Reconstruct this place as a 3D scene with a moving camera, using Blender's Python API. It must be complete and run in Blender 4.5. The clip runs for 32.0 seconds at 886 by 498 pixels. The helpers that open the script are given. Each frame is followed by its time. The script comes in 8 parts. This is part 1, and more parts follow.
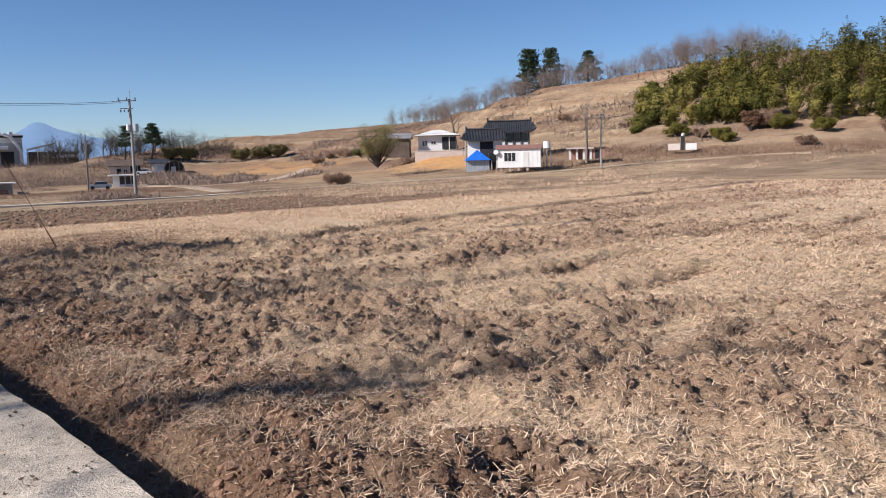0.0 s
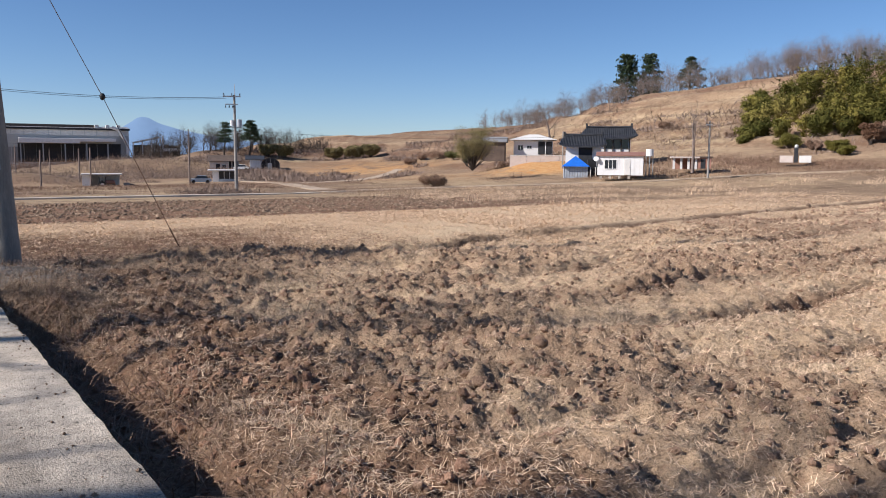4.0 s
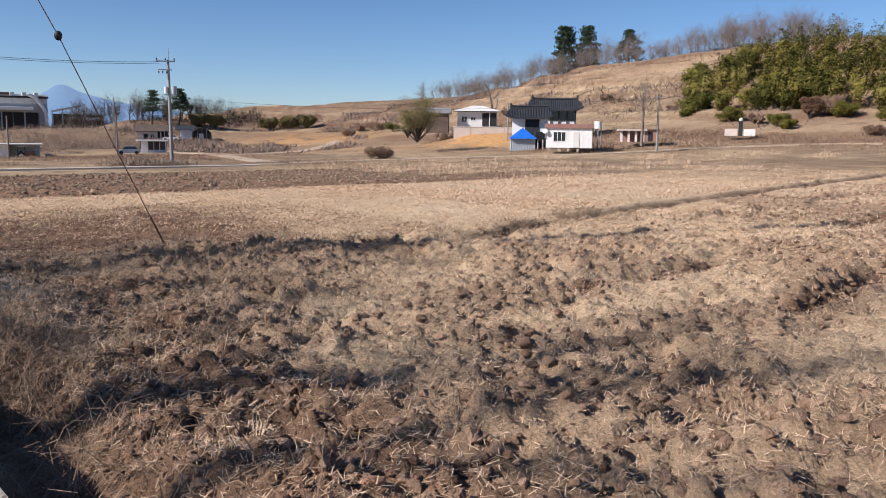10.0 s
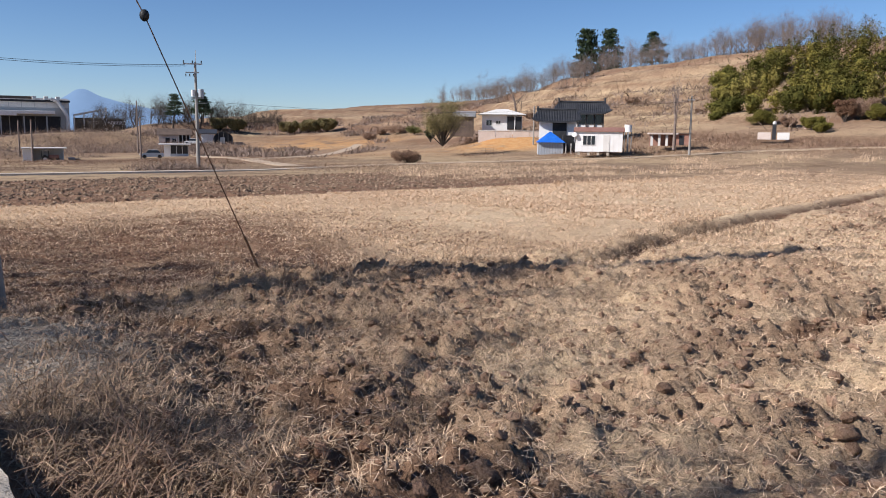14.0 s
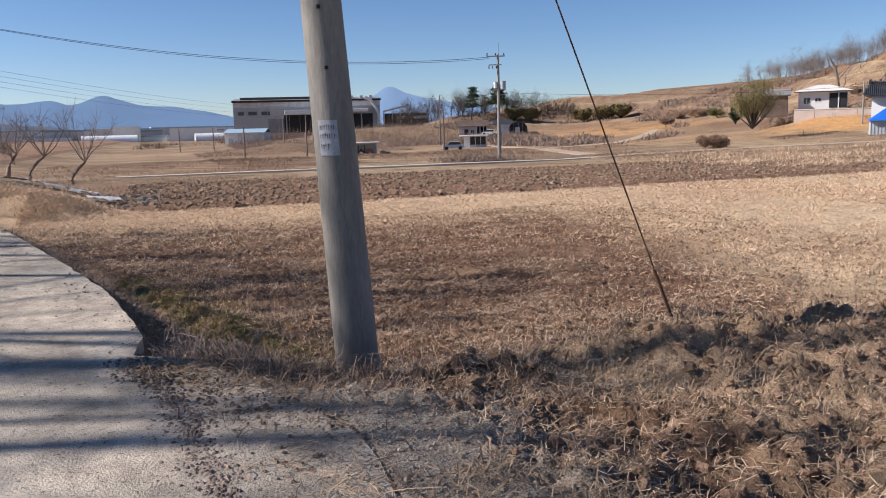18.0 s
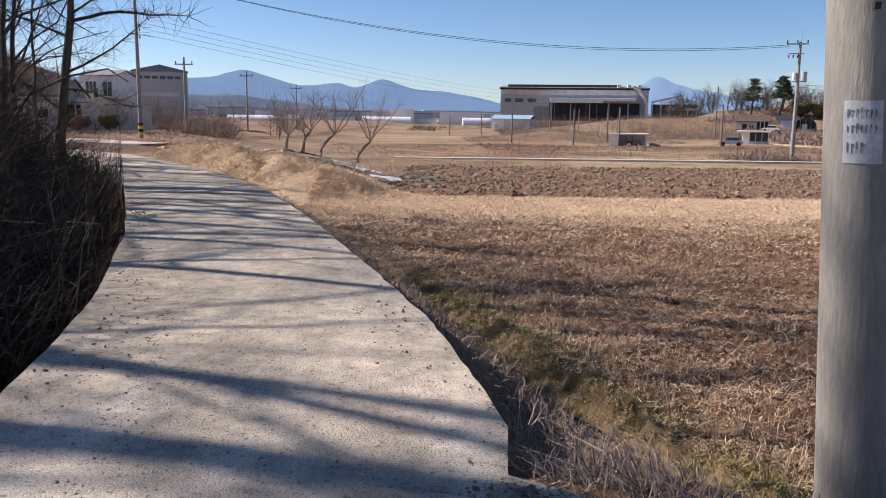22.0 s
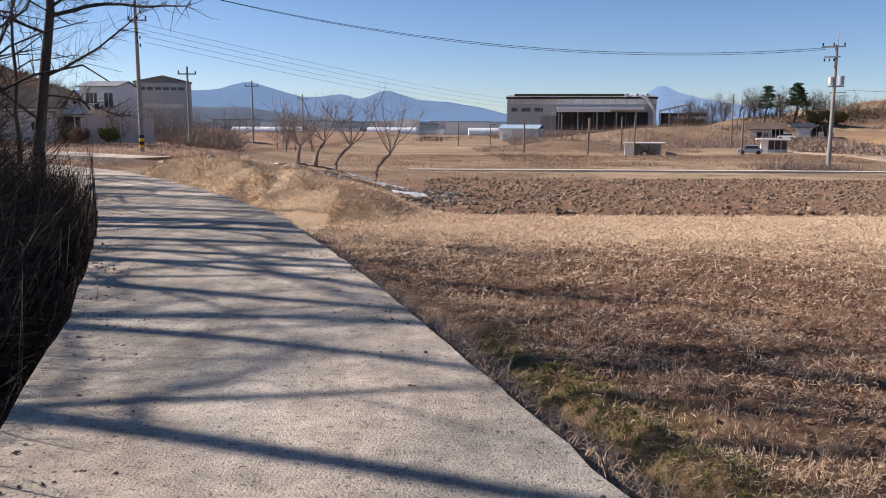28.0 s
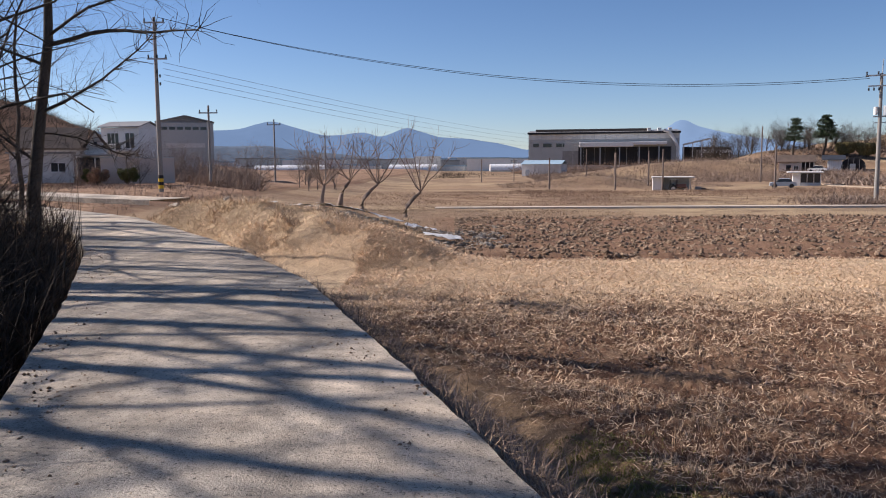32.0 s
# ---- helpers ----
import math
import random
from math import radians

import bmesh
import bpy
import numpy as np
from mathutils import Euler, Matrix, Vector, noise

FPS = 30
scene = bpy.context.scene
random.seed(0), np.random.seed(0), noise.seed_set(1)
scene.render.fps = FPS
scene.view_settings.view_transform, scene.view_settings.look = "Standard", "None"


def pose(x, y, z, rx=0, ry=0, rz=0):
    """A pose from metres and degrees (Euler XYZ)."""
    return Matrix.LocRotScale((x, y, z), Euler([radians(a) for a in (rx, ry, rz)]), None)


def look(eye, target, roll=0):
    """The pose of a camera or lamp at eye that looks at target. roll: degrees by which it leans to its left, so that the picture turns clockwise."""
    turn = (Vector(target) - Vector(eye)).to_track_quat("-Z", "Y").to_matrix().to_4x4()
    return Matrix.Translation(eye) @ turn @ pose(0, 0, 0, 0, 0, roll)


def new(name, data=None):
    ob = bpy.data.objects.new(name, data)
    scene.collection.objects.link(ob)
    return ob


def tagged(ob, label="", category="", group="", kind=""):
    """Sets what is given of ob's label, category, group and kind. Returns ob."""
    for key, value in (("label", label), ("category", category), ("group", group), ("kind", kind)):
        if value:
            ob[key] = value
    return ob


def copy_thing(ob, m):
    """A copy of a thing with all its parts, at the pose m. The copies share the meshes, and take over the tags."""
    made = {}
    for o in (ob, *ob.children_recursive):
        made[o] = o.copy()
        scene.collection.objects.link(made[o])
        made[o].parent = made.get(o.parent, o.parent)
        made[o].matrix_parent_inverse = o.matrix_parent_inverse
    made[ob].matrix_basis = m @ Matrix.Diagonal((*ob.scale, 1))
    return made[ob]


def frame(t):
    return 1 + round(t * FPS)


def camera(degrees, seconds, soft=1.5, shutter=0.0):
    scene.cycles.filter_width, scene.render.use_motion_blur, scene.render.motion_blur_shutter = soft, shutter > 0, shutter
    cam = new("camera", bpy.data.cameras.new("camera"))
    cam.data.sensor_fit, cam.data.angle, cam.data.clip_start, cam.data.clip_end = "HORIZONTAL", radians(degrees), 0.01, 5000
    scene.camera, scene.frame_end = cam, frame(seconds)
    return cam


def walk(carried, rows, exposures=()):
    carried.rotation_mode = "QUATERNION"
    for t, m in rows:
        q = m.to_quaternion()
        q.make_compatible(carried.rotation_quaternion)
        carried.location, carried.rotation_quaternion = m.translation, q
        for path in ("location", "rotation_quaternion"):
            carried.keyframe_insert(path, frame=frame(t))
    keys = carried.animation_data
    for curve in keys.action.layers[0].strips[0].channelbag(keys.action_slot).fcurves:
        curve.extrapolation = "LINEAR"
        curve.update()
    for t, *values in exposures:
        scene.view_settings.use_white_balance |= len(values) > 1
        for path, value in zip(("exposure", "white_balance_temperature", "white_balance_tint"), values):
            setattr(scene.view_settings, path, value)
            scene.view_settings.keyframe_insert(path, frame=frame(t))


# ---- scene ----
cam = camera(57.87, 32.0, 1.0)
PATH = [
    (0, look((-2.034, -15.732, 1.689), (4.578, -8.319, 0.537), -1.42)),
    (0.5, look((-2.028, -15.444, 1.698), (4.558, -8.009, 0.540), -1.47)),
    (1, look((-1.956, -15.153, 1.695), (4.468, -7.577, 0.540), -1.67)),
    (1.5, look((-1.911, -14.836, 1.667), (4.352, -7.106, 0.655), -1.06)),
    (2, look((-1.905, -14.513, 1.697), (4.295, -6.734, 0.675), -0.92)),
    (2.5, look((-1.822, -14.211, 1.687), (4.244, -6.332, 0.628), -0.58)),
    (3, look((-1.798, -13.897, 1.660), (4.149, -5.929, 0.591), 0.14)),
    (3.5, look((-1.769, -13.606, 1.651), (4.118, -5.595, 0.563), 0.34)),
    (5.5, look((-1.674, -12.496, 1.650), (3.913, -4.271, 0.580), 0.38)),
    (6, look((-1.680, -12.197, 1.644), (4.526, -4.423, 0.618), 0.88)),
    (6.5, look((-1.655, -11.939, 1.621), (4.663, -4.259, 0.564), 0.86)),
    (7, look((-1.618, -11.682, 1.622), (4.740, -4.041, 0.529), 0.72)),
    (7.5, look((-1.621, -11.389, 1.616), (4.765, -3.772, 0.520), 0.79)),
    (8, look((-1.583, -11.113, 1.596), (4.829, -3.534, 0.388), 0.87)),
    (8.5, look((-1.542, -10.822, 1.589), (4.873, -3.264, 0.274), 1.08)),
    (9, look((-1.507, -10.518, 1.596), (4.909, -2.970, 0.231), 1.02)),
    (9.5, look((-1.416, -10.226, 1.590), (5.018, -2.708, 0.148), 0.74)),
    (10, look((-1.378, -9.963, 1.582), (5.060, -2.446, 0.151), 0.71)),
    (10.5, look((-1.360, -9.690, 1.584), (5.101, -2.184, 0.199), 0.55)),
    (11, look((-1.320, -9.422, 1.585), (5.168, -1.934, 0.235), 0.28)),
    (11.5, look((-1.343, -9.141, 1.564), (5.109, -1.614, 0.253), 0.69)),
    (12, look((-1.364, -8.885, 1.568), (5.061, -1.330, 0.288), 0.97)),
    (12.5, look((-1.340, -8.617, 1.571), (5.027, -1.020, 0.248), 1.05)),
    (13, look((-1.357, -8.323, 1.559), (4.982, -0.702, 0.240), 1.27)),
    (13.5, look((-1.355, -8.058, 1.545), (5.000, -0.459, 0.177), 1.03)),
    (14, look((-1.322, -7.771, 1.555), (4.966, -0.120, 0.167), 0.70)),
    (14.5, look((-1.338, -7.471, 1.548), (4.890, 0.225, 0.140), 0.26)),
    (16.5, look((-1.154, -6.317, 1.650), (4.818, 1.553, 0.101), -0.60)),
    (17, look((-1.177, -6.032, 1.653), (3.830, 2.490, 0.138), -1.02)),
    (17.5, look((-1.248, -5.758, 1.665), (3.315, 3.013, 0.165), -0.89)),
    (18, look((-1.256, -5.500, 1.666), (1.939, 3.852, 0.141), -1.42)),
    (18.5, look((-1.274, -5.258, 1.667), (0.777, 4.407, 0.125), -1.03)),
    (19, look((-1.361, -4.984, 1.683), (0.665, 4.689, 0.158), -0.44)),
    (19.5, look((-1.378, -4.695, 1.677), (-0.255, 5.118, 0.115), -0.57)),
    (20, look((-1.427, -4.410, 1.666), (-1.346, 5.466, 0.104), -0.60)),
    (20.5, look((-1.527, -4.108, 1.666), (-1.267, 5.768, 0.119), 0.05)),
    (21, look((-1.577, -3.786, 1.650), (-1.327, 6.079, 0.030), 0.26)),
    (21.5, look((-1.685, -3.459, 1.640), (-1.587, 6.403, -0.014), 0.61)),
    (22, look((-1.842, -3.114, 1.643), (-1.698, 6.749, -0.000), 0.74)),
    (22.5, look((-1.914, -2.785, 1.634), (-1.771, 7.073, -0.043), 0.54)),
    (23, look((-2.011, -2.464, 1.610), (-1.911, 7.399, -0.035), 0.59)),
    (23.5, look((-2.136, -2.151, 1.605), (-1.994, 7.712, -0.041), 0.74)),
    (24, look((-2.190, -1.816, 1.602), (-2.021, 8.043, -0.067), 0.84)),
    (24.5, look((-2.300, -1.464, 1.574), (-2.153, 8.398, -0.071), 0.97)),
    (25, look((-2.387, -1.158, 1.575), (-2.222, 8.703, -0.077), 0.82)),
    (25.5, look((-2.423, -0.860, 1.602), (-2.248, 9.004, -0.034), 0.45)),
    (27.5, look((-2.760, 0.294, 1.585), (-2.687, 10.179, 0.074), 0.35)),
    (28, look((-2.840, 0.619, 1.563), (-2.756, 10.503, 0.045), 0.30)),
    (28.5, look((-2.865, 0.936, 1.572), (-2.753, 10.821, 0.065), 0.23)),
    (29, look((-2.977, 1.270, 1.570), (-2.839, 11.160, 0.098), 0.41)),
    (29.5, look((-3.068, 1.558, 1.564), (-2.901, 11.457, 0.158), 0.30)),
    (30, look((-3.123, 1.873, 1.587), (-3.329, 11.789, 0.307), -0.14)),
    (30.5, look((-3.229, 2.223, 1.570), (-3.453, 12.153, 0.409), -0.18)),
    (31, look((-3.283, 2.533, 1.561), (-3.466, 12.463, 0.390), -0.43)),
    (31.5, look((-3.302, 2.888, 1.568), (-3.671, 12.817, 0.432), -0.60)),
    (32, look((-3.372, 3.245, 1.560), (-3.553, 13.185, 0.488), -0.37)),
]
walk(cam, PATH, [(0.0, 0.50, 6150, 15), (14.0, 0.50, 6200, 15), (19.0, 0.56, 6350, 17), (23.0, 0.74, 6500, 18), (28.0, 0.64, 6500, 18), (32.0, 0.52, 6500, 19)])

# ---- world and sun ----
SUN_TO = Vector((-0.80, 0.24, 0.55)).normalized()
world = bpy.data.worlds.new("sky")
scene.world = world
world.use_nodes = True
wn = world.node_tree
wn.nodes.clear()
sky = wn.nodes.new("ShaderNodeTexSky")
sky.sky_type = 'NISHITA'
sky.sun_disc = False
sky.sun_elevation = math.asin(SUN_TO.z)
sky.sun_rotation = math.atan2(SUN_TO.x, SUN_TO.y)
sky.altitude = 100
sky.air_density, sky.dust_density, sky.ozone_density = 0.72, 0.25, 3.0
bg = wn.nodes.new("ShaderNodeBackground")
bg.inputs["Strength"].default_value = 0.077
wo = wn.nodes.new("ShaderNodeOutputWorld")
hs = wn.nodes.new("ShaderNodeHueSaturation")
hs.inputs["Saturation"].default_value = 1.12
hs.inputs["Hue"].default_value = 0.5
wn.links.new(sky.outputs[0], hs.inputs["Color"])
wn.links.new(hs.outputs[0], bg.inputs[0])
wn.links.new(bg.outputs[0], wo.inputs[0])
sun_data = bpy.data.lights.new("sun", 'SUN')
sun_data.energy, sun_data.angle, sun_data.color = 5.0, radians(0.9), (1.0, 0.94, 0.85)
sun = new("sun", sun_data)
sun.matrix_world = look(SUN_TO * 300, (0, 0, 0))

# ---- materials ----
def surf(name, c1, c2, scale=3.0, rough=0.8, bump=0.3, metal=0.0, c3=None, fine=40.0, dist=0.02, rand=0.0, stretch=None, spec=0.3, grit=(0.78, 1.12)):
    """Two colours mixed by noise, a third in patches, fine grain and relief."""
    m = bpy.data.materials.new(name)
    m.use_nodes = True
    nt = m.node_tree
    p = nt.nodes["Principled BSDF"]
    tc = nt.nodes.new("ShaderNodeTexCoord")
    co = tc.outputs["Object"]
    if stretch:
        mp = nt.nodes.new("ShaderNodeMapping")
        mp.inputs["Scale"].default_value = stretch
        nt.links.new(co, mp.inputs[0])
        co = mp.outputs[0]

    def noise_node(s, detail, r=0.6):
        n = nt.nodes.new("ShaderNodeTexNoise")
        n.inputs["Scale"].default_value, n.inputs["Detail"].default_value, n.inputs["Roughness"].default_value = s, detail, r
        nt.links.new(co, n.inputs["Vector"])
        return n.outputs["Fac"]

    def ramp(f, lo, hi):
        r = nt.nodes.new("ShaderNodeMapRange")
        r.inputs["From Min"].default_value, r.inputs["From Max"].default_value = lo, hi
        nt.links.new(f, r.inputs["Value"])
        return r.outputs["Result"]

    def mixc(f, a, b, blend='MIX'):
        x = nt.nodes.new("ShaderNodeMix")
        x.data_type, x.blend_type = 'RGBA', blend
        for sock, v in ((x.inputs[0], f), (x.inputs[6], a), (x.inputs[7], b)):
            if isinstance(v, (tuple, list)):
                sock.default_value = (*v, 1.0)
            elif isinstance(v, float):
                sock.default_value = v
            else:
                nt.links.new(v, sock)
        return x.outputs[2]

    col = mixc(ramp(noise_node(scale, 5), 0.35, 0.65), c1, c2)
    if c3:
        col = mixc(ramp(noise_node(scale * 0.23, 3), 0.52, 0.7), col, c3)
    grain = ramp(noise_node(fine, 4, 0.7), 0.3, 0.7)
    g2 = nt.nodes.new("ShaderNodeMapRange")
    g2.inputs["To Min"].default_value, g2.inputs["To Max"].default_value = grit
    nt.links.new(grain, g2.inputs["Value"])
    col = mixc(1.0, col, g2.outputs["Result"], 'MULTIPLY')
    if rand:
        oi = nt.nodes.new("ShaderNodeNewGeometry") if rand < 0 else nt.nodes.new("ShaderNodeObjectInfo")
        rr = nt.nodes.new("ShaderNodeMapRange")
        rr.inputs["To Min"].default_value, rr.inputs["To Max"].default_value = 1 - abs(rand), 1 + abs(rand)
        nt.links.new(oi.outputs["Random Per Island" if rand < 0 else "Random"], rr.inputs["Value"])
        col = mixc(1.0, col, rr.outputs["Result"], 'MULTIPLY')
    nt.links.new(col, p.inputs["Base Color"])
    p.inputs["Roughness"].default_value, p.inputs["Metallic"].default_value = rough, metal
    p.inputs["Specular IOR Level"].default_value = spec
    if bump:
        b = nt.nodes.new("ShaderNodeBump")
        b.inputs["Strength"].default_value, b.inputs["Distance"].default_value = bump, dist
        nt.links.new(grain, b.inputs["Height"])
        nt.links.new(b.outputs[0], p.inputs["Normal"])
    return m


def pane_mat(name, tint=(0.03, 0.035, 0.04)):
    m = bpy.data.materials.new(name)
    m.use_nodes = True
    p = m.node_tree.nodes["Principled BSDF"]
    p.inputs["Base Color"].default_value = (*tint, 1)
    p.inputs["Roughness"].default_value = 0.08
    return m


def ground_mat():
    """Bare soil, straw litter, dark soil with some shade painted in, dry grass and moss, by where they lie on the land.
    """
    m = bpy.data.materials.new("land")
    m.use_nodes = True
    nt = m.node_tree
    p = nt.nodes["Principled BSDF"]
    tc = nt.nodes.new("ShaderNodeTexCoord")

    def nz(s, d=5, r=0.6):
        n = nt.nodes.new("ShaderNodeTexNoise")
        n.inputs["Scale"].default_value, n.inputs["Detail"].default_value, n.inputs["Roughness"].default_value = s, d, r
        nt.links.new(tc.outputs["Object"], n.inputs["Vector"])
        return n.outputs["Fac"]

    def rg(f, lo, hi, a=0.0, b=1.0):
        r = nt.nodes.new("ShaderNodeMapRange")
        for k, v in zip(("From Min", "From Max", "To Min", "To Max"), (lo, hi, a, b)):
            r.inputs[k].default_value = v
        nt.links.new(f, r.inputs["Value"])
        return r.outputs["Result"]

    def mx(f, a, b, blend='MIX'):
        x = nt.nodes.new("ShaderNodeMix")
        x.data_type, x.blend_type = 'RGBA', blend
        for sock, v in ((x.inputs[0], f), (x.inputs[6], a), (x.inputs[7], b)):
            if isinstance(v, tuple):
                sock.default_value = (*v, 1.0)
            elif isinstance(v, float):
                sock.default_value = v
            else:
                nt.links.new(v, sock)
        return x.outputs[2]

    def mul(a, b):
        x = nt.nodes.new("ShaderNodeMath")
        x.operation = 'MULTIPLY'
        nt.links.new(a, x.inputs[0])
        nt.links.new(b, x.inputs[1])
        return x.outputs[0]

    def attr(n):
        a = nt.nodes.new("ShaderNodeAttribute")
        a.attribute_name = n
        return a.outputs["Fac"]

    big, mid, small, tiny = nz(0.12, 3), nz(1.3, 5), nz(9.0, 6, 0.7), nz(55.0, 4, 0.75)
    soil = mx(rg(mid, 0.35, 0.65), (0.235, 0.14, 0.089), (0.43, 0.287, 0.187))
    soil = mx(rg(small, 0.5, 0.68), soil, (0.165, 0.09, 0.055))
    straw = mx(rg(small, 0.35, 0.65), (0.66, 0.49, 0.315), (0.49, 0.335, 0.205))
    straw = mx(rg(big, 0.4, 0.65), straw, (0.68, 0.52, 0.335))
    grass = mx(rg(mid, 0.35, 0.65), (0.510, 0.388, 0.235), (0.360, 0.264, 0.160))
    grass = mx(rg(nz(0.035, 6, 0.7), 0.46, 0.54), grass, (0.235, 0.170, 0.112))
    grass = mx(rg(nz(0.22, 6, 0.75), 0.54, 0.62), grass, (0.15, 0.105, 0.065))
    orange = mx(rg(mid, 0.4, 0.6), (0.479, 0.245, 0.098), (0.530, 0.325, 0.147))
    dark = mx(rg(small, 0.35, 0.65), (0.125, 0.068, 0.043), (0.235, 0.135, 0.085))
    moss = mx(rg(mid, 0.4, 0.6), (0.25, 0.20, 0.07), (0.17, 0.125, 0.06))
    col = mx(mul(attr("straw"), rg(small, 0.30, 0.52)), soil, straw)
    col = mx(attr("grass"), col, grass)
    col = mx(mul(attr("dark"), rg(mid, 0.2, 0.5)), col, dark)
    mottle = mx(rg(nz(0.9, 4), 0.4, 0.6), (0.21, 0.145, 0.092), (0.32, 0.23, 0.15))
    col = mx(mul(attr("grass"), rg(nz(0.16, 7, 0.75), 0.48, 0.58)), col, mottle)
    col = mx(mul(attr("orange"), rg(nz(0.3, 4), 0.36, 0.52)), col, orange)
    col = mx(mul(attr("moss"), rg(small, 0.42, 0.62)), col, moss)
    gravel = mx(rg(nz(90.0, 3, 0.8), 0.42, 0.58), (0.22, 0.19, 0.155), (0.50, 0.435, 0.355))
    col = mx(mul(attr("gravel"), rg(small, 0.25, 0.5)), col, gravel)
    col = mx(1.0, col, rg(tiny, 0.3, 0.7, 0.65, 1.25), 'MULTIPLY')
    nt.links.new(col, p.inputs["Base Color"])
    p.inputs["Roughness"].default_value = 0.95
    p.inputs["Specular IOR Level"].default_value = 0.1
    b1 = nt.nodes.new("ShaderNodeBump")
    b1.inputs["Strength"].default_value, b1.inputs["Distance"].default_value = 0.9, 0.07
    nt.links.new(small, b1.inputs["Height"])
    b2 = nt.nodes.new("ShaderNodeBump")
    b2.inputs["Strength"].default_value, b2.inputs["Distance"].default_value = 0.8, 0.022
    nt.links.new(tiny, b2.inputs["Height"])
    nt.links.new(b1.outputs[0], b2.inputs["Normal"])
    nt.links.new(b2.outputs[0], p.inputs["Normal"])
    return m


LAND = ground_mat()


def lane_mat():
    """Worn concrete: stained patches, streaks along the lane, exposed aggregate."""
    m = surf("road_concrete", (0.44, 0.383, 0.31), (0.57, 0.505, 0.415), 1.1, 0.92, 0, c3=(0.33, 0.29, 0.24), fine=240, grit=(0.62, 1.25))
    nt = m.node_tree
    p = nt.nodes["Principled BSDF"]
    col = p.inputs["Base Color"].links[0].from_socket
    tc = nt.nodes.new("ShaderNodeTexCoord")

    def layer(col, scale, detail, lo, hi, a, b, stretch=(1, 1, 1)):
        mp, n, r, x = (nt.nodes.new("ShaderNode" + k) for k in ("Mapping", "TexNoise", "MapRange", "Mix"))
        mp.inputs["Scale"].default_value = stretch
        n.inputs["Scale"].default_value, n.inputs["Detail"].default_value, n.inputs["Roughness"].default_value = scale, detail, 0.65
        for k, v in zip(("From Min", "From Max", "To Min", "To Max"), (lo, hi, a, b)):
            r.inputs[k].default_value = v
        x.data_type, x.blend_type = 'RGBA', 'MULTIPLY'
        x.inputs[0].default_value = 1.0
        nt.links.new(tc.outputs["Object"], mp.inputs[0])
        nt.links.new(mp.outputs[0], n.inputs["Vector"])
        nt.links.new(n.outputs["Fac"], r.inputs["Value"])
        nt.links.new(col, x.inputs[6])
        nt.links.new(r.outputs["Result"], x.inputs[7])
        return x.outputs[2], n.outputs["Fac"]

    tan, n, r = (nt.nodes.new("ShaderNode" + k) for k in ("Mix", "TexNoise", "MapRange"))
    n.inputs["Scale"].default_value, n.inputs["Detail"].default_value = 0.45, 5
    r.inputs["From Min"].default_value, r.inputs["From Max"].default_value, r.inputs["To Max"].default_value = 0.42, 0.58, 0.95
    tan.data_type = 'RGBA'
    tan.inputs[7].default_value = (0.60, 0.50, 0.385, 1.0)
    nt.links.new(tc.outputs["Object"], n.inputs["Vector"])
    nt.links.new(n.outputs["Fac"], r.inputs["Value"])
    nt.links.new(r.outputs["Result"], tan.inputs[0])
    nt.links.new(col, tan.inputs[6])
    col, _ = layer(tan.outputs[2], 2.2, 5, 0.40, 0.62, 0.76, 1.08, (1, 0.22, 1))
    col, _ = layer(col, 0.8, 6, 0.38, 0.60, 0.78, 1.06)
    col, _ = layer(col, 9, 5, 0.34, 0.60, 0.74, 1.08)
    col, _ = layer(col, 32, 2, 0.31, 0.39, 0.42, 1.04)
    col, peb = layer(col, 80, 2, 0.33, 0.44, 0.52, 1.05)
    nt.links.new(col, p.inputs["Base Color"])
    b = nt.nodes.new("ShaderNodeBump")
    b.inputs["Strength"].default_value, b.inputs["Distance"].default_value = 0.75, 0.013
    nt.links.new(peb, b.inputs["Height"])
    nt.links.new(b.outputs[0], p.inputs["Normal"])
    return m


CONCRETE = lane_mat()
TRACK = surf("track_concrete", (0.56, 0.475, 0.385), (0.64, 0.55, 0.45), 0.6, 0.9, 0.2, fine=12)
POLE_CON = surf("pole_concrete", (0.23, 0.215, 0.195), (0.33, 0.315, 0.29), 5, 0.8, 0.3, fine=30, dist=0.004, stretch=(1, 1, 0.16))
POLE_NEAR = surf("stained_pole_concrete", (0.22, 0.205, 0.18), (0.31, 0.29, 0.255), 5, 0.8, 0.4, c3=(0.13, 0.122, 0.11), fine=60, dist=0.004, stretch=(1, 1, 0.16))
PALE_STRAW = surf("pale_straw", (0.63, 0.49, 0.315), (0.80, 0.655, 0.455), 2, 0.7, 0, fine=20, rand=-0.4)
STRAW = surf("straw", (0.571, 0.399, 0.255), (0.714, 0.532, 0.363), 2, 0.75, 0, fine=20, rand=-0.35)
STRAW_D = surf("old_straw", (0.275, 0.190, 0.122), (0.428, 0.304, 0.196), 2, 0.85, 0, fine=20, rand=-0.35)
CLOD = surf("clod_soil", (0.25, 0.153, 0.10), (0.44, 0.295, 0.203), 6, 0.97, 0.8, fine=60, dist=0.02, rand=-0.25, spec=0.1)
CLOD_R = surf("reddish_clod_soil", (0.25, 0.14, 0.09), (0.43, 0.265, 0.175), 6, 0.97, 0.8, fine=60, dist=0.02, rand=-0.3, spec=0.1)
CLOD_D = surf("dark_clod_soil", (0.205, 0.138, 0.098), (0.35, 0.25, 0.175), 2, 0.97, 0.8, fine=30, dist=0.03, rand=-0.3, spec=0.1)
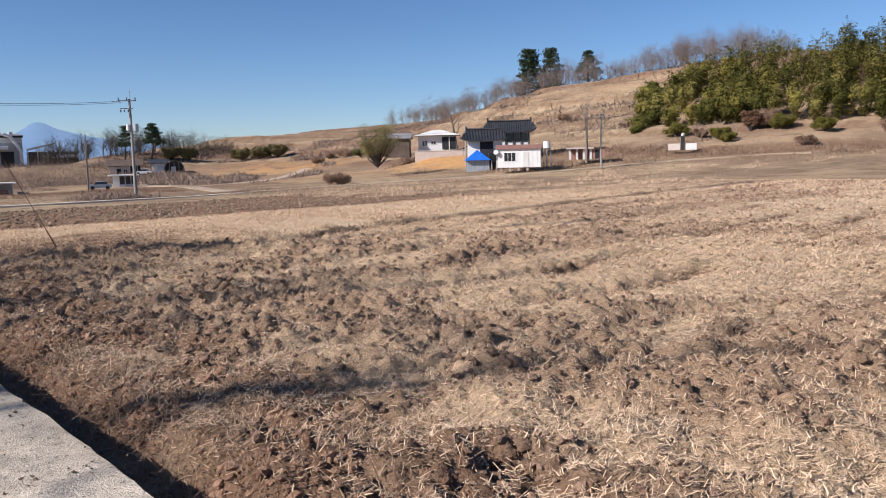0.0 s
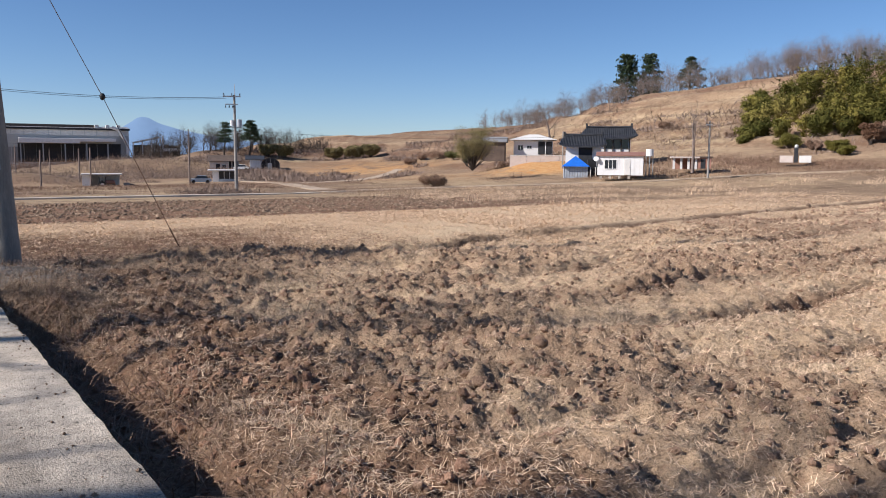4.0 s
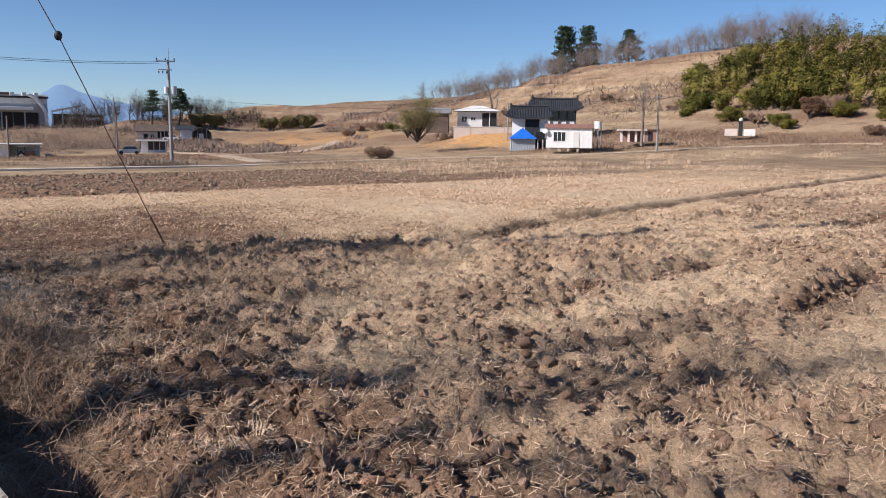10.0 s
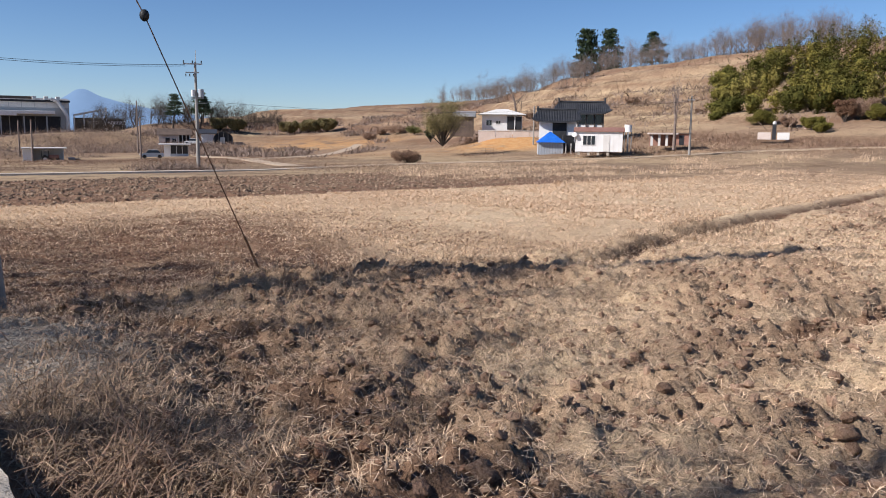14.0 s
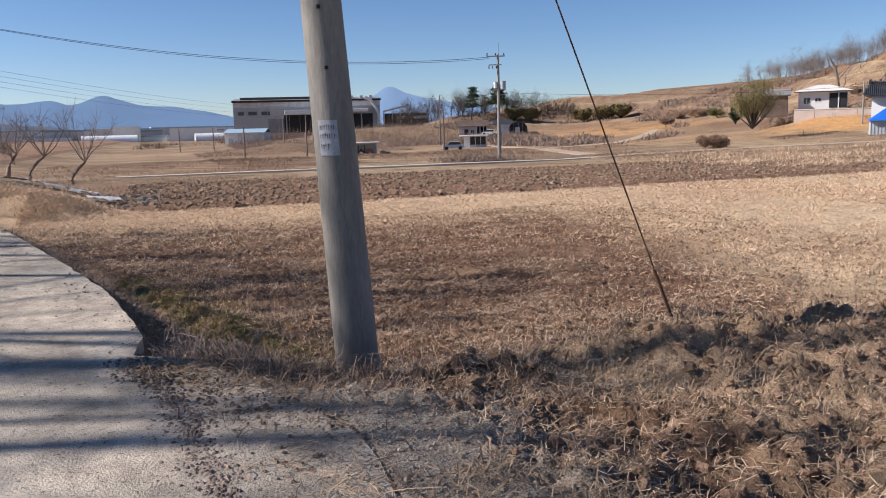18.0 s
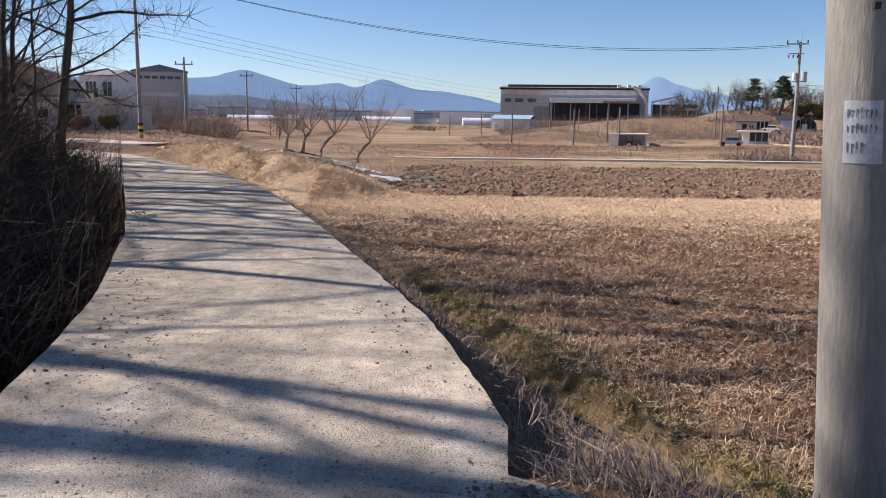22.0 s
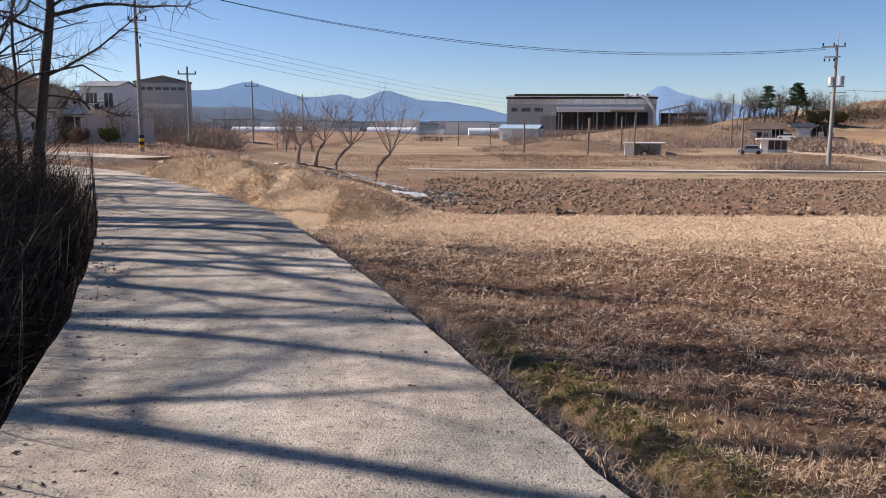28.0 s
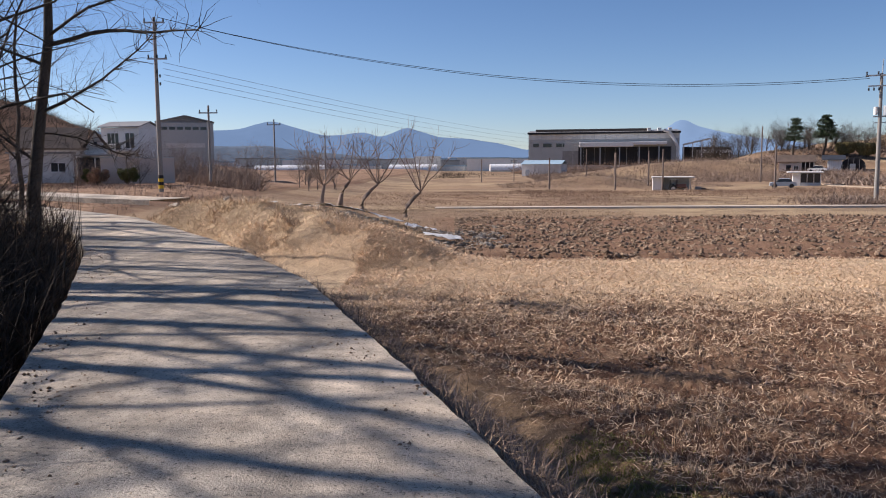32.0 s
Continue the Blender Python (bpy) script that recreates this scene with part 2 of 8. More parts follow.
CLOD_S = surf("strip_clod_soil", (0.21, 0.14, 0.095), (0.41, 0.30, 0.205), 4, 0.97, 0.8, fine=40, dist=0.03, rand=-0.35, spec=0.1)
WEED = surf("dead_weeds", (0.173, 0.104, 0.071), (0.347, 0.233, 0.157), 1, 0.9, 0, fine=8, rand=-0.3)
DULL = surf("dull_stalks", (0.145, 0.105, 0.085), (0.30, 0.225, 0.18), 2, 0.9, 0, fine=12, rand=-0.5)
BARK = surf("bark", (0.065, 0.052, 0.042), (0.115, 0.095, 0.078), 5, 0.95, 0.8, fine=40, stretch=(1, 1, 0.25))
BARK_G = surf("pale_bark", (0.17, 0.13, 0.11), (0.25, 0.20, 0.17), 2, 0.95, 0.4, fine=20)
BRUSH = surf("grey_brown_brush", (0.19, 0.135, 0.105), (0.31, 0.235, 0.185), 0.6, 0.95, 0, fine=4, rand=-0.4)
TWIG = surf("bramble_twigs", (0.040, 0.029, 0.022), (0.085, 0.060, 0.043), 2, 0.95, 0, fine=9, rand=-0.4)
NEEDLE = surf("pine_needles", (0.020, 0.036, 0.017), (0.045, 0.066, 0.028), 0.6, 0.8, 0, fine=5, rand=-0.4)
BAMBOO = surf("bamboo_leaves", (0.165, 0.145, 0.035), (0.09, 0.088, 0.024), 0.25, 0.95, 0, spec=0.05, c3=(0.25, 0.205, 0.06), fine=1.5, rand=-0.25)
BAMBOO_Y = surf("yellow_bamboo_leaves", (0.25, 0.205, 0.05), (0.17, 0.15, 0.035), 0.4, 0.95, 0, spec=0.05, fine=1.5, rand=-0.25)
BAMBOO_D = surf("dark_and_shaded_bamboo_leaves", (0.055, 0.058, 0.015), (0.095, 0.09, 0.022), 0.4, 0.95, 0, spec=0.05, fine=1.5, rand=-0.3)
OLIVE = surf("dry_olive_leaves", (0.26, 0.21, 0.095), (0.17, 0.145, 0.06), 0.4, 0.9, 0, fine=3, rand=-0.4)
BUSH = surf("shrub_leaves", (0.10, 0.11, 0.035), (0.17, 0.15, 0.05), 0.5, 0.8, 0, fine=4, rand=-0.4)
MOSS = surf("moss", (0.27, 0.25, 0.075), (0.20, 0.18, 0.05), 3, 0.9, 0.3, fine=40, rand=-0.3)
WHITE = surf("white_paint", (0.74, 0.73, 0.70), (0.80, 0.79, 0.77), 0.8, 0.6, 0.05, c3=(0.66, 0.64, 0.60))
OFFWHITE = surf("weathered_white_wall", (0.62, 0.60, 0.56), (0.70, 0.68, 0.64), 0.7, 0.75, 0.1, c3=(0.52, 0.49, 0.45))
GREYWALL = surf("grey_cladding", (0.42, 0.43, 0.42), (0.47, 0.475, 0.46), 0.2, 0.6, 0.1, c3=(0.38, 0.385, 0.375), fine=6)
DIRT = surf("pale_dirt", (0.40, 0.305, 0.215), (0.50, 0.395, 0.285), 0.7, 0.95, 0.3, fine=9)
# near-black panels in openings stand in for the shade inside
DARK_IN = surf("dark_interior", (0.02, 0.022, 0.026), (0.035, 0.036, 0.04), 1, 0.8, 0)
ROOF_T = surf("dark_roof_tiles", (0.030, 0.032, 0.037), (0.055, 0.057, 0.062), 1.2, 0.5, 0.2, fine=10)
ROOF_BR = surf("brown_roof_sheet", (0.095, 0.07, 0.055), (0.15, 0.11, 0.085), 0.8, 0.7, 0.1)
ROOF_GR = surf("grey_roof_sheet", (0.22, 0.22, 0.22), (0.29, 0.28, 0.27), 0.4, 0.55, 0.1)
BLUE = surf("blue_tarpaulin", (0.015, 0.12, 0.52), (0.02, 0.16, 0.62), 1, 0.55, 0.2, fine=8)
BLUEROOF = surf("pale_blue_roof", (0.30, 0.43, 0.52), (0.36, 0.49, 0.58), 0.5, 0.5, 0.05)
BLACKNET = surf("black_shade_net", (0.012, 0.012, 0.014), (0.025, 0.025, 0.028), 2, 0.85, 0.3, fine=20)
GREYSHEET = surf("corrugated_grey_sheet", (0.38, 0.42, 0.46), (0.47, 0.51, 0.55), 1, 0.45, 0.1)
STEEL = surf("galvanised_steel", (0.30, 0.31, 0.32), (0.40, 0.41, 0.42), 4, 0.45, 0.05, metal=0.6)
WIRE_T = surf("cable_grey", (0.12, 0.12, 0.13), (0.16, 0.16, 0.17), 4, 0.6, 0)
WIRE = surf("cable_black", (0.02, 0.02, 0.022), (0.035, 0.035, 0.035), 4, 0.6, 0)
RUST = surf("rusty_steel", (0.12, 0.065, 0.04), (0.20, 0.11, 0.06), 5, 0.8, 0.3)
YELLOW = surf("yellow_band", (0.75, 0.48, 0.03), (0.80, 0.54, 0.05), 2, 0.6, 0)
BLACK = surf("black_paint", (0.015, 0.015, 0.016), (0.03, 0.03, 0.03), 2, 0.6, 0)
RED = surf("red_brown_sheet", (0.22, 0.11, 0.085), (0.29, 0.155, 0.12), 1, 0.7, 0.1)
BRICKCOL = surf("red_brick_wall", (0.30, 0.15, 0.11), (0.36, 0.20, 0.15), 2, 0.85, 0.2)
PAPER = surf("stencil_paint", (0.40, 0.42, 0.44), (0.52, 0.53, 0.55), 9, 0.7, 0.1)
PLASTIC = surf("white_mulch_film", (0.60, 0.59, 0.57), (0.72, 0.71, 0.70), 2, 0.4, 0.3, fine=14)
FILM = surf("greenhouse_film", (0.80, 0.80, 0.79), (0.86, 0.86, 0.85), 0.1, 0.35, 0, fine=1)
PINKISH = surf("pale_compound_wall", (0.55, 0.46, 0.40), (0.62, 0.53, 0.47), 0.8, 0.85, 0.1)
STONE = surf("field_stone", (0.35, 0.30, 0.24), (0.48, 0.42, 0.345), 3, 0.9, 0.5, rand=0.25)
GLASS_D = pane_mat("dark_window")
WATER = pane_mat("ditch_water", (0.03, 0.035, 0.03))
def haze_glow_mat(name, c):
    """Far mountains seen through bright air: the haze is painted in as a nearly flat blue glow over a little relief."""
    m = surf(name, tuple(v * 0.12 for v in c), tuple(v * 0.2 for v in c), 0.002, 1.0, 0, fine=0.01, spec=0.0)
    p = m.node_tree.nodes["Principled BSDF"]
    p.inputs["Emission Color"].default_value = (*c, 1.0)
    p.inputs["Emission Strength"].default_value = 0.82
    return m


MOUNT = haze_glow_mat("hazy_mountain", (0.135, 0.215, 0.345))
MOUNT_P = haze_glow_mat("pale_hazy_mountain", (0.185, 0.285, 0.435))
# the nearer ridge has its haze mixed into a blue-grey base colour
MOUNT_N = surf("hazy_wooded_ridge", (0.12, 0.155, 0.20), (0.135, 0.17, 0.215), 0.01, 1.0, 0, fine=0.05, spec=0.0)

# ---- helpers of this scene ----
rng = np.random.default_rng(7)


def np_mesh(name, verts, faces, mat, smooth=False):
    verts, faces = np.asarray(verts, np.float32), np.asarray(faces, np.int32)
    me = bpy.data.meshes.new(name)
    me.vertices.add(len(verts))
    me.vertices.foreach_set("co", verts.ravel())
    me.loops.add(faces.size)
    me.loops.foreach_set("vertex_index", faces.ravel())
    me.polygons.add(len(faces))
    me.polygons.foreach_set("loop_start", np.arange(0, faces.size, faces.shape[1], dtype=np.int32))
    me.polygons.foreach_set("use_smooth", np.full(len(faces), smooth))
    me.update(calc_edges=True)
    me.validate()
    me.materials.append(mat)
    return me


def np_part(name, verts, faces, mat, parent=None, label="", smooth=False):
    ob = new(name, np_mesh(name, verts, faces, mat, smooth))
    if parent is not None:
        ob.parent = parent
    if label:
        tagged(ob, label)
    return ob


def part(name, bm, mat, parent=None, label="", smooth=False):
    me = bpy.data.meshes.new(name)
    bm.normal_update()
    if smooth:
        for f in bm.faces:
            f.smooth = True
    bm.to_mesh(me)
    bm.free()
    me.materials.append(mat)
    ob = new(name, me)
    if parent is not None:
        ob.parent = parent
    if label:
        tagged(ob, label)
    return ob


def thing(name, label, category, x, y, z, rz=0.0, group=""):
    e = tagged(new(name), label, category, group)
    e.matrix_basis = Matrix.Translation((x, y, z)) @ Matrix.Rotation(rz, 4, 'Z')
    e.empty_display_size = 0.3
    return e


def box(bm, x0, x1, y0, y1, z0, z1, bevel=0.0):
    m = Matrix.Translation(((x0 + x1) / 2, (y0 + y1) / 2, (z0 + z1) / 2)) @ Matrix.Diagonal((x1 - x0, y1 - y0, z1 - z0, 1))
    g = bmesh.ops.create_cube(bm, size=1.0, matrix=m)
    if bevel:
        edges = {e for v in g["verts"] for e in v.link_edges}
        bmesh.ops.bevel(bm, geom=list(edges), offset=bevel, segments=1, affect='EDGES')


def boxp(name, x0, x1, y0, y1, z0, z1, mat, parent, label="", bevel=0.01):
    bm = bmesh.new()
    box(bm, x0, x1, y0, y1, z0, z1, bevel)
    return part(name, bm, mat, parent, label)


def tube_np(pts, radii, sides=6):
    """Verts and quads of a tube along points."""
    pts = np.asarray(pts, float)
    n = len(pts)
    tang = np.gradient(pts, axis=0)
    tang /= np.linalg.norm(tang, axis=1)[:, None] + 1e-9
    ref = np.where(np.abs(tang[:, 2:3]) > 0.9, np.array([[1.0, 0, 0]]), np.array([[0, 0, 1.0]]))
    a = np.cross(tang, ref)
    a /= np.linalg.norm(a, axis=1)[:, None] + 1e-9
    b = np.cross(tang, a)
    ang = np.arange(sides) * 2 * np.pi / sides
    ring = a[:, None] * np.cos(ang)[None, :, None] + b[:, None] * np.sin(ang)[None, :, None]
    v = (pts[:, None] + ring * np.asarray(radii, float).reshape(-1, 1, 1)).reshape(-1, 3)
    i, j = np.meshgrid(np.arange(n - 1), np.arange(sides), indexing="ij")
    j2 = (j + 1) % sides
    f = np.stack([i * sides + j, i * sides + j2, (i + 1) * sides + j2, (i + 1) * sides + j], -1).reshape(-1, 4)
    return v, f


def join_np(pieces):
    vs, fs, n = [], [], 0
    for v, f in pieces:
        vs.append(v)
        fs.append(f + n)
        n += len(v)
    return np.concatenate(vs), np.concatenate(fs)


def ss(a, b, x):
    t = np.clip((x - a) / (b - a), 0, 1)
    return t * t * (3 - 2 * t)


_perm = np.random.default_rng(3).random((256, 256))


def vnoise(x, y):
    """Smooth value noise, 0 to 1."""
    xi, yi = np.floor(x).astype(int), np.floor(y).astype(int)
    u, v = x - xi, y - yi
    u, v = u * u * (3 - 2 * u), v * v * (3 - 2 * v)
    g = lambda i, j: _perm[i % 256, j % 256]
    return (g(xi, yi) * (1 - u) + g(xi + 1, yi) * u) * (1 - v) + (g(xi, yi + 1) * (1 - u) + g(xi + 1, yi + 1) * u) * v


def fbm(x, y, octaves=4):
    s, a, t = 0.0, 0.5, 0.0
    for k in range(octaves):
        s = s + a * vnoise(x * 2 ** k + 17.3 * k, y * 2 ** k - 9.1 * k)
        t += a
        a *= 0.55
    return s / t - 0.5


# ---- lane and land ----
LANE_Z = 0.27


def lane_right(y):
    return np.interp(y, (-60, -4.4, -2.7, -2.0, -1.5, -0.86, -0.47, -0.3, -0.2, 0.3, 2.1, 4.4, 7, 12, 15.2, 19.6, 23.5, 27.6, 36), (-0.8, -0.78, -0.5, -0.5, -0.69, -0.98, -1.16, -1.35, -1.53, -1.48, -1.82, -2.48, -3.28, -5.02, -6.6, -9.2, -11.6, -15, -23))


def lane_left(y):
    return np.interp(y, (-60, 0, 1.06, 3, 5.8, 10.3, 15.2, 20.8, 26.3, 36), (-3.75, -3.85, -4.0, -4.43, -5.27, -6.95, -9.0, -12.0, -16.2, -26))


def field_edge(x):
    return np.interp(x, (-2, 0.6, 2.5, 7, 12, 17, 24, 33, 45, 62), (-0.5, -0.5, -0.6, -0.7, -0.2, 0.65, 1.7, 2.8, 4.6, 8))


def edge_line(x):
    """The open furrow along the upper field's far edge."""
    return np.interp(x, (4.5, 6.4, 8, 10.2, 13.2, 16, 20.5, 26, 31, 40, 62), (-1.75, -1.45, -1.05, -0.4, 0.27, 0.68, 1.47, 2.3, 3.0, 4.1, 8))


def hills(x, y):
    z = 24.0 * np.exp(-((x - 190) / 62) ** 2 - ((y - 72) / 74) ** 2)
    z = z + 4.6 * np.exp(-((x - 160) / 34) ** 2 - ((y - 135) / 34) ** 2)
    z = z + 14 * np.exp(-((x - 205) / 70) ** 2 - ((y - 190) / 75) ** 2)
    z = z + 11 * np.exp(-((x - 150) / 75) ** 2 - ((y - 268) / 60) ** 2)
    z = z + 24 * np.exp(-((x + 143) / 50) ** 2 - ((y - 205) / 70) ** 2)
    z = z + 1.8 * np.exp(-((x - 21) / 10) ** 2 - ((y - 152) / 7) ** 2)
    z = z + 3.6 * np.exp(-((x - 52) / 28) ** 2 - ((y - 200) / 13) ** 2) + 4.0 * np.exp(-((x - 84) / 24) ** 2 - ((y - 218) / 17) ** 2)
    z = z + 1.7 * np.exp(-((x - 96) / 8.5) ** 2 - ((y - 92) / 8) ** 2) - 0.7 * np.exp(-((x - 31) / 8) ** 2 - ((y - 133) / 9) ** 2)
    z = z + 0.7 * np.exp(-((x - 75) / 13) ** 2 - ((y - 181) / 9) ** 2)
    return z + 0.55 * ss(3, 8, z) * np.sin(z * 2.1 + 2.5 * fbm(x * 0.02, y * 0.02, 2))


def land(x, y):
    """Height of the land, with no small relief."""
    x, y = np.asarray(x, float), np.asarray(y, float)
    z = np.interp(y, (-60, 3, 17, 40, 66, 95, 125, 142, 170, 260, 420, 3000), (-1.1, -1.12, -1.18, -1.6, -1.85, -2.05, -2.7, -2.9, -2.75, -3.3, -3.6, -6)) + hills(x, y)
    z = z + 1.6 * ss(-12, -32, x) * ss(22, 55, y)
    # upper field behind its bank
    far = np.clip(x - 8, 0, 60)
    lip = 0.9 * ss(7, 13, x)
    wu = ss(field_edge(x) + 1.1 + lip + 0.2 * far, field_edge(x) - 0.1 + lip, y) * ss(66, 34, x) * ss(-6, -2, x)
    z = z * (1 - wu) + 0.07 * wu
    # heap of earth beside the bend
    s = np.clip(((x + 12.0) * 6.0 - (y - 30.0) * 3.2) / 46.2, 0, 1)
    r = np.hypot(x + 12.0 - 6.0 * s, y - 30.0 + 3.2 * s)
    z = z + np.interp(s, (0, 0.25, 0.5, 0.75, 1), (1.42, 1.52, 1.46, 1.28, 1.0)) * np.exp(-(r / 2.2) ** 2.2)
    for cx, cy, h, sx, sy in ((-9.0, 34.8, 1.15, 4.0, 3.6), (-13.5, 34, 0.8, 3.5, 3.5)):
        z = z + h * np.exp(-((x - cx) / sx) ** 2 - ((y - cy) / sy) ** 2)
    z = z - 0.75 * np.exp(-((x + 16.6) / 2.6) ** 2 - ((y - 37.2) / 2.0) ** 2)
    # ditch beside the lane
    d = x - lane_right(y)
    deep = ss(-0.6, 2.6, y)
    side = np.interp(d, (0, 0.1, 0.45, 0.9, 1.65, 2.0, 2.5, 3.2), (0.2, 0.12, -0.1, -0.5, -1.2, -1.3, -1.16, -1.12))
    flat = np.interp(d, (0, 0.08, 0.3, 0.55, 1.0), (0.17, 0.0, -0.14, -0.08, 0.05))
    fill = ss(-5.6, -3.4, y) * ss(0.9, -0.4, y)
    flat = flat * (1 - fill) + fill * np.interp(d, (0, 0.5, 0.95, 1.6), (0.258, 0.25, 0.15, 0.0))
    prof = flat * (1 - deep) + side * deep
    wd = ss(0.9 + 2.2 * deep + 0.7 * fill, 0.5 + 1.6 * deep + 0.6 * fill, d) * ss(30, 20, y)
    z = np.where(d > 0, z * (1 - wd) + prof * wd, z)
    # apron of earth round the pole
    wp = np.exp(-((x - 0.1) / 0.75) ** 2 - ((y + 0.35) / 0.75) ** 2)
    z = z * (1 - wp) + -0.03 * wp
    # left ditch and bank
    e = lane_left(y) - x
    bank = np.interp(e, (0, 0.15, 0.9, 1.6, 3.5, 8, 20, 60), (0.1, -0.2, -0.9, -0.85, 0.9, 1.9, 2.4, 2.0))
    we = ss(40, 24, y) * ss(0, 0.05, e)
    z = np.where(e > 0, z * (1 - we) + bank * we, z)
    inside = (d <= 0) & (e <= 0)
    wi = ss(34, 28, y)
    return np.where(inside, (0.1 + 0.145 * fill) * wi + z * (1 - wi), z)


ROADS = [[(36, 70), (42, 65.2), (52, 67), (62, 66), (72, 61), (79, 55), (87, 50.5), (93, 46.5), (97, 41.5), (100.5, 36.5), (103, 30)], [(41, 69), (45, 84), (50, 100), (56, 118), (58, 134)], [(50, 99), (58, 103), (70, 112), (84, 128), (100, 146)]]


def road_clear(x, y):
    """Zero on the dirt roads, one away from them."""
    d = np.full(np.shape(x), 99.0)
    for line in ROADS:
        for (ax, ay), (bx, by) in zip(line, line[1:]):
            s = np.clip(((x - ax) * (bx - ax) + (y - ay) * (by - ay)) / ((bx - ax) ** 2 + (by - ay) ** 2), 0, 1)
            d = np.minimum(d, np.hypot(x - ax - s * (bx - ax), y - ay - s * (by - ay)))
    return ss(2.2, 5.0, d)


FURROWS = (-1.9, -4.0, -5.8, -7.5, -9.2, -11.9, -14.2, -16.5)


def domes(x, y, size):
    """Rounded lumps packed side by side, about size across: their height, in metres."""
    u, v = x / size, y / size
    iu, iv = np.floor(u).astype(int), np.floor(v).astype(int)
    best = np.zeros(np.shape(x))
    for a in (-1, 0, 1):
        for b in (-1, 0, 1):
            p, q = (iu + a) % 256, (iv + b) % 256
            jx, jy, rad = _perm[p, q], _perm[q, (p + 91) % 256], 0.30 + 0.45 * _perm[(p + 37) % 256, (q + 113) % 256]
            d2 = (u - iu - a - jx) ** 2 + (v - iv - b - jy) ** 2
            best = np.maximum(best, np.sqrt(np.clip(rad * rad - d2, 0, None)))
    return best * size


def furrow(x, y):
    """One in the open furrows that run along the upper field, broken here and there."""
    o = y - field_edge(x) + 0.35 * fbm(x * 0.35, y * 0.35, 2)
    g = sum(np.exp(-((o - k) / 0.2) ** 2) for k in FURROWS)
    return g * ss(-0.08, 0.08, fbm(x * 0.30 + 5, y * 0.8 + 11, 3)) * ss(2.5, 6.0, x)


def cloddy(x, y):
    """Where the upper field is turned up into bare clods; elsewhere straw lies over it."""
    m = ss(0.02, 0.15, fbm(x * 0.30 + 22, y * 0.62, 3))
    m = np.maximum(m, ss(4.2, 1.2, x + 0.25 * y) * ss(-0.22, 0.02, fbm(x * 0.7 + 3, y * 0.7, 2)))
    return np.clip(m + 0.8 * ss(0.2, 0.7, furrow(x, y)), 0, 1)


PUDDLES = ((-0.28, 4.2, 0.13, 0.45),)


def puddle(x, y):
    """One in the wet hollows of the ditch."""
    return sum(np.exp(-((x - a + 0.35 * (y - b)) / w) ** 2 - ((y - b) / l) ** 2) for a, b, w, l in PUDDLES)


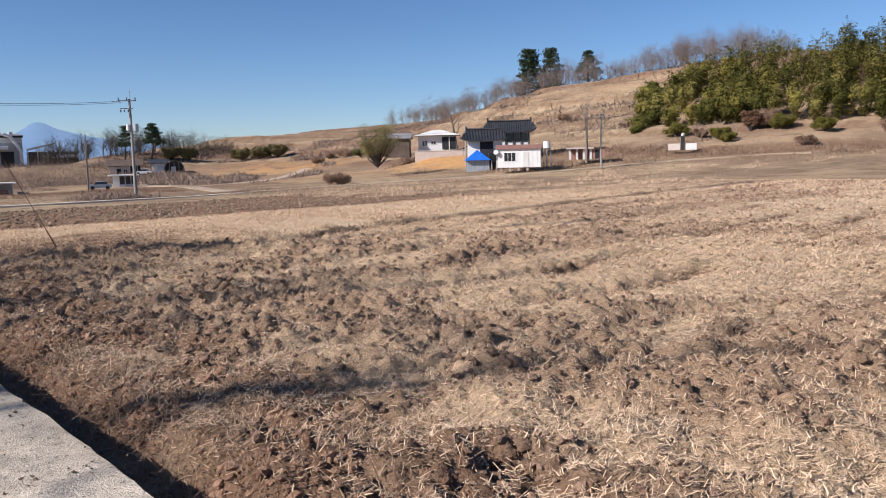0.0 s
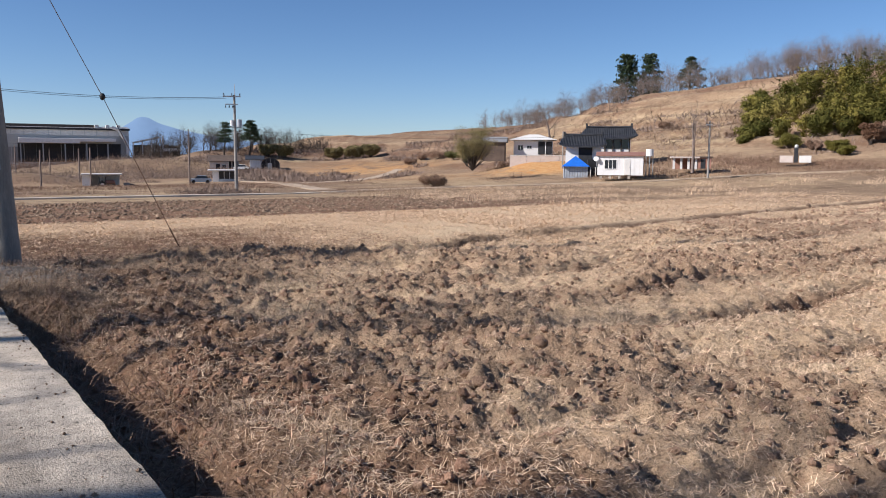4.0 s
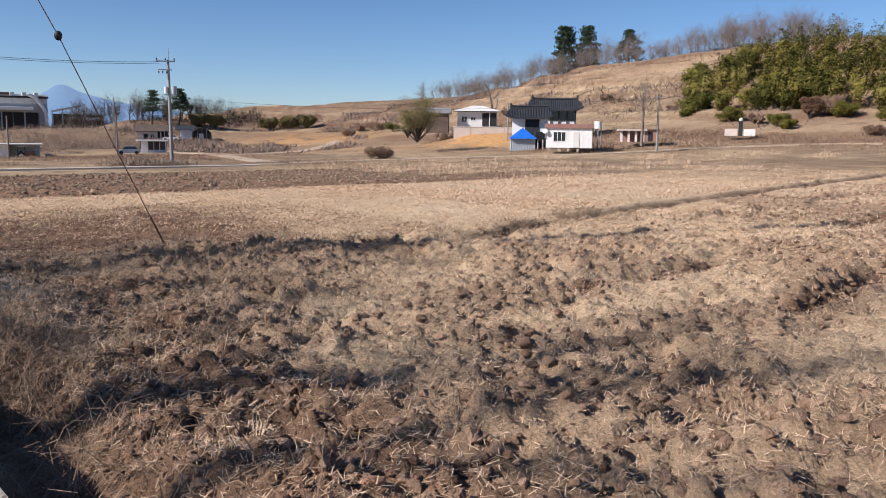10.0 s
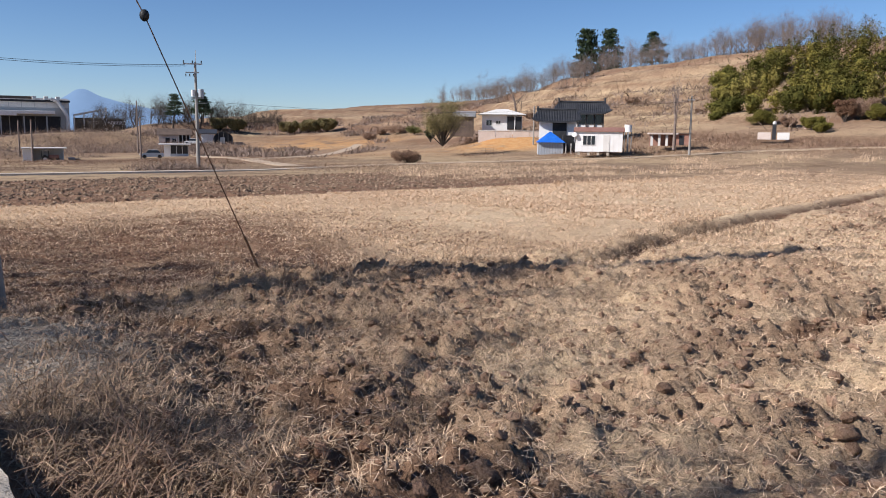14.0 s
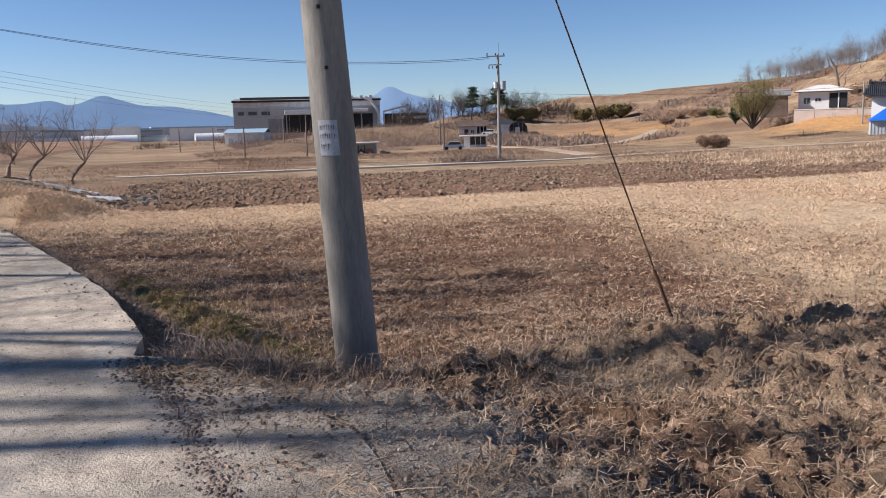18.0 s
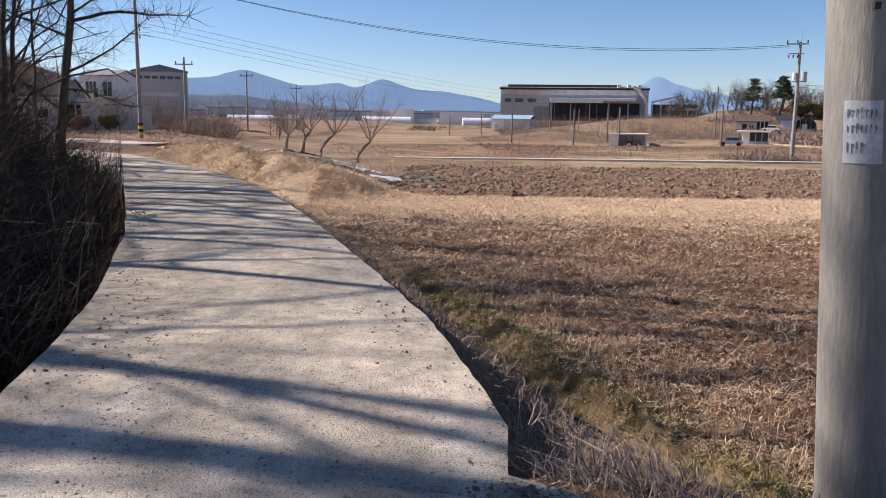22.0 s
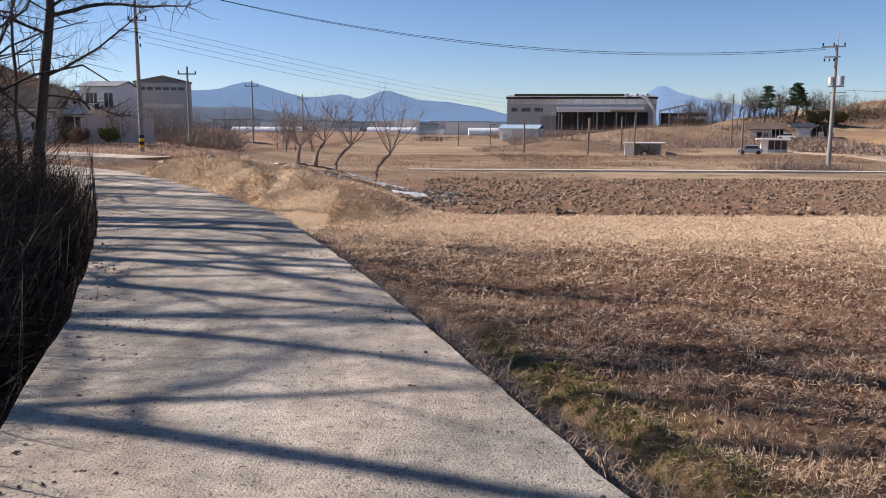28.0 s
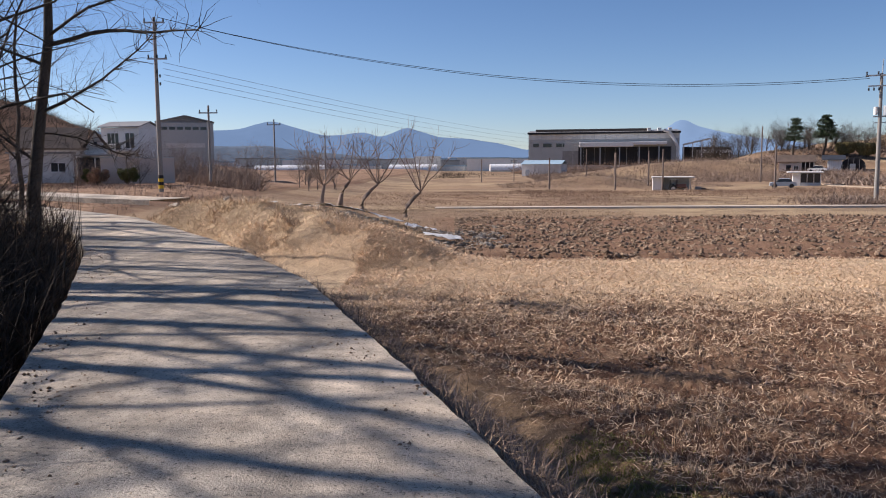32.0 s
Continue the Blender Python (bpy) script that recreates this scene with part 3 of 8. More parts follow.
def relief(x, y):
    """Small relief of soil, furrows and tussocks."""
    d, e = x - lane_right(y), lane_left(y) - x
    off = np.clip(np.maximum(d, e) / 0.3, 0, 1)
    up = ss(field_edge(x) + 0.3, field_edge(x) - 0.2, y) * ss(0.2, 1.0, d)
    near = ss(60, 20, np.hypot(x, y))
    calm = 1 - 0.5 * up * ss(8, 16, x)
    z = (0.20 * fbm(x * 1.3, y * 1.3, 4) + 0.10 * fbm(x * 5, y * 5, 3)) * off * (0.5 + 0.7 * up) * near * calm
    wet = (1 - ss(field_edge(x) + 1.6, field_edge(x) + 0.6, y)) * ss(1.9, 2.6, d) * ss(28, 20, y) * ss(26, 14, x)
    clod = up * ss(24, 10, np.hypot(x, y + 6))
    k = np.flatnonzero(np.ravel(clod + wet) > 0.01)
    if len(k):
        xf, yf = np.ravel(x)[k] + 0.05 * fbm(np.ravel(x)[k] * 9, np.ravel(y)[k] * 9, 2), np.ravel(y)[k]
        m = cloddy(xf, yf)
        big, mid, small = domes(xf + 50, yf + 50, 0.19), domes(xf + 31, yf + 77, 0.115), domes(xf + 11, yf + 19, 0.075)
        crumb = np.abs(fbm(xf * 6.1 + 7, yf * 6.1, 3))
        h = (0.42 * big * m + (0.2 + 0.5 * m) * mid + 0.7 * small + 0.22 * crumb * (0.4 + 0.6 * m) - 0.06) * np.ravel(clod)[k]
        h = h - 0.24 * furrow(xf, yf) * np.ravel(up * calm)[k]
        h = h + (0.6 * mid + 0.5 * small + 0.10 * fbm(xf * 1.6, yf * 1.6, 2) - 0.03) * np.ravel(wet)[k]
        add = np.zeros(np.size(x))
        add[k] = h
        z = z + add.reshape(np.shape(x))
    mound = np.exp(-((d - 2.3) / 0.4) ** 2) * ss(0.2, 1.8, y) * ss(11.5, 8.5, y)
    z = z + mound * (0.45 * domes(x + 7, y + 3, 0.42) + 0.4 * domes(x + 2, y + 5, 0.16) - 0.05)
    z = z - 0.34 * puddle(x, y)
    heap = np.exp(-((x + 8.5) / 3.0) ** 2 - ((y - 29) / 4.5) ** 2) * off
    z = z + heap * (0.28 * fbm(x * 1.1, y * 1.1, 3) + 0.3 * fbm(x * 3.3, y * 3.3, 3) + 0.25 * domes(x + 20, y, 0.8) + 0.4 * domes(x + 3, y + 9, 0.4))
    ridge = np.exp(-((y - field_edge(x) + 0.25) / 0.35) ** 2) * ss(0.8, 2.0, x) * ss(9, 6, x)
    z = z + ridge * (0.10 + 0.12 * fbm(x * 1.7, y * 0.5, 2))
    o = y - edge_line(x) - 0.12 * fbm(x * 0.8, x * 0 + 4, 2)
    z = z + (0.06 * np.exp(-((o - 0.4) / (0.2 + 0.004 * x)) ** 2) - 0.14 * np.exp(-(o / (0.13 + 0.003 * x)) ** 2)) * (0.55 + 0.45 * ss(-0.1, 0.1, fbm(x * 0.9, x * 0 + 17, 2))) * ss(4.5, 8, x) * ss(62, 45, x)
    strip = ss(27, 28.5, y) * ss(52, 50, y) * ss(-4, -3, x)
    z = z + strip * 0.22 * fbm(x * 1.6, y * 1.6, 2) - 0.22 * np.exp(-((y - 28.0) / 0.5) ** 2) * ss(-5, -3, x) * ss(60, 40, x)
    far = ss(50, 120, np.hypot(x, y))
    z = z + far * (1.6 * fbm(x * 0.06, y * 0.06, 3) + 0.5 * fbm(x * 0.35, y * 0.35, 2)) * ss(60, 110, x) * road_clear(x, y)
    return z


def height(x, y):
    return land(x, y) + relief(np.asarray(x, float), np.asarray(y, float))


def axis(marks):
    """Grid lines from the first mark to the last; each mark gives a place and the spacing there."""
    at, step = np.array([m[0] for m in marks], float), np.array([m[1] for m in marks], float)
    out, v = [at[0]], at[0]
    while v < at[-1]:
        v += float(np.interp(v, at, step))
        out.append(v)
    return np.array(out)


def apron(x, y):
    """Where gravel spreads from the lane towards the pole."""
    d = x - lane_right(y)
    return ss(-0.05, 0.0, d) * ss(1.25, 0.6, d + 0.5 * fbm(x * 1.5, y * 1.5, 3)) * ss(-4.2, -3.0, y) * ss(-0.6, -1.4, y)


def build_ground():
    xs = axis(((-2500, 200), (-300, 12), (-60, 2.2), (-14, 0.35), (-6, 0.16), (-1.2, 0.08), (-0.8, 0.042), (4.0, 0.045), (9, 0.09), (16, 0.17), (30, 0.4), (70, 1.2), (250, 2.6), (600, 20), (3000, 250)))
    ys = axis(((-900, 90), (-60, 3), (-20, 0.25), (-14, 0.055), (-0.5, 0.05), (6, 0.10), (14, 0.16), (30, 0.32), (60, 0.8), (250, 2.6), (600, 20), (4000, 300)))
    X, Y = np.meshgrid(xs, ys, indexing="ij")
    Zg = height(X, Y)
    nx, ny = X.shape
    i, j = np.meshgrid(np.arange(nx - 1), np.arange(ny - 1), indexing="ij")
    a = i * ny + j
    f = np.stack([a, a + ny, a + ny + 1, a + 1], -1).reshape(-1, 4)
    me = np_mesh("ground", np.stack([X, Y, Zg], -1).reshape(-1, 3), f, LAND, True)
    x, y = X.ravel(), Y.ravel()
    d, e, r = x - lane_right(y), lane_left(y) - x, np.hypot(x, y)
    up = ss(field_edge(x) + 0.3, field_edge(x) - 0.3, y)
    low = (1 - up) * ss(2.2, 2.9, d) * ss(29, 26.5, y) * ss(60, 40, x)
    strip = ss(27, 28.2, y) * ss(52, 50, y) * ss(-6, -3, x) * ss(50, 40, x) * (1 - up)
    rough = np.clip(1 - low - strip - up * ss(60, 45, x) * ss(0.3, 1.2, d), 0, 1)
    masks = {
        "straw": np.clip(1.6 * np.exp(-((x + 9) / 5) ** 2 - ((y - 28) / 6) ** 2) + low * (1 - 0.6 * ss(10, 6, x - 0.25 * (y - 6)) * ss(20, 15, y)) + up * (1.0 - 0.6 * cloddy(x, y)), 0, 1),
        # left bank and field-edge furrow are darkened here to stand in for their shade
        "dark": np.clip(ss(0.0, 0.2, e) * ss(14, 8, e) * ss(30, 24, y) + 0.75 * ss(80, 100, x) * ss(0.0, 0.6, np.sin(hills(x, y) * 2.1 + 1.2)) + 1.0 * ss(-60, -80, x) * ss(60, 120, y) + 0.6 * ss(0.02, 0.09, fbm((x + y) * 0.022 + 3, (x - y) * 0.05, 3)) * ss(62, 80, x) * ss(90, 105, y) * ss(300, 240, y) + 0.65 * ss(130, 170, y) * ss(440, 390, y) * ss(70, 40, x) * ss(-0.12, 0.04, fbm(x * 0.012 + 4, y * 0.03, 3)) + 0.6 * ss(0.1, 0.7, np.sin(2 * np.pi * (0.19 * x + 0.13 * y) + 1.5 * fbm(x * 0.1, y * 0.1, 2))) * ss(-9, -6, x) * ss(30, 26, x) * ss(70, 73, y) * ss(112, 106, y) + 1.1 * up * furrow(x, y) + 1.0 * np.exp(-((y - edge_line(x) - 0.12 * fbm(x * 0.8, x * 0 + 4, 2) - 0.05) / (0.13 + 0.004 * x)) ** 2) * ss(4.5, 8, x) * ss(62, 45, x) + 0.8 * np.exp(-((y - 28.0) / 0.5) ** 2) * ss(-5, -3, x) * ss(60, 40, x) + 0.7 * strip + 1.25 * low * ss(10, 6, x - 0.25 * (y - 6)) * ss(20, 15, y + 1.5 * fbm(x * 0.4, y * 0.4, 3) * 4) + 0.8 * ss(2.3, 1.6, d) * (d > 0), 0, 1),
        "grass": rough * ss(0.4, 1.0, np.maximum(d, 0)) * ss(9, 6, np.where(y < 26, e, -1)) * np.clip(0.65 + fbm(x * 0.05, y * 0.05, 3), 0, 1),
        "gravel": apron(x, y),
        "orange": 1.6 * np.exp(-((x - 91) / 6) ** 2 - ((y - 88) / 6) ** 2) + 1.0 * np.exp(-((x - 98) / 16) ** 2 - ((y - 158) / 20) ** 2) + 0.35 * np.exp(-((x - 76) / 16) ** 2 - ((y - 100) / 16) ** 2),
        "moss": np.exp(-((d - 2.5) / 0.7) ** 2) * ss(0.2, 1.8, y) * ss(11.5, 7.5, y),
    }
    for name, vals in masks.items():
        at = me.attributes.new(name, 'FLOAT', 'POINT')
        at.data.foreach_set("value", np.asarray(vals, np.float32))
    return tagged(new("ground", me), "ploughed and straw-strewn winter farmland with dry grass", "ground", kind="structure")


build_ground()


def build_lane():
    ys = np.concatenate([np.arange(-60, -17, 1.0), np.arange(-17, 16, 0.12), np.arange(16, 33, 0.3)])
    k = 22
    jag = 0.05 * fbm(ys * 4.0, ys * 0 + 5, 4) + 0.04 * fbm(ys * 0.7, ys * 0 + 9, 2)
    jagl = 0.05 * fbm(ys * 2.0, ys * 0 + 33, 3)
    L, R = lane_left(ys) + jagl, lane_right(ys) + jag
    t = np.linspace(0, 1, k)
    X = L[:, None] * (1 - t) + R[:, None] * t
    Y = np.repeat(ys[:, None], k, 1)
    Z = LANE_Z + 0.03 * fbm(X * 0.9, Y * 0.9, 3) + 0.02 * np.sin(np.pi * t)[None] - 0.1 * ss(18, 30, Y)
    low = Z - 0.26
    n = len(ys)
    V = np.concatenate([np.stack([X, Y, Z], -1).reshape(-1, 3), np.stack([X[:, [0, -1]], Y[:, [0, -1]], low[:, [0, -1]]], -1).reshape(-1, 3)])
    i, j = np.meshgrid(np.arange(n - 1), np.arange(k - 1), indexing="ij")
    a = i * k + j
    F = [np.stack([a, a + 1, a + k + 1, a + k], -1).reshape(-1, 4)]
    i = np.arange(n - 1)
    b = n * k
    F.append(np.stack([i * k + k - 1, b + i * 2 + 1, b + i * 2 + 3, i * k + 2 * k - 1], -1))
    F.append(np.stack([i * k, i * k + k, b + i * 2 + 2, b + i * 2], -1))
    ob = np_part("road", V, np.concatenate(F), CONCRETE, None, "", False)
    tagged(ob, "narrow worn concrete farm lane with broken edges", "road", kind="structure")


build_lane()

# ---- distance ----
def ridge_line(name, label, pts, depth, base, mat, seed, rough):
    """A mountain range: a crest through the given points, with a fore slope and a back slope."""
    pts = np.array(pts, float)
    s = np.linspace(0, 1, 300)
    k = np.concatenate([[0], np.cumsum(np.hypot(np.diff(pts[:, 0]), np.diff(pts[:, 1])))])
    k = k / k[-1]
    cx, cy, cz = (np.interp(s, k, pts[:, i]) for i in range(3))
    cz = np.convolve(np.pad(cz, 4, mode="edge"), np.hanning(11)[1:-1] / np.hanning(11).sum(), "valid")
    cz = cz + rough * fbm(s * 26 + seed, s * 0 + seed, 4)
    rows = []
    for a in np.linspace(-1, 1, 13):
        fall = 1 - np.abs(a) ** 1.3
        z = base + (cz - base) * fall + rough * 0.12 * fbm(s * 24 + seed, s * 0 + a * 2, 2) * (1 - np.abs(a))
        rows.append(np.stack([cx + cx / np.hypot(cx, cy) * a * depth, cy + cy / np.hypot(cx, cy) * a * depth, z], -1))
    V = np.stack(rows)
    m, n = V.shape[:2]
    i, j = np.meshgrid(np.arange(m - 1), np.arange(n - 1), indexing="ij")
    q = i * n + j
    ob = np_part(name, V.reshape(-1, 3), np.stack([q, q + 1, q + n + 1, q + n], -1).reshape(-1, 4), mat, None, "", True)
    tagged(ob, label, "mountains", kind="structure")


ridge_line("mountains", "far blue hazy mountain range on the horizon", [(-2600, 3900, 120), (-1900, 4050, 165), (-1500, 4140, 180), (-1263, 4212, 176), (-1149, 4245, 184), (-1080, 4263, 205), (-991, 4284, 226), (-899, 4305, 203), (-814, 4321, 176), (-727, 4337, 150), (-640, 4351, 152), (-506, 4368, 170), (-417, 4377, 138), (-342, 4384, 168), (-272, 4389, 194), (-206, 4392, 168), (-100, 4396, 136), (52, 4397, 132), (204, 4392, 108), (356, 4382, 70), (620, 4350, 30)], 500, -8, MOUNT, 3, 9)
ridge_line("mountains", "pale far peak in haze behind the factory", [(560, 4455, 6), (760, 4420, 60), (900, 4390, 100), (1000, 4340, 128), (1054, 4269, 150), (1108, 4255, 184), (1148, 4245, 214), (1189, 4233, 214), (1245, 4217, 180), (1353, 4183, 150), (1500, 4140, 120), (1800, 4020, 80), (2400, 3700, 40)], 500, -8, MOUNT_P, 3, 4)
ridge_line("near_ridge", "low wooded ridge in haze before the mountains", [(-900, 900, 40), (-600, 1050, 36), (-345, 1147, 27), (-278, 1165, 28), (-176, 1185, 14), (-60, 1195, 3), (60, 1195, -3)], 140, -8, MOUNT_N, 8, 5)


def gable(bm, x0, x1, y0, y1, z, rise, over=0.3, thick=0.12, along='x'):
    """A gabled roof with thickness; its ridge runs along x or y."""
    x0, x1, y0, y1 = x0 - over, x1 + over, y0 - over, y1 + over
    if along == 'x':
        ym = (y0 + y1) / 2
        prof = [(y0, z), (ym, z + rise), (y1, z), (y1, z + thick), (ym, z + rise + thick), (y0, z + thick)]
        a = [bm.verts.new((x0, p, q)) for p, q in prof]
        b = [bm.verts.new((x1, p, q)) for p, q in prof]
    else:
        xm = (x0 + x1) / 2
        prof = [(x0, z), (xm, z + rise), (x1, z), (x1, z + thick), (xm, z + rise + thick), (x0, z + thick)]
        a = [bm.verts.new((p, y0, q)) for p, q in prof]
        b = [bm.verts.new((p, y1, q)) for p, q in prof]
    for i in range(6):
        bm.faces.new((a[i], a[(i + 1) % 6], b[(i + 1) % 6], b[i]))
    for e in (a, b):
        bm.faces.new((e[0], e[1], e[4], e[5]))
        bm.faces.new((e[1], e[2], e[3], e[4]))
    bmesh.ops.recalc_face_normals(bm, faces=bm.faces)


def gable_wall(bm, x, y0, y1, z, rise, t=0.1):
    """The triangle of wall under a gable, at x."""
    pts = [(y0, z), (y1, z), ((y0 + y1) / 2, z + rise)]
    a = [bm.verts.new((x - t / 2, p, q)) for p, q in pts]
    b = [bm.verts.new((x + t / 2, p, q)) for p, q in pts]
    bm.faces.new(a[::-1])
    bm.faces.new(b)
    for i in range(3):
        bm.faces.new((a[i], a[(i + 1) % 3], b[(i + 1) % 3], b[i]))
    bmesh.ops.recalc_face_normals(bm, faces=bm.faces)


def house_at(name, label, category, L, R, z):
    """An Empty at the left front corner, its x along the front to the right and its y away from the lane."""
    return thing(name, label, category, L[0], L[1], z, math.atan2(R[1] - L[1], R[0] - L[0])), math.hypot(R[0] - L[0], R[1] - L[1])


def window(parent, x0, x1, z0, z1, y, frame_mat=None, cols=2, name="window"):
    """A window on a front wall at y, with frame, bars and panes."""
    frame_mat = frame_mat or WHITE
    bm = bmesh.new()
    t = 0.06
    box(bm, x0, x1, y - 0.06, y + 0.01, z0, z0 + t)
    box(bm, x0, x1, y - 0.06, y + 0.01, z1 - t, z1)
    for k in range(cols + 1):
        x = x0 + (x1 - x0 - t) * k / cols
        box(bm, x, x + t, y - 0.05, y + 0.01, z0 + t, z1 - t)
    w = part(name, bm, frame_mat, parent)
    for k in range(cols):
        a = x0 + t + (x1 - x0 - t) * k / cols
        boxp("pane", a, a + (x1 - x0 - t) / cols - t, y - 0.025, y - 0.005, z0 + t, z1 - t, GLASS_D, w, "", 0)
    return w


def window_side(parent, y0, y1, z0, z1, x, name="window"):
    bm = bmesh.new()
    t = 0.06
    box(bm, x - 0.01, x + 0.06, y0, y1, z0, z0 + t)
    box(bm, x - 0.01, x + 0.06, y0, y1, z1 - t, z1)
    box(bm, x - 0.01, x + 0.06, y0, y0 + t, z0 + t, z1 - t)
    box(bm, x - 0.01, x + 0.06, y1 - t, y1, z0 + t, z1 - t)
    w = part(name, bm, WHITE, parent)
    boxp("pane", x + 0.005, x + 0.025, y0 + t, y1 - t, z0 + t, z1 - t, GLASS_D, w, "", 0)


# factory hall
f, w = house_at("factory_hall", "long grey metal-clad factory hall with a white canopy", "factory", (30.0, 381.2), (97.0, 369.6), -3.0)
boxp("wall", 0, w, 0.15, 34, 0, 17.4, GREYWALL, f, "pale grey metal cladding")
boxp("wall_band", 0.2, w - 0.2, -0.02, 0.15, 14.9, 17.2, OFFWHITE, f, "paler upper cladding", 0)
bm = bmesh.new()
gable(bm, 0, w, 0.15, 34, 17.4, 1.4, 0.5, 0.7)
part("roof", bm, ROOF_GR, f, "dark grey sheet roof")
boxp("roof_ridge_vent", 3, w * 0.82, 5, 10, 18.2, 19.7, ROOF_BR, f, "long dark ridge ventilator")
boxp("eaves_trim", -0.4, w + 0.4, -0.75, -0.45, 17.2, 18.1, DARK_IN, f, "dark eaves line", 0)
# flat dark and grey panels paint in the shade of the open bays
boxp("loading_bay", 23, w - 3.5, -0.1, 0.6, 3, 11.2, DARK_IN, f, "dark panel for the shade in the open loading bay", 0)
boxp("side_bay", 15.5, 23, -0.06, 0.5, 3, 9.5, ROOF_GR, f, "grey panel for the shade in the side bay", 0)
boxp("canopy", 23.5, 47.5, -7, 0.1, 11.2, 13.3, WHITE, f, "white canopy sheet", 0.1)
boxp("canopy", 47.2, w - 6, -6, 0.1, 12.0, 13.4, WHITE, f, "white canopy sheet", 0.1)
for k in range(5):
    boxp("canopy_post", 24 + k * 8.6, 24.5 + k * 8.6, -6.4, -5.9, 2, 11.6, STEEL, f, "", 0)
for x0, x1 in ((2.2, 4.8), (6.8, 11.0), (12.8, 16.6)):
    boxp("window", x0, x1, -0.08, 0.12, 11.4, 13.0, GLASS_D, f, "", 0)
for k in range(14):
    boxp("cladding_rib", 1 + k * w / 14, 1.2 + k * w / 14, -0.1, 0.14, 0, 17.3, GREYWALL, f, "", 0)
duct = np.array([(w - 7, -1, 18.6), (w - 4.5, -1, 17.6), (w - 2.0, -1, 13.5), (w - 0.8, -1, 11.0), (w - 0.8, -1, 3.0)])
np_part("exhaust_duct", *tube_np(duct, np.full(5, 0.75), 8), WHITE, f, "bent white exhaust duct at the gable")
for k in range(3):
    boxp("roof_vent", w - 14 + k * 4.6, w - 12.4 + k * 4.6, 3, 6, 18.0, 19.8, OFFWHITE, f, "", 0.1)
g, gw = house_at("plant_shed", "low open plant shed with white frames beside the factory", "shed", (98.5, 369), (119.0, 364.0), 0.6)
bm = bmesh.new()
v = [bm.verts.new(p) for p in ((0, 0, 8.0), (gw * 0.55, 0, 10.6), (gw * 0.55, 9, 10.6), (0, 9, 8.0), (0, 0, 8.7), (gw * 0.55, 0, 11.3), (gw * 0.55, 9, 11.3), (0, 9, 8.7))]
for q in ((0, 1, 2, 3), (7, 6, 5, 4), (0, 4, 5, 1), (1, 5, 6, 2), (2, 6, 7, 3), (3, 7, 4, 0)):
    bm.faces.new([v[i] for i in q])
part("roof", bm, OFFWHITE, g, "pale sloping sheet roof")
boxp("low_roof", gw * 0.42, gw, 0, 8, 4.6, 6.0, WHITE, g, "white low canopy")
for k in range(6):
    boxp("post", k * gw / 5.4, k * gw / 5.4 + 0.45, 0, 0.4, -2, (8.2, 8.8, 9.6, 10.4, 4.6, 4.6)[k], WHITE, g, "", 0)
boxp("back_wall", 0, gw, 8.6, 9, -2, 7.4, DARK_IN, g, "dark sheet for the shade in the open back")
boxp("tank", 6, 9, 3, 6, -2, 6.0, ROOF_GR, g)
boxp("flue", gw * 0.6, gw * 0.6 + 0.9, 1, 1.9, -2, 11.8, WHITE, g, "white flue")

# blue-roofed shed
f, w = house_at("farm_shed", "white farm shed with a pale blue pitched roof", "shed", (16.9, 255.9), (20.6, 254.6), -3.2)
boxp("wall", 0, 4, 0, 8.6, 0, 4.0, WHITE, f)
bm = bmesh.new()
gable(bm, 0, 4, 0, 8.6, 4.0, 1.2, 0.3, 0.12, 'x')
part("roof", bm, BLUEROOF, f, "pale blue sheet roof")
# greyer white than the sunlit end: the shade of this face is in its colour
boxp("long_wall", 4.0, 12.4, 0.1, 8.5, 0, 4.0, OFFWHITE, f, "white side wall coloured greyer as its shaded face")
bm = bmesh.new()
gable(bm, 4.3, 12.4, 0.1, 8.5, 4.0, 1.2, 0.3, 0.12, 'x')
part("long_roof", bm, BLUEROOF, f, "pale blue sheet roof")
boxp("door", 1.2, 2.4, -0.06, 0.02, 0, 2.4, GREYSHEET, f)

# distant town
for k in range(140):
    a = rng.uniform(-0.30, 0.08) if k < 122 else rng.uniform(0.08, 0.35)
    r = rng.uniform(480, 1000)
    x, y = math.sin(a) * r, math.cos(a) * r
    wd, hh = rng.uniform(8, 30), rng.uniform(4, 10)
    e = thing("far_building", "low pale building of the distant town", "building", x, y, -7.0, rng.uniform(-0.3, 0.3), "distant town")
    m = (OFFWHITE, WHITE, GREYWALL)[k % 3]
    boxp("wall", -wd / 2, wd / 2, 0, 10, 0, hh + 2, m, e, "", 0)
    boxp("roof", -wd / 2 - 0.4, wd / 2 + 0.4, -0.4, 10.4, hh + 2, hh + 2.7, (BLUEROOF, ROOF_GR, OFFWHITE)[k % 3 - 1], e, "", 0)
arc = np.linspace(0, np.pi, 12)
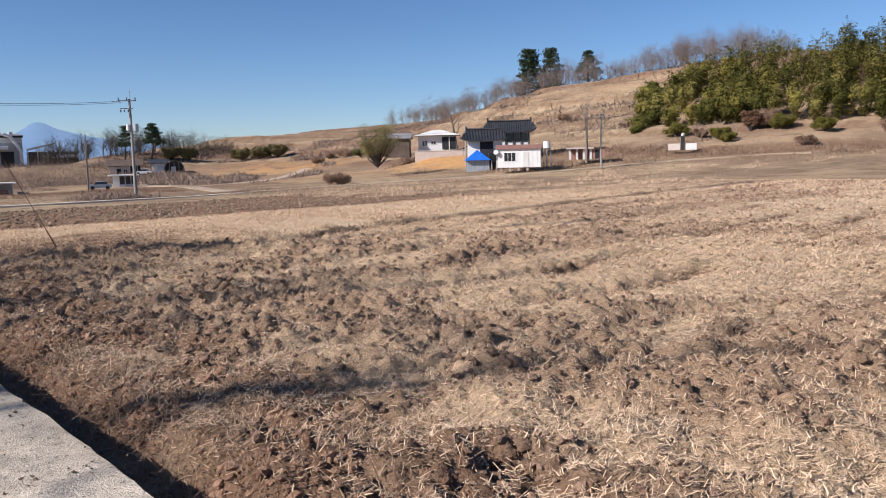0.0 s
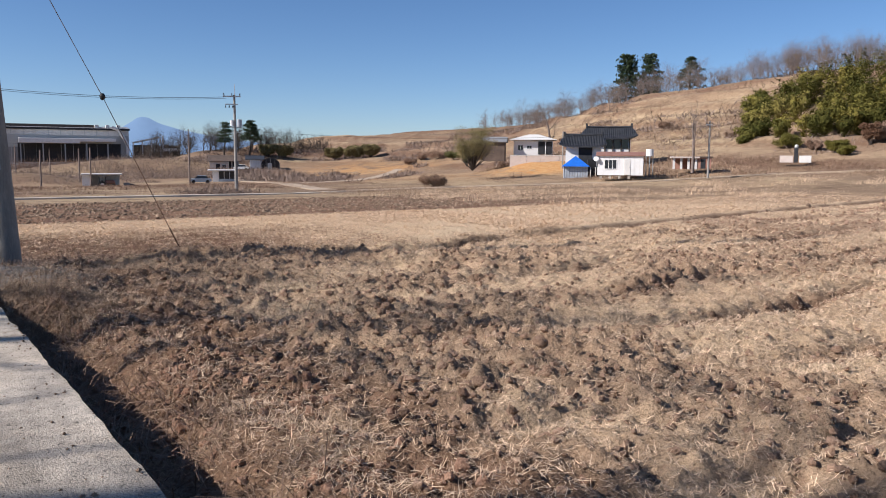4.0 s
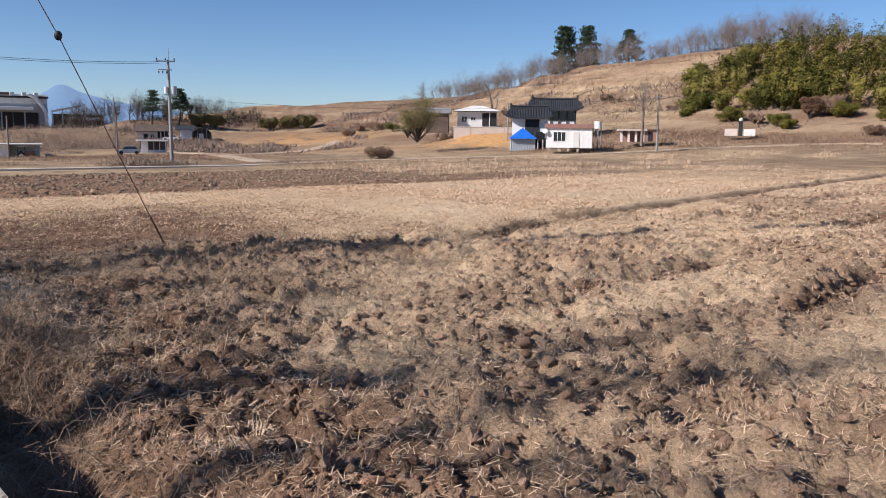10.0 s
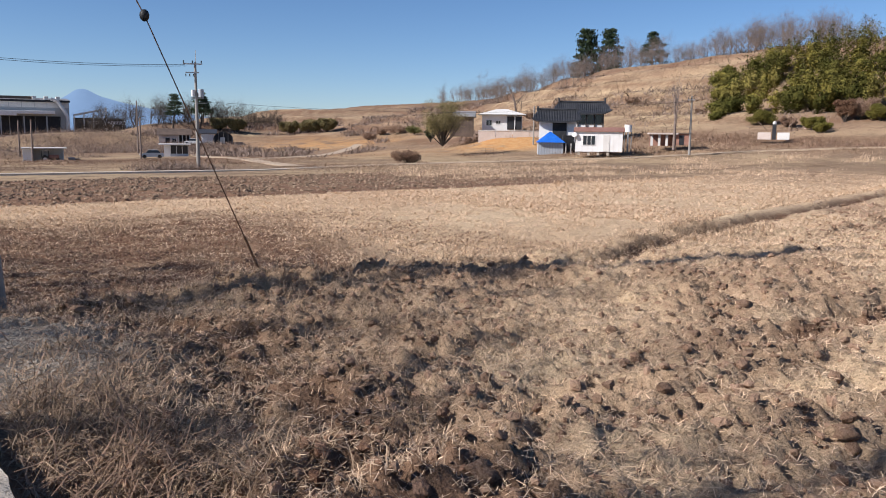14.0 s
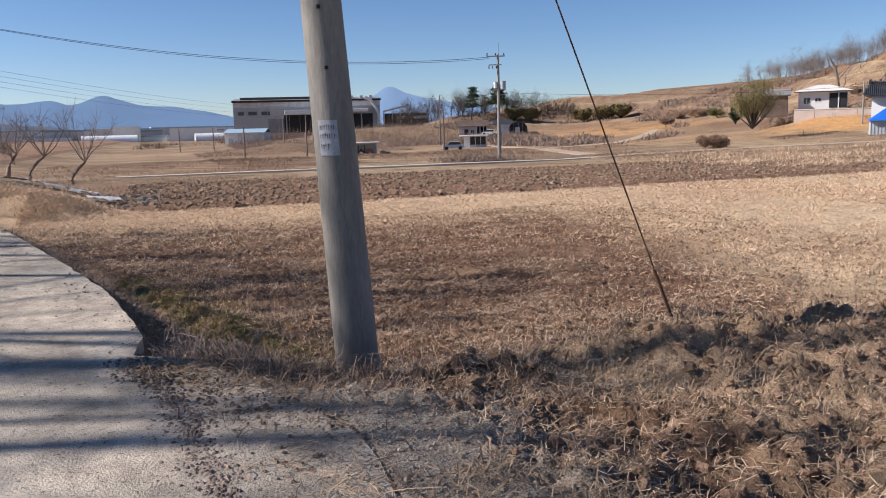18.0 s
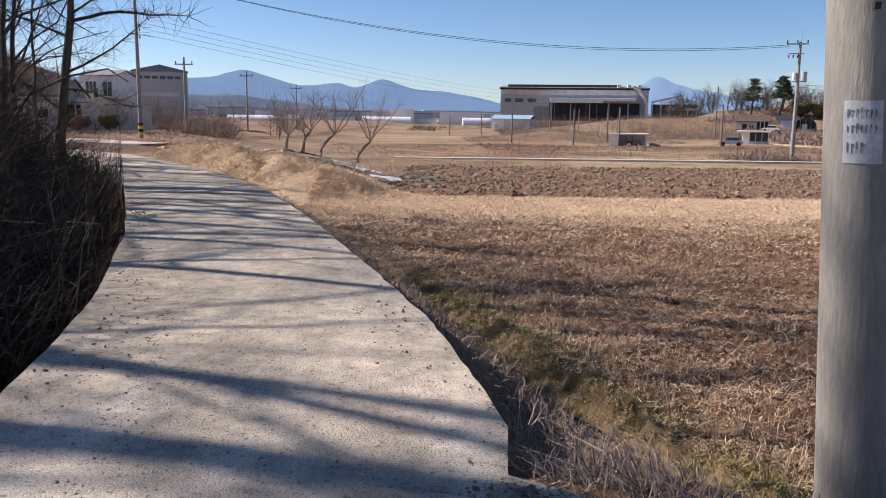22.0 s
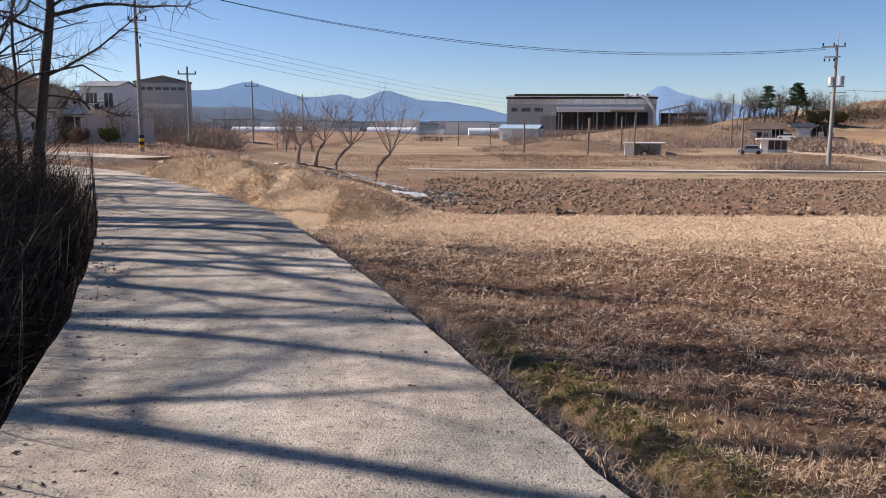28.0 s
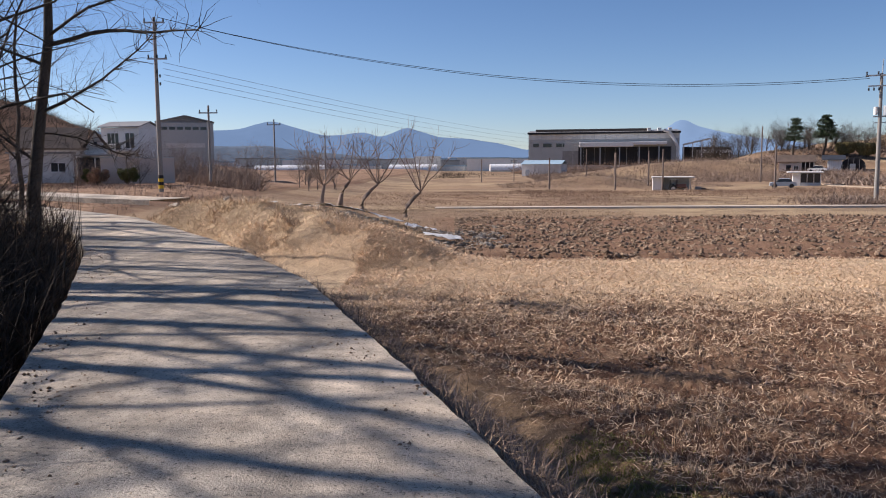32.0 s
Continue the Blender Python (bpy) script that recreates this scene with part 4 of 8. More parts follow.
for k in range(21):
    x, y = -150 + (k % 7) * 33 + 7 * (k // 7), 455 + (k // 7) * 26
    if rng.random() < 0.25:
        continue
    turn = rng.uniform(-0.05, 0.05)
    if k % 7 not in (1, 3, 5) or k in (3, 12):
        continue
    e = thing("greenhouse", "long white plastic-film greenhouse tunnel", "greenhouse", x, y, -4.4, turn, "rows of greenhouses")
    V = np.concatenate([np.stack([arc * 0 + xx, -np.cos(arc) * 4.2, np.sin(arc) * 3.6 + 1.4], -1) for xx in (0.0, 29.0)])
    np_part("film_cover", V, np.array([[i, i + 1, i + 13, i + 12] for i in range(11)]), FILM, e, "", True)
    boxp("side_sheet", 0, 29, -4.25, -4.15, 0, 1.5, OFFWHITE, e, "", 0)
    for b in (0, 12):
        np_part("end_film", np.concatenate([V[b:b + 12], [[29.0 * (b > 0), 0, 0.2]]]), np.array([[i + 1, i, 12] for i in range(11)]), OFFWHITE, e)
# ---- farmstead under the hill ----
def tiled_roof(parent, x0, x1, y0, y1, z, rise, upturn=0.5, mat=None):
    """A hipped tile roof with hollow slopes, upturned corners, tile ribs and ridges."""
    mat = mat or ROOF_T
    nx, ny = 30, 14
    cx, cy, hx, hy = (x0 + x1) / 2, (y0 + y1) / 2, (x1 - x0) / 2, (y1 - y0) / 2
    u, v = np.meshgrid(np.linspace(-1, 1, nx + 1), np.linspace(-1, 1, ny + 1), indexing="ij")
    slope = np.minimum(1 - np.abs(v), (1 - np.abs(u)) * hx / hy * 2.2 + 0.5 * (np.abs(u) < 0.99))
    slope = np.clip(slope, 0, 1)
    zz = z + rise * slope ** 1.35 + upturn * np.abs(u) ** 4 * (1 - slope) ** 2 + 0.25 * upturn * np.abs(u) ** 3 * slope
    top = np.stack([cx + u * hx, cy + v * hy, zz], -1)
    low = top - np.array([0, 0, 0.18])
    n = (nx + 1) * (ny + 1)
    V = np.concatenate([top.reshape(-1, 3), low.reshape(-1, 3)])
    i, j = np.meshgrid(np.arange(nx), np.arange(ny), indexing="ij")
    q = (i * (ny + 1) + j).ravel()
    F = np.stack([q, q + ny + 1, q + ny + 2, q + 1], -1)
    F = np.concatenate([F, F[:, ::-1] + n])
    rim = [i * (ny + 1) for i in range(nx + 1)] + [nx * (ny + 1) + j for j in range(1, ny + 1)] + [i * (ny + 1) + ny for i in range(nx - 1, -1, -1)] + [j for j in range(ny - 1, 0, -1)]
    rim = np.array(rim)
    nxt = np.roll(rim, -1)
    F = np.concatenate([F, np.stack([rim, rim + n, nxt + n, nxt], -1)])
    roof = np_part("roof", V, F, mat, parent, "curved dark grey tile roof")
    ribs = []
    for i in range(0, nx + 1):
        ribs.append(tube_np(top[i] + np.array([0, 0, 0.03]), np.full(ny + 1, 0.06), 4))
    np_part("tile_layer", *join_np(ribs), mat, roof)
    mid = ny // 2
    keep = slice(3, nx - 2)
    np_part("roof_ridge", *tube_np(top[keep, mid] + np.array([0, 0, 0.1]), np.full(len(top[keep, mid]), 0.16), 6), mat, roof)
    for i in (3, nx - 3):
        boxp("ridge_end", top[i, mid, 0] - 0.14, top[i, mid, 0] + 0.14, cy - 0.25, cy + 0.25, top[i, mid, 2] - 0.1, top[i, mid, 2] + 0.62, mat, roof)
    return roof


# main house: front wing and back wing
f, w = house_at("traditional_house", "white-walled traditional house with curved dark tile roofs", "house", (83.4, 73.8), (87.3, 69.6), -0.5)
boxp("front_wall", 0, 5.2, 0, 5.0, 0, 4.4, WHITE, f, "white plastered wall")
boxp("doorway", 1.9, 3.9, -0.12, 0.3, 1.6, 4.3, DARK_IN, f, "dark panel for the shade in the open doorway", 0)
tiled_roof(f, -1.0, 6.0, -1.0, 6.0, 4.4, 1.7, 0.45)
boxp("back_wall", 3.0, 9.6, 8.0, 13.0, 0, 5.9, WHITE, f, "white plastered wall of the rear wing")
tiled_roof(f, 1.9, 10.7, 6.8, 14.0, 5.8, 1.75, 0.6)
for k in range(4):
    boxp("timber_post", 5.6 + k * 1.25, 5.78 + k * 1.25, 7.8, 8.0, 3.0, 6.0, BARK, f, "", 0)
for k in range(3):
    boxp("lattice_window", 5.85 + k * 1.25, 6.75 + k * 1.25, 7.9, 7.98, 4.2, 5.6, GLASS_D, f, "", 0)
boxp("plinth", -0.3, 9.8, -0.3, 13.2, -0.8, 0.0, STONE, f)

# blue tarpaulin tent
f, w = house_at("tarpaulin_shelter", "grey sheet shelter with a bright blue tarpaulin roof", "shelter", (79.6, 70.2), (82.1, 67.9), -0.75)
boxp("side_sheet", 0, w, 0, 2.8, 0, 1.75, GREYSHEET, f, "pale corrugated side sheets")
bm = bmesh.new()
bmesh.ops.create_cone(bm, cap_ends=True, segments=4, radius1=2.75, radius2=0.06, depth=1.5, matrix=Matrix.Translation((w / 2, 1.4, 2.45)) @ Matrix.Rotation(radians(45), 4, 'Z'))
part("blue_roof", bm, BLUE, f, "bright blue tarpaulin")
for k in range(9):
    boxp("sheet_rib", k * w / 9, k * w / 9 + 0.05, -0.04, 0.02, 0, 1.74, STEEL, f, "", 0)
boxp("dark_gap", w + 0.05, w + 1.9, 0.6, 3.2, 0, 2.7, BLACKNET, f, "black netting over the gap")
for k in range(3):
    boxp("fence_post", w + 0.3 + k * 0.7, w + 0.4 + k * 0.7, -0.2, -0.1, 0, 1.6, OFFWHITE, f, "", 0)

# white cabin
f, w = house_at("container_cabin", "white panelled cabin with a brown lean-to roof", "cabin", (76.4, 60.7), (80.1, 56.2), -0.35)
boxp("front_wall", 0, w, 0, 2.6, 0.25, 2.75, WHITE, f, "white sandwich panels")
for k in range(9):
    boxp("panel_joint", k * w / 9 + 0.2, k * w / 9 + 0.23, -0.012, 0.0, 0.25, 2.75, OFFWHITE, f, "", 0)
bm = bmesh.new()
gable(bm, 0, w, 0, 2.6, 2.75, 0.5, 0.25, 0.08, 'x')
part("roof", bm, RED, f, "brown-red sheet roof")
window(f, 0.9, 2.5, 1.05, 2.3, 0.0, WHITE, 3)
boxp("door", 3.45, 4.25, -0.05, 0.0, 0.3, 2.35, OFFWHITE, f, "white door")
boxp("door_handle", 4.1, 4.17, -0.09, -0.05, 1.25, 1.35, STEEL, f, "", 0)
window_side(f, 0.7, 1.5, 1.5, 2.1, w)
for k in range(4):
    boxp("support_block", 0.3 + k * 1.2, 0.6 + k * 1.2, 0.1, 0.5, -0.2, 0.25, STONE, f, "", 0)
boxp("dish_arm", -0.15, -0.05, -0.1, 0.0, 1.4, 2.4, STEEL, f, "", 0)
bm = bmesh.new()
bmesh.ops.create_uvsphere(bm, u_segments=14, v_segments=6, radius=0.36, matrix=Matrix.Translation((-0.1, -0.25, 2.35)) @ Matrix.Rotation(radians(60), 4, 'X') @ Matrix.Diagonal((1, 1, 0.3, 1)))
part("satellite_dish", bm, WHITE, f, "round white dish")
f, w = house_at("brick_outhouse", "small brick outhouse with a pitched roof", "outhouse", (81.4, 61.0), (82.9, 59.2), -0.3)
boxp("wall", 0, w, 0, 2, 0, 2.7, BRICKCOL, f)
bm = bmesh.new()
gable(bm, 0, w, 0, 2, 2.7, 0.5, 0.2, 0.08, 'y')
part("roof", bm, ROOF_BR, f)
f = thing("water_tank", "white water tank on a steel stand", "tank", 84.2, 58.6, -0.2)
bm = bmesh.new()
bmesh.ops.create_cone(bm, cap_ends=True, segments=16, radius1=0.5, radius2=0.48, depth=0.95, matrix=Matrix.Translation((0, 0, 3.1)))
part("tank", bm, WHITE, f)
for a in range(4):
    c, s = math.cos(a * 1.571 + 0.78) * 0.45, math.sin(a * 1.571 + 0.78) * 0.45
    boxp("leg", c - 0.04, c + 0.04, s - 0.04, s + 0.04, 0, 2.62, STEEL, f, "", 0)

# white house behind a compound wall
f, w = house_at("white_house", "low white house with a flat hipped roof", "house", (90.6, 94.6), (96.0, 89.5), 1.9)
boxp("wall", 0.3, w - 0.3, 1.2, 7, 0, 3.4, WHITE, f)
bm = bmesh.new()
bmesh.ops.create_cone(bm, cap_ends=True, segments=4, radius1=5.6, radius2=1.2, depth=1.0, matrix=Matrix.Translation((w / 2, 4, 4.0)) @ Matrix.Diagonal((1.05, 0.95, 1, 1)) @ Matrix.Rotation(radians(45), 4, 'Z'))
part("roof", bm, OFFWHITE, f, "pale low hipped roof")
window(f, 1.0, 2.0, 1.6, 2.6, 1.2)
window(f, 2.6, 3.5, 1.9, 2.5, 1.2)
boxp("dark_porch", 4.6, w - 0.4, 1.0, 1.25, 1.0, 3.2, DARK_IN, f, "dark glazed porch", 0)
boxp("porch_post", 5.8, 5.95, 0.9, 1.0, 0, 3.3, WHITE, f, "", 0)
f, w = house_at("compound_wall", "pale plastered compound wall below the white house", "wall", (89.3, 93.5), (97.8, 85.8), 0.9)
for k in range(4):
    boxp("wall_panel", k * w / 4, (k + 1) * w / 4 - 0.06, 0, 0.25, -0.6, 1.7, PINKISH, f)
    boxp("coping", k * w / 4 - 0.02, (k + 1) * w / 4 - 0.03, -0.06, 0.31, 1.7, 1.82, OFFWHITE, f)
f, w = house_at("weathered_barn", "small dark weathered barn beside the white house", "barn", (86.2, 97.2), (89.0, 94.6), 1.6)
boxp("wall", 0, w, 0, 5, 0, 3.3, ROOF_BR, f, "weathered boards")
bm = bmesh.new()
gable(bm, 0, w, 0, 5, 3.3, 0.9, 0.4, 0.12, 'x')
part("roof", bm, ROOF_GR, f)

# small shrines and huts by the road
f, w = house_at("concrete_hut", "low concrete hut with open front and flat roof", "hut", (88.3, 58.0), (90.4, 55.6), 0.7)
for k in range(4):
    boxp("pier", k * w / 3.3, k * w / 3.3 + 0.3, 0, 0.3, 0, 1.5, OFFWHITE, f)
boxp("back_wall", 0, w, 1.6, 1.8, 0, 1.5, BRICKCOL, f)
boxp("roof", -0.3, w + 0.3, -0.4, 2.1, 1.5, 1.72, PINKISH, f)
f, w = house_at("brick_hut", "small brick hut with dark doorway", "hut", (90.5, 55.6), (91.6, 54.2), 0.8)
boxp("wall", 0, w, 0, 1.8, 0, 1.5, BRICKCOL, f)
boxp("doorway", 0.4, 1.0, -0.05, 0.1, 0, 1.3, DARK_IN, f, "", 0)
boxp("roof", -0.2, w + 0.2, -0.2, 2.0, 1.5, 1.65, ROOF_BR, f)
f, w = house_at("grave_wall", "low pale stone enclosure with a dark gatepost", "enclosure", (101.2, 50.1), (103.1, 46.6), 1.7)
boxp("wall", 0, w * 0.42, 0, 0.4, 0, 0.95, PINKISH, f)
boxp("wall", w * 0.62, w, 0, 0.4, 0, 0.95, OFFWHITE, f)
boxp("gatepost", w * 0.45, w * 0.58, -0.1, 0.4, 0, 2.0, DARK_IN, f)
bm = bmesh.new()
bmesh.ops.create_icosphere(bm, subdivisions=1, radius=0.3, matrix=Matrix.Translation((w * 0.515, 0.15, 2.2)))
part("finial", bm, OFFWHITE, f)

# ---- sheds across the field ----
f, w = house_at("arched_shed", "black netted arched shed with a white end wall", "shed", (77.5, 181.2), (84.3, 178.1), -1.35)
boxp("white_wall", 0.2, 3.1, 0.1, 7, 0, 2.9, WHITE, f, "white sheet wall")
for k in range(6):
    boxp("wall_rib", 0.5 + k * 0.45, 0.56 + k * 0.45, 0.04, 0.1, 0, 2.9, OFFWHITE, f, "", 0)
arc = np.linspace(0, np.pi, 15)
V = np.concatenate([np.stack([5.3 - np.cos(arc) * 2.35, arc * 0 + yy, 1.6 + np.sin(arc) * 1.85], -1) for yy in (0, 9.0)])
np_part("net_cover", V, np.array([[i, i + 15, i + 16, i + 1] for i in range(14)]), BLACKNET, f, "black shade netting", True)
for x in (2.95, 7.62):
    boxp("side_net", x, x + 0.05, 0, 9, 0, 1.6, BLACKNET, f, "", 0)
bm = bmesh.new()
vs = [bm.verts.new(V[i]) for i in range(15)] + [bm.verts.new((7.65, 0, 0)), bm.verts.new((2.95, 0, 0))]
bm.faces.new(vs)
part("end_net", bm, BLACKNET, f)
for k in range(5):
    boxp("hoop_post", 3.1 + k * 1.1, 3.18 + k * 1.1, -0.08, -0.01, 0, (2.2, 3.2, 3.4, 3.2, 2.2)[k], ROOF_GR, f, "", 0)
bm = bmesh.new()
gable(bm, -0.6, 3.4, 0.1, 7, 2.9, 1.0, 0.4, 0.12, 'x')
part("roof", bm, ROOF_T, f, "dark roof sheet")
boxp("sheet_door", 4.6, 5.7, -0.12, -0.03, 0, 2.1, STEEL, f, "pale sheet door", 0)
f, w = house_at("farm_barn", "old farm barn with cream walls and a brown-red roof", "barn", (68.5, 184.5), (75.2, 182.0), -1.6)
boxp("front_wall", 0, w * 0.62, 0, 0.25, 0, 2.7, PINKISH, f, "cream rendered wall")
boxp("back_wall", 0, w, 5.0, 5.2, 0, 2.7, BRICKCOL, f)
boxp("open_bay", w * 0.62, w, 0.6, 0.8, 0, 2.7, DARK_IN, f, "dark sheet for the shade in the open bay", 0)
boxp("doorway", 1.5, 2.5, -0.04, 0.02, 0, 2.1, DARK_IN, f, "", 0)
window(f, 3.0, 4.0, 1.0, 2.0, 0.0)
for k in range(4):
    boxp("post", w * 0.62 + k * w * 0.12, w * 0.62 + 0.2 + k * w * 0.12, -0.1, 0.1, 0, 2.7, OFFWHITE, f, "", 0)
bm = bmesh.new()
gable(bm, 0, w, 0, 5.2, 2.7, 1.5, 0.45, 0.14, 'x')
part("roof", bm, ROOF_BR, f, "faded brown-red sheets")
bm = bmesh.new()
gable_wall(bm, w - 0.1, 0, 5.2, 2.7, 1.5, 0.2)
part("gable_wall", bm, BRICKCOL, f)
f, w = house_at("roadside_hut", "small white flat-roofed hut with a glazed front", "hut", (52.9, 139.1), (56.9, 137.6), -2.95)
boxp("end_wall", 0, 1.1, 0, 3.2, 0, 2.4, WHITE, f, "white end wall")
boxp("back_wall", 1.1, w, 3.0, 3.2, 0, 2.4, OFFWHITE, f)
boxp("sill_wall", 1.1, w, 0, 0.15, 0, 0.8, GREYSHEET, f, "grey-blue sill wall")
for k in range(3):
    boxp("pane", 1.2 + k * (w - 1.2) / 3, 1.1 + (k + 1) * (w - 1.2) / 3, 0.03, 0.09, 0.8, 2.3, GLASS_D, f, "", 0)
for k in range(4):
    boxp("post", 1.1 + k * (w - 1.2) / 3, 1.2 + k * (w - 1.2) / 3, -0.02, 0.14, 0.8, 2.4, OFFWHITE, f, "", 0)
boxp("roof", -0.9, w + 0.4, -0.6, 3.6, 2.4, 2.62, WHITE, f, "flat white roof slab", 0.03)
f, w = house_at("vehicle_shelter", "low white-walled shelter with a flat roof over a tractor", "shelter", (28.4, 134.4), (34.2, 133.1), -3.55)
boxp("end_wall", 0, 1.5, 0, 4, 0, 2.5, WHITE, f, "white end wall")
boxp("back_wall", 1.5, w, 3.8, 4, 0, 2.3, OFFWHITE, f)
boxp("roof", -0.2, w + 0.5, -0.7, 4.3, 2.4, 2.6, OFFWHITE, f, "flat pale roof sheet", 0.03)
for x in (w * 0.55, w):
    boxp("post", x - 0.12, x, -0.3, -0.2, 0, 2.4, STEEL, f, "", 0)
for k, (x, y, h) in enumerate(((3.0, -1.2, 0.7), (6.6, 0.4, 1.0), (7.4, 1.2, 0.8))):
    boxp("stacked_pallet", x, x + 1.0, y, y + 0.9, 0, h, (BARK_G, ROOF_GR)[k % 2], f, "", 0.03)


def vehicle(name, label, x, y, rz, paint, s=1.0):
    z = float(land(x, y))
    e = thing(name, label, "car", x, y, z, rz)
    bm = bmesh.new()
    side = [(-2.0, 0.35), (-2.0, 0.72), (-1.75, 0.86), (-0.95, 0.92), (1.5, 0.94), (1.95, 0.86), (2.0, 0.40), (1.6, 0.30), (-1.6, 0.30)]
    for b in (-0.8, 0.8):
        bm.faces.new([bm.verts.new((p * s, b, q)) for p, q in side])
    rows = [list(f.verts) for f in bm.faces]
    for i in range(len(side)):
        k = (i + 1) % len(side)
        bm.faces.new((rows[0][i], rows[0][k], rows[1][k], rows[1][i]))
    bmesh.ops.recalc_face_normals(bm, faces=bm.faces)
    body = part("body", bm, paint, e)
    bm = bmesh.new()
    box(bm, -1.05 * s, 1.45 * s, -0.70, 0.70, 0.9, 1.40)
    for v in bm.verts:
        if v.co.z > 1.2:
            v.co.x = v.co.x * 0.62 + 0.12
            v.co.y *= 0.84
    part("window_glass", bm, GLASS_D, e)
    boxp("cabin_roof", -0.55 * s, 1.05 * s, -0.60, 0.60, 1.38, 1.45, paint, e, "", 0.03)
    for b in (-0.6, 0.6):
        boxp("headlight", -2.02 * s, -1.97 * s, b - 0.14, b + 0.14, 0.62, 0.74, OFFWHITE, body, "", 0)
    for a in (-1.25, 1.25):
        for b in (-0.82, 0.82):
            bm = bmesh.new()
            bmesh.ops.create_cone(bm, cap_ends=True, segments=14, radius1=0.33, radius2=0.33, depth=0.22, matrix=Matrix.Translation((a * s, b, 0.33)) @ Matrix.Rotation(radians(90), 4, 'X'))
            part("wheel", bm, BLACK, e)
    return e


def tractor(x, y, rz):
    """A small farm tractor: hood, cab frame, mudguards, two large and two small wheels."""
    e = thing("tractor", "dark red farm tractor parked under the shelter roof", "tractor", x, y, float(land(x, y)), rz)
    boxp("hood", -1.5, 0.1, -0.4, 0.4, 0.75, 1.35, RED, e, "dull red hood", 0.1)
    boxp("chassis", -1.6, 0.9, -0.28, 0.28, 0.45, 0.78, BLACK, e)
    boxp("seat", 0.35, 0.8, -0.3, 0.3, 0.95, 1.35, BLACK, e, "", 0.06)
    boxp("cab_roof", -0.1, 1.1, -0.6, 0.6, 2.0, 2.1, ROOF_GR, e, "", 0.04)
    for a in (-0.05, 1.0):
        for b in (-0.55, 0.5):
            boxp("cab_post", a, a + 0.06, b, b + 0.06, 0.9, 2.0, BLACK, e, "", 0)
    for a, r in ((-1.2, 0.36), (0.6, 0.62)):
        for b in (-0.7, 0.7):
            bm = bmesh.new()
            bmesh.ops.create_cone(bm, cap_ends=True, segments=16, radius1=r, radius2=r, depth=0.32, matrix=Matrix.Translation((a, b, r)) @ Matrix.Rotation(radians(90), 4, 'X'))
            bmesh.ops.bevel(bm, geom=bm.edges[:], offset=0.04, segments=1, affect='EDGES')
            t = part("wheel", bm, BLACK, e)
            bm = bmesh.new()
            bmesh.ops.create_cone(bm, cap_ends=True, segments=12, radius1=r * 0.5, radius2=r * 0.5, depth=0.36, matrix=Matrix.Translation((a, b, r)) @ Matrix.Rotation(radians(90), 4, 'X'))
            part("rim", bm, OFFWHITE, t)
    return e


tractor(32.0, 133.4, math.radians(170))
vehicle("parked_van", "white car parked beside the old barn", 74.4, 178.6, math.radians(-28), WHITE, 0.95)
vehicle("parked_car", "silver car parked on the farm road before the hut", 46.2, 126.5, math.radians(-18), GREYSHEET, 0.95)

# ---- houses beyond the bend ----
f, w = house_at("brown_roof_house", "old house with a dark brown roof and a white gable", "house", (-46.3, 82.6), (-41.4, 84.9), 0.1)
boxp("wall", 0, w, 0.2, 5.4, 0, 3.0, OFFWHITE, f)
bm = bmesh.new()
gable(bm, 0, w, 0.2, 5.4, 3.0, 2.2, 0.45, 0.14, 'x')
part("roof", bm, ROOF_BR, f, "weathered dark brown roof")
boxp("gable_wing", w, w + 2.2, -0.3, 4.6, 0, 2.9, WHITE, f)
bm = bmesh.new()
gable(bm, w, w + 2.2, -0.3, 4.6, 2.9, 1.95, 0.4, 0.14, 'y')
part("gable_roof", bm, ROOF_BR, f)
bm = bmesh.new()
q = [bm.verts.new(p) for p in ((w, -0.25, 2.9), (w + 2.2, -0.25, 2.9), (w + 1.1, -0.25, 4.75))]
bm.faces.new(q)
bmesh.ops.solidify(bm, geom=bm.faces[:], thickness=0.15)
part("gable_wall", bm, WHITE, f)
boxp("vent", w + 0.95, w + 1.25, -0.33, -0.27, 3.5, 3.8, DARK_IN, f, "", 0)
boxp("porch_roof", w - 0.9, w + 2.8, -1.6, -0.3, 2.35, 2.5, ROOF_GR, f)
for x in (w - 0.8, w + 0.9, w + 2.7):
    boxp("porch_post", x, x + 0.12, -1.5, -1.38, 0, 2.35, OFFWHITE, f, "", 0)
# dark sheet painted in for the shade under the porch
boxp("porch_shade", w - 0.7, w + 2.0, -0.36, -0.31, 0.1, 2.2, DARK_IN, f, "dark sheet for the shade in the entrance", 0)
window(f, 1.0, 2.6, 1.0, 2.2, 0.2)
f, w = house_at("white_outbuilding", "low white rendered outbuilding before the old house", "shed", (-43.6, 75.0), (-38.9, 77.2), -0.1)
boxp("wall", 0, w, 0, 3.0, 0, 2.7, OFFWHITE, f)
boxp("roof", -0.3, w + 0.3, -0.3, 3.3, 2.7, 2.85, ROOF_GR, f)
window(f, w - 1.9, w - 0.6, 1.0, 1.9, 0.0)
f, w = house_at("two_storey_house", "modern white two-storey house with a balcony", "house", (-44.4, 95.8), (-39.8, 95.1), -0.1)
boxp("lower_storey", 0, w, 0.8, 4.6, 0, 3.2, OFFWHITE, f)
boxp("upper_storey", 0, w - 0.1, 0, 4.6, 3.2, 5.9, WHITE, f)
boxp("side_wall", w - 0.1, w + 0.1, -0.05, 4.65, 0, 5.9, WHITE, f)
bm = bmesh.new()
gable_wall(bm, w, 0, 4.6, 5.9, 0.62, 0.2)
part("gable_wall", bm, WHITE, f)
bm = bmesh.new()
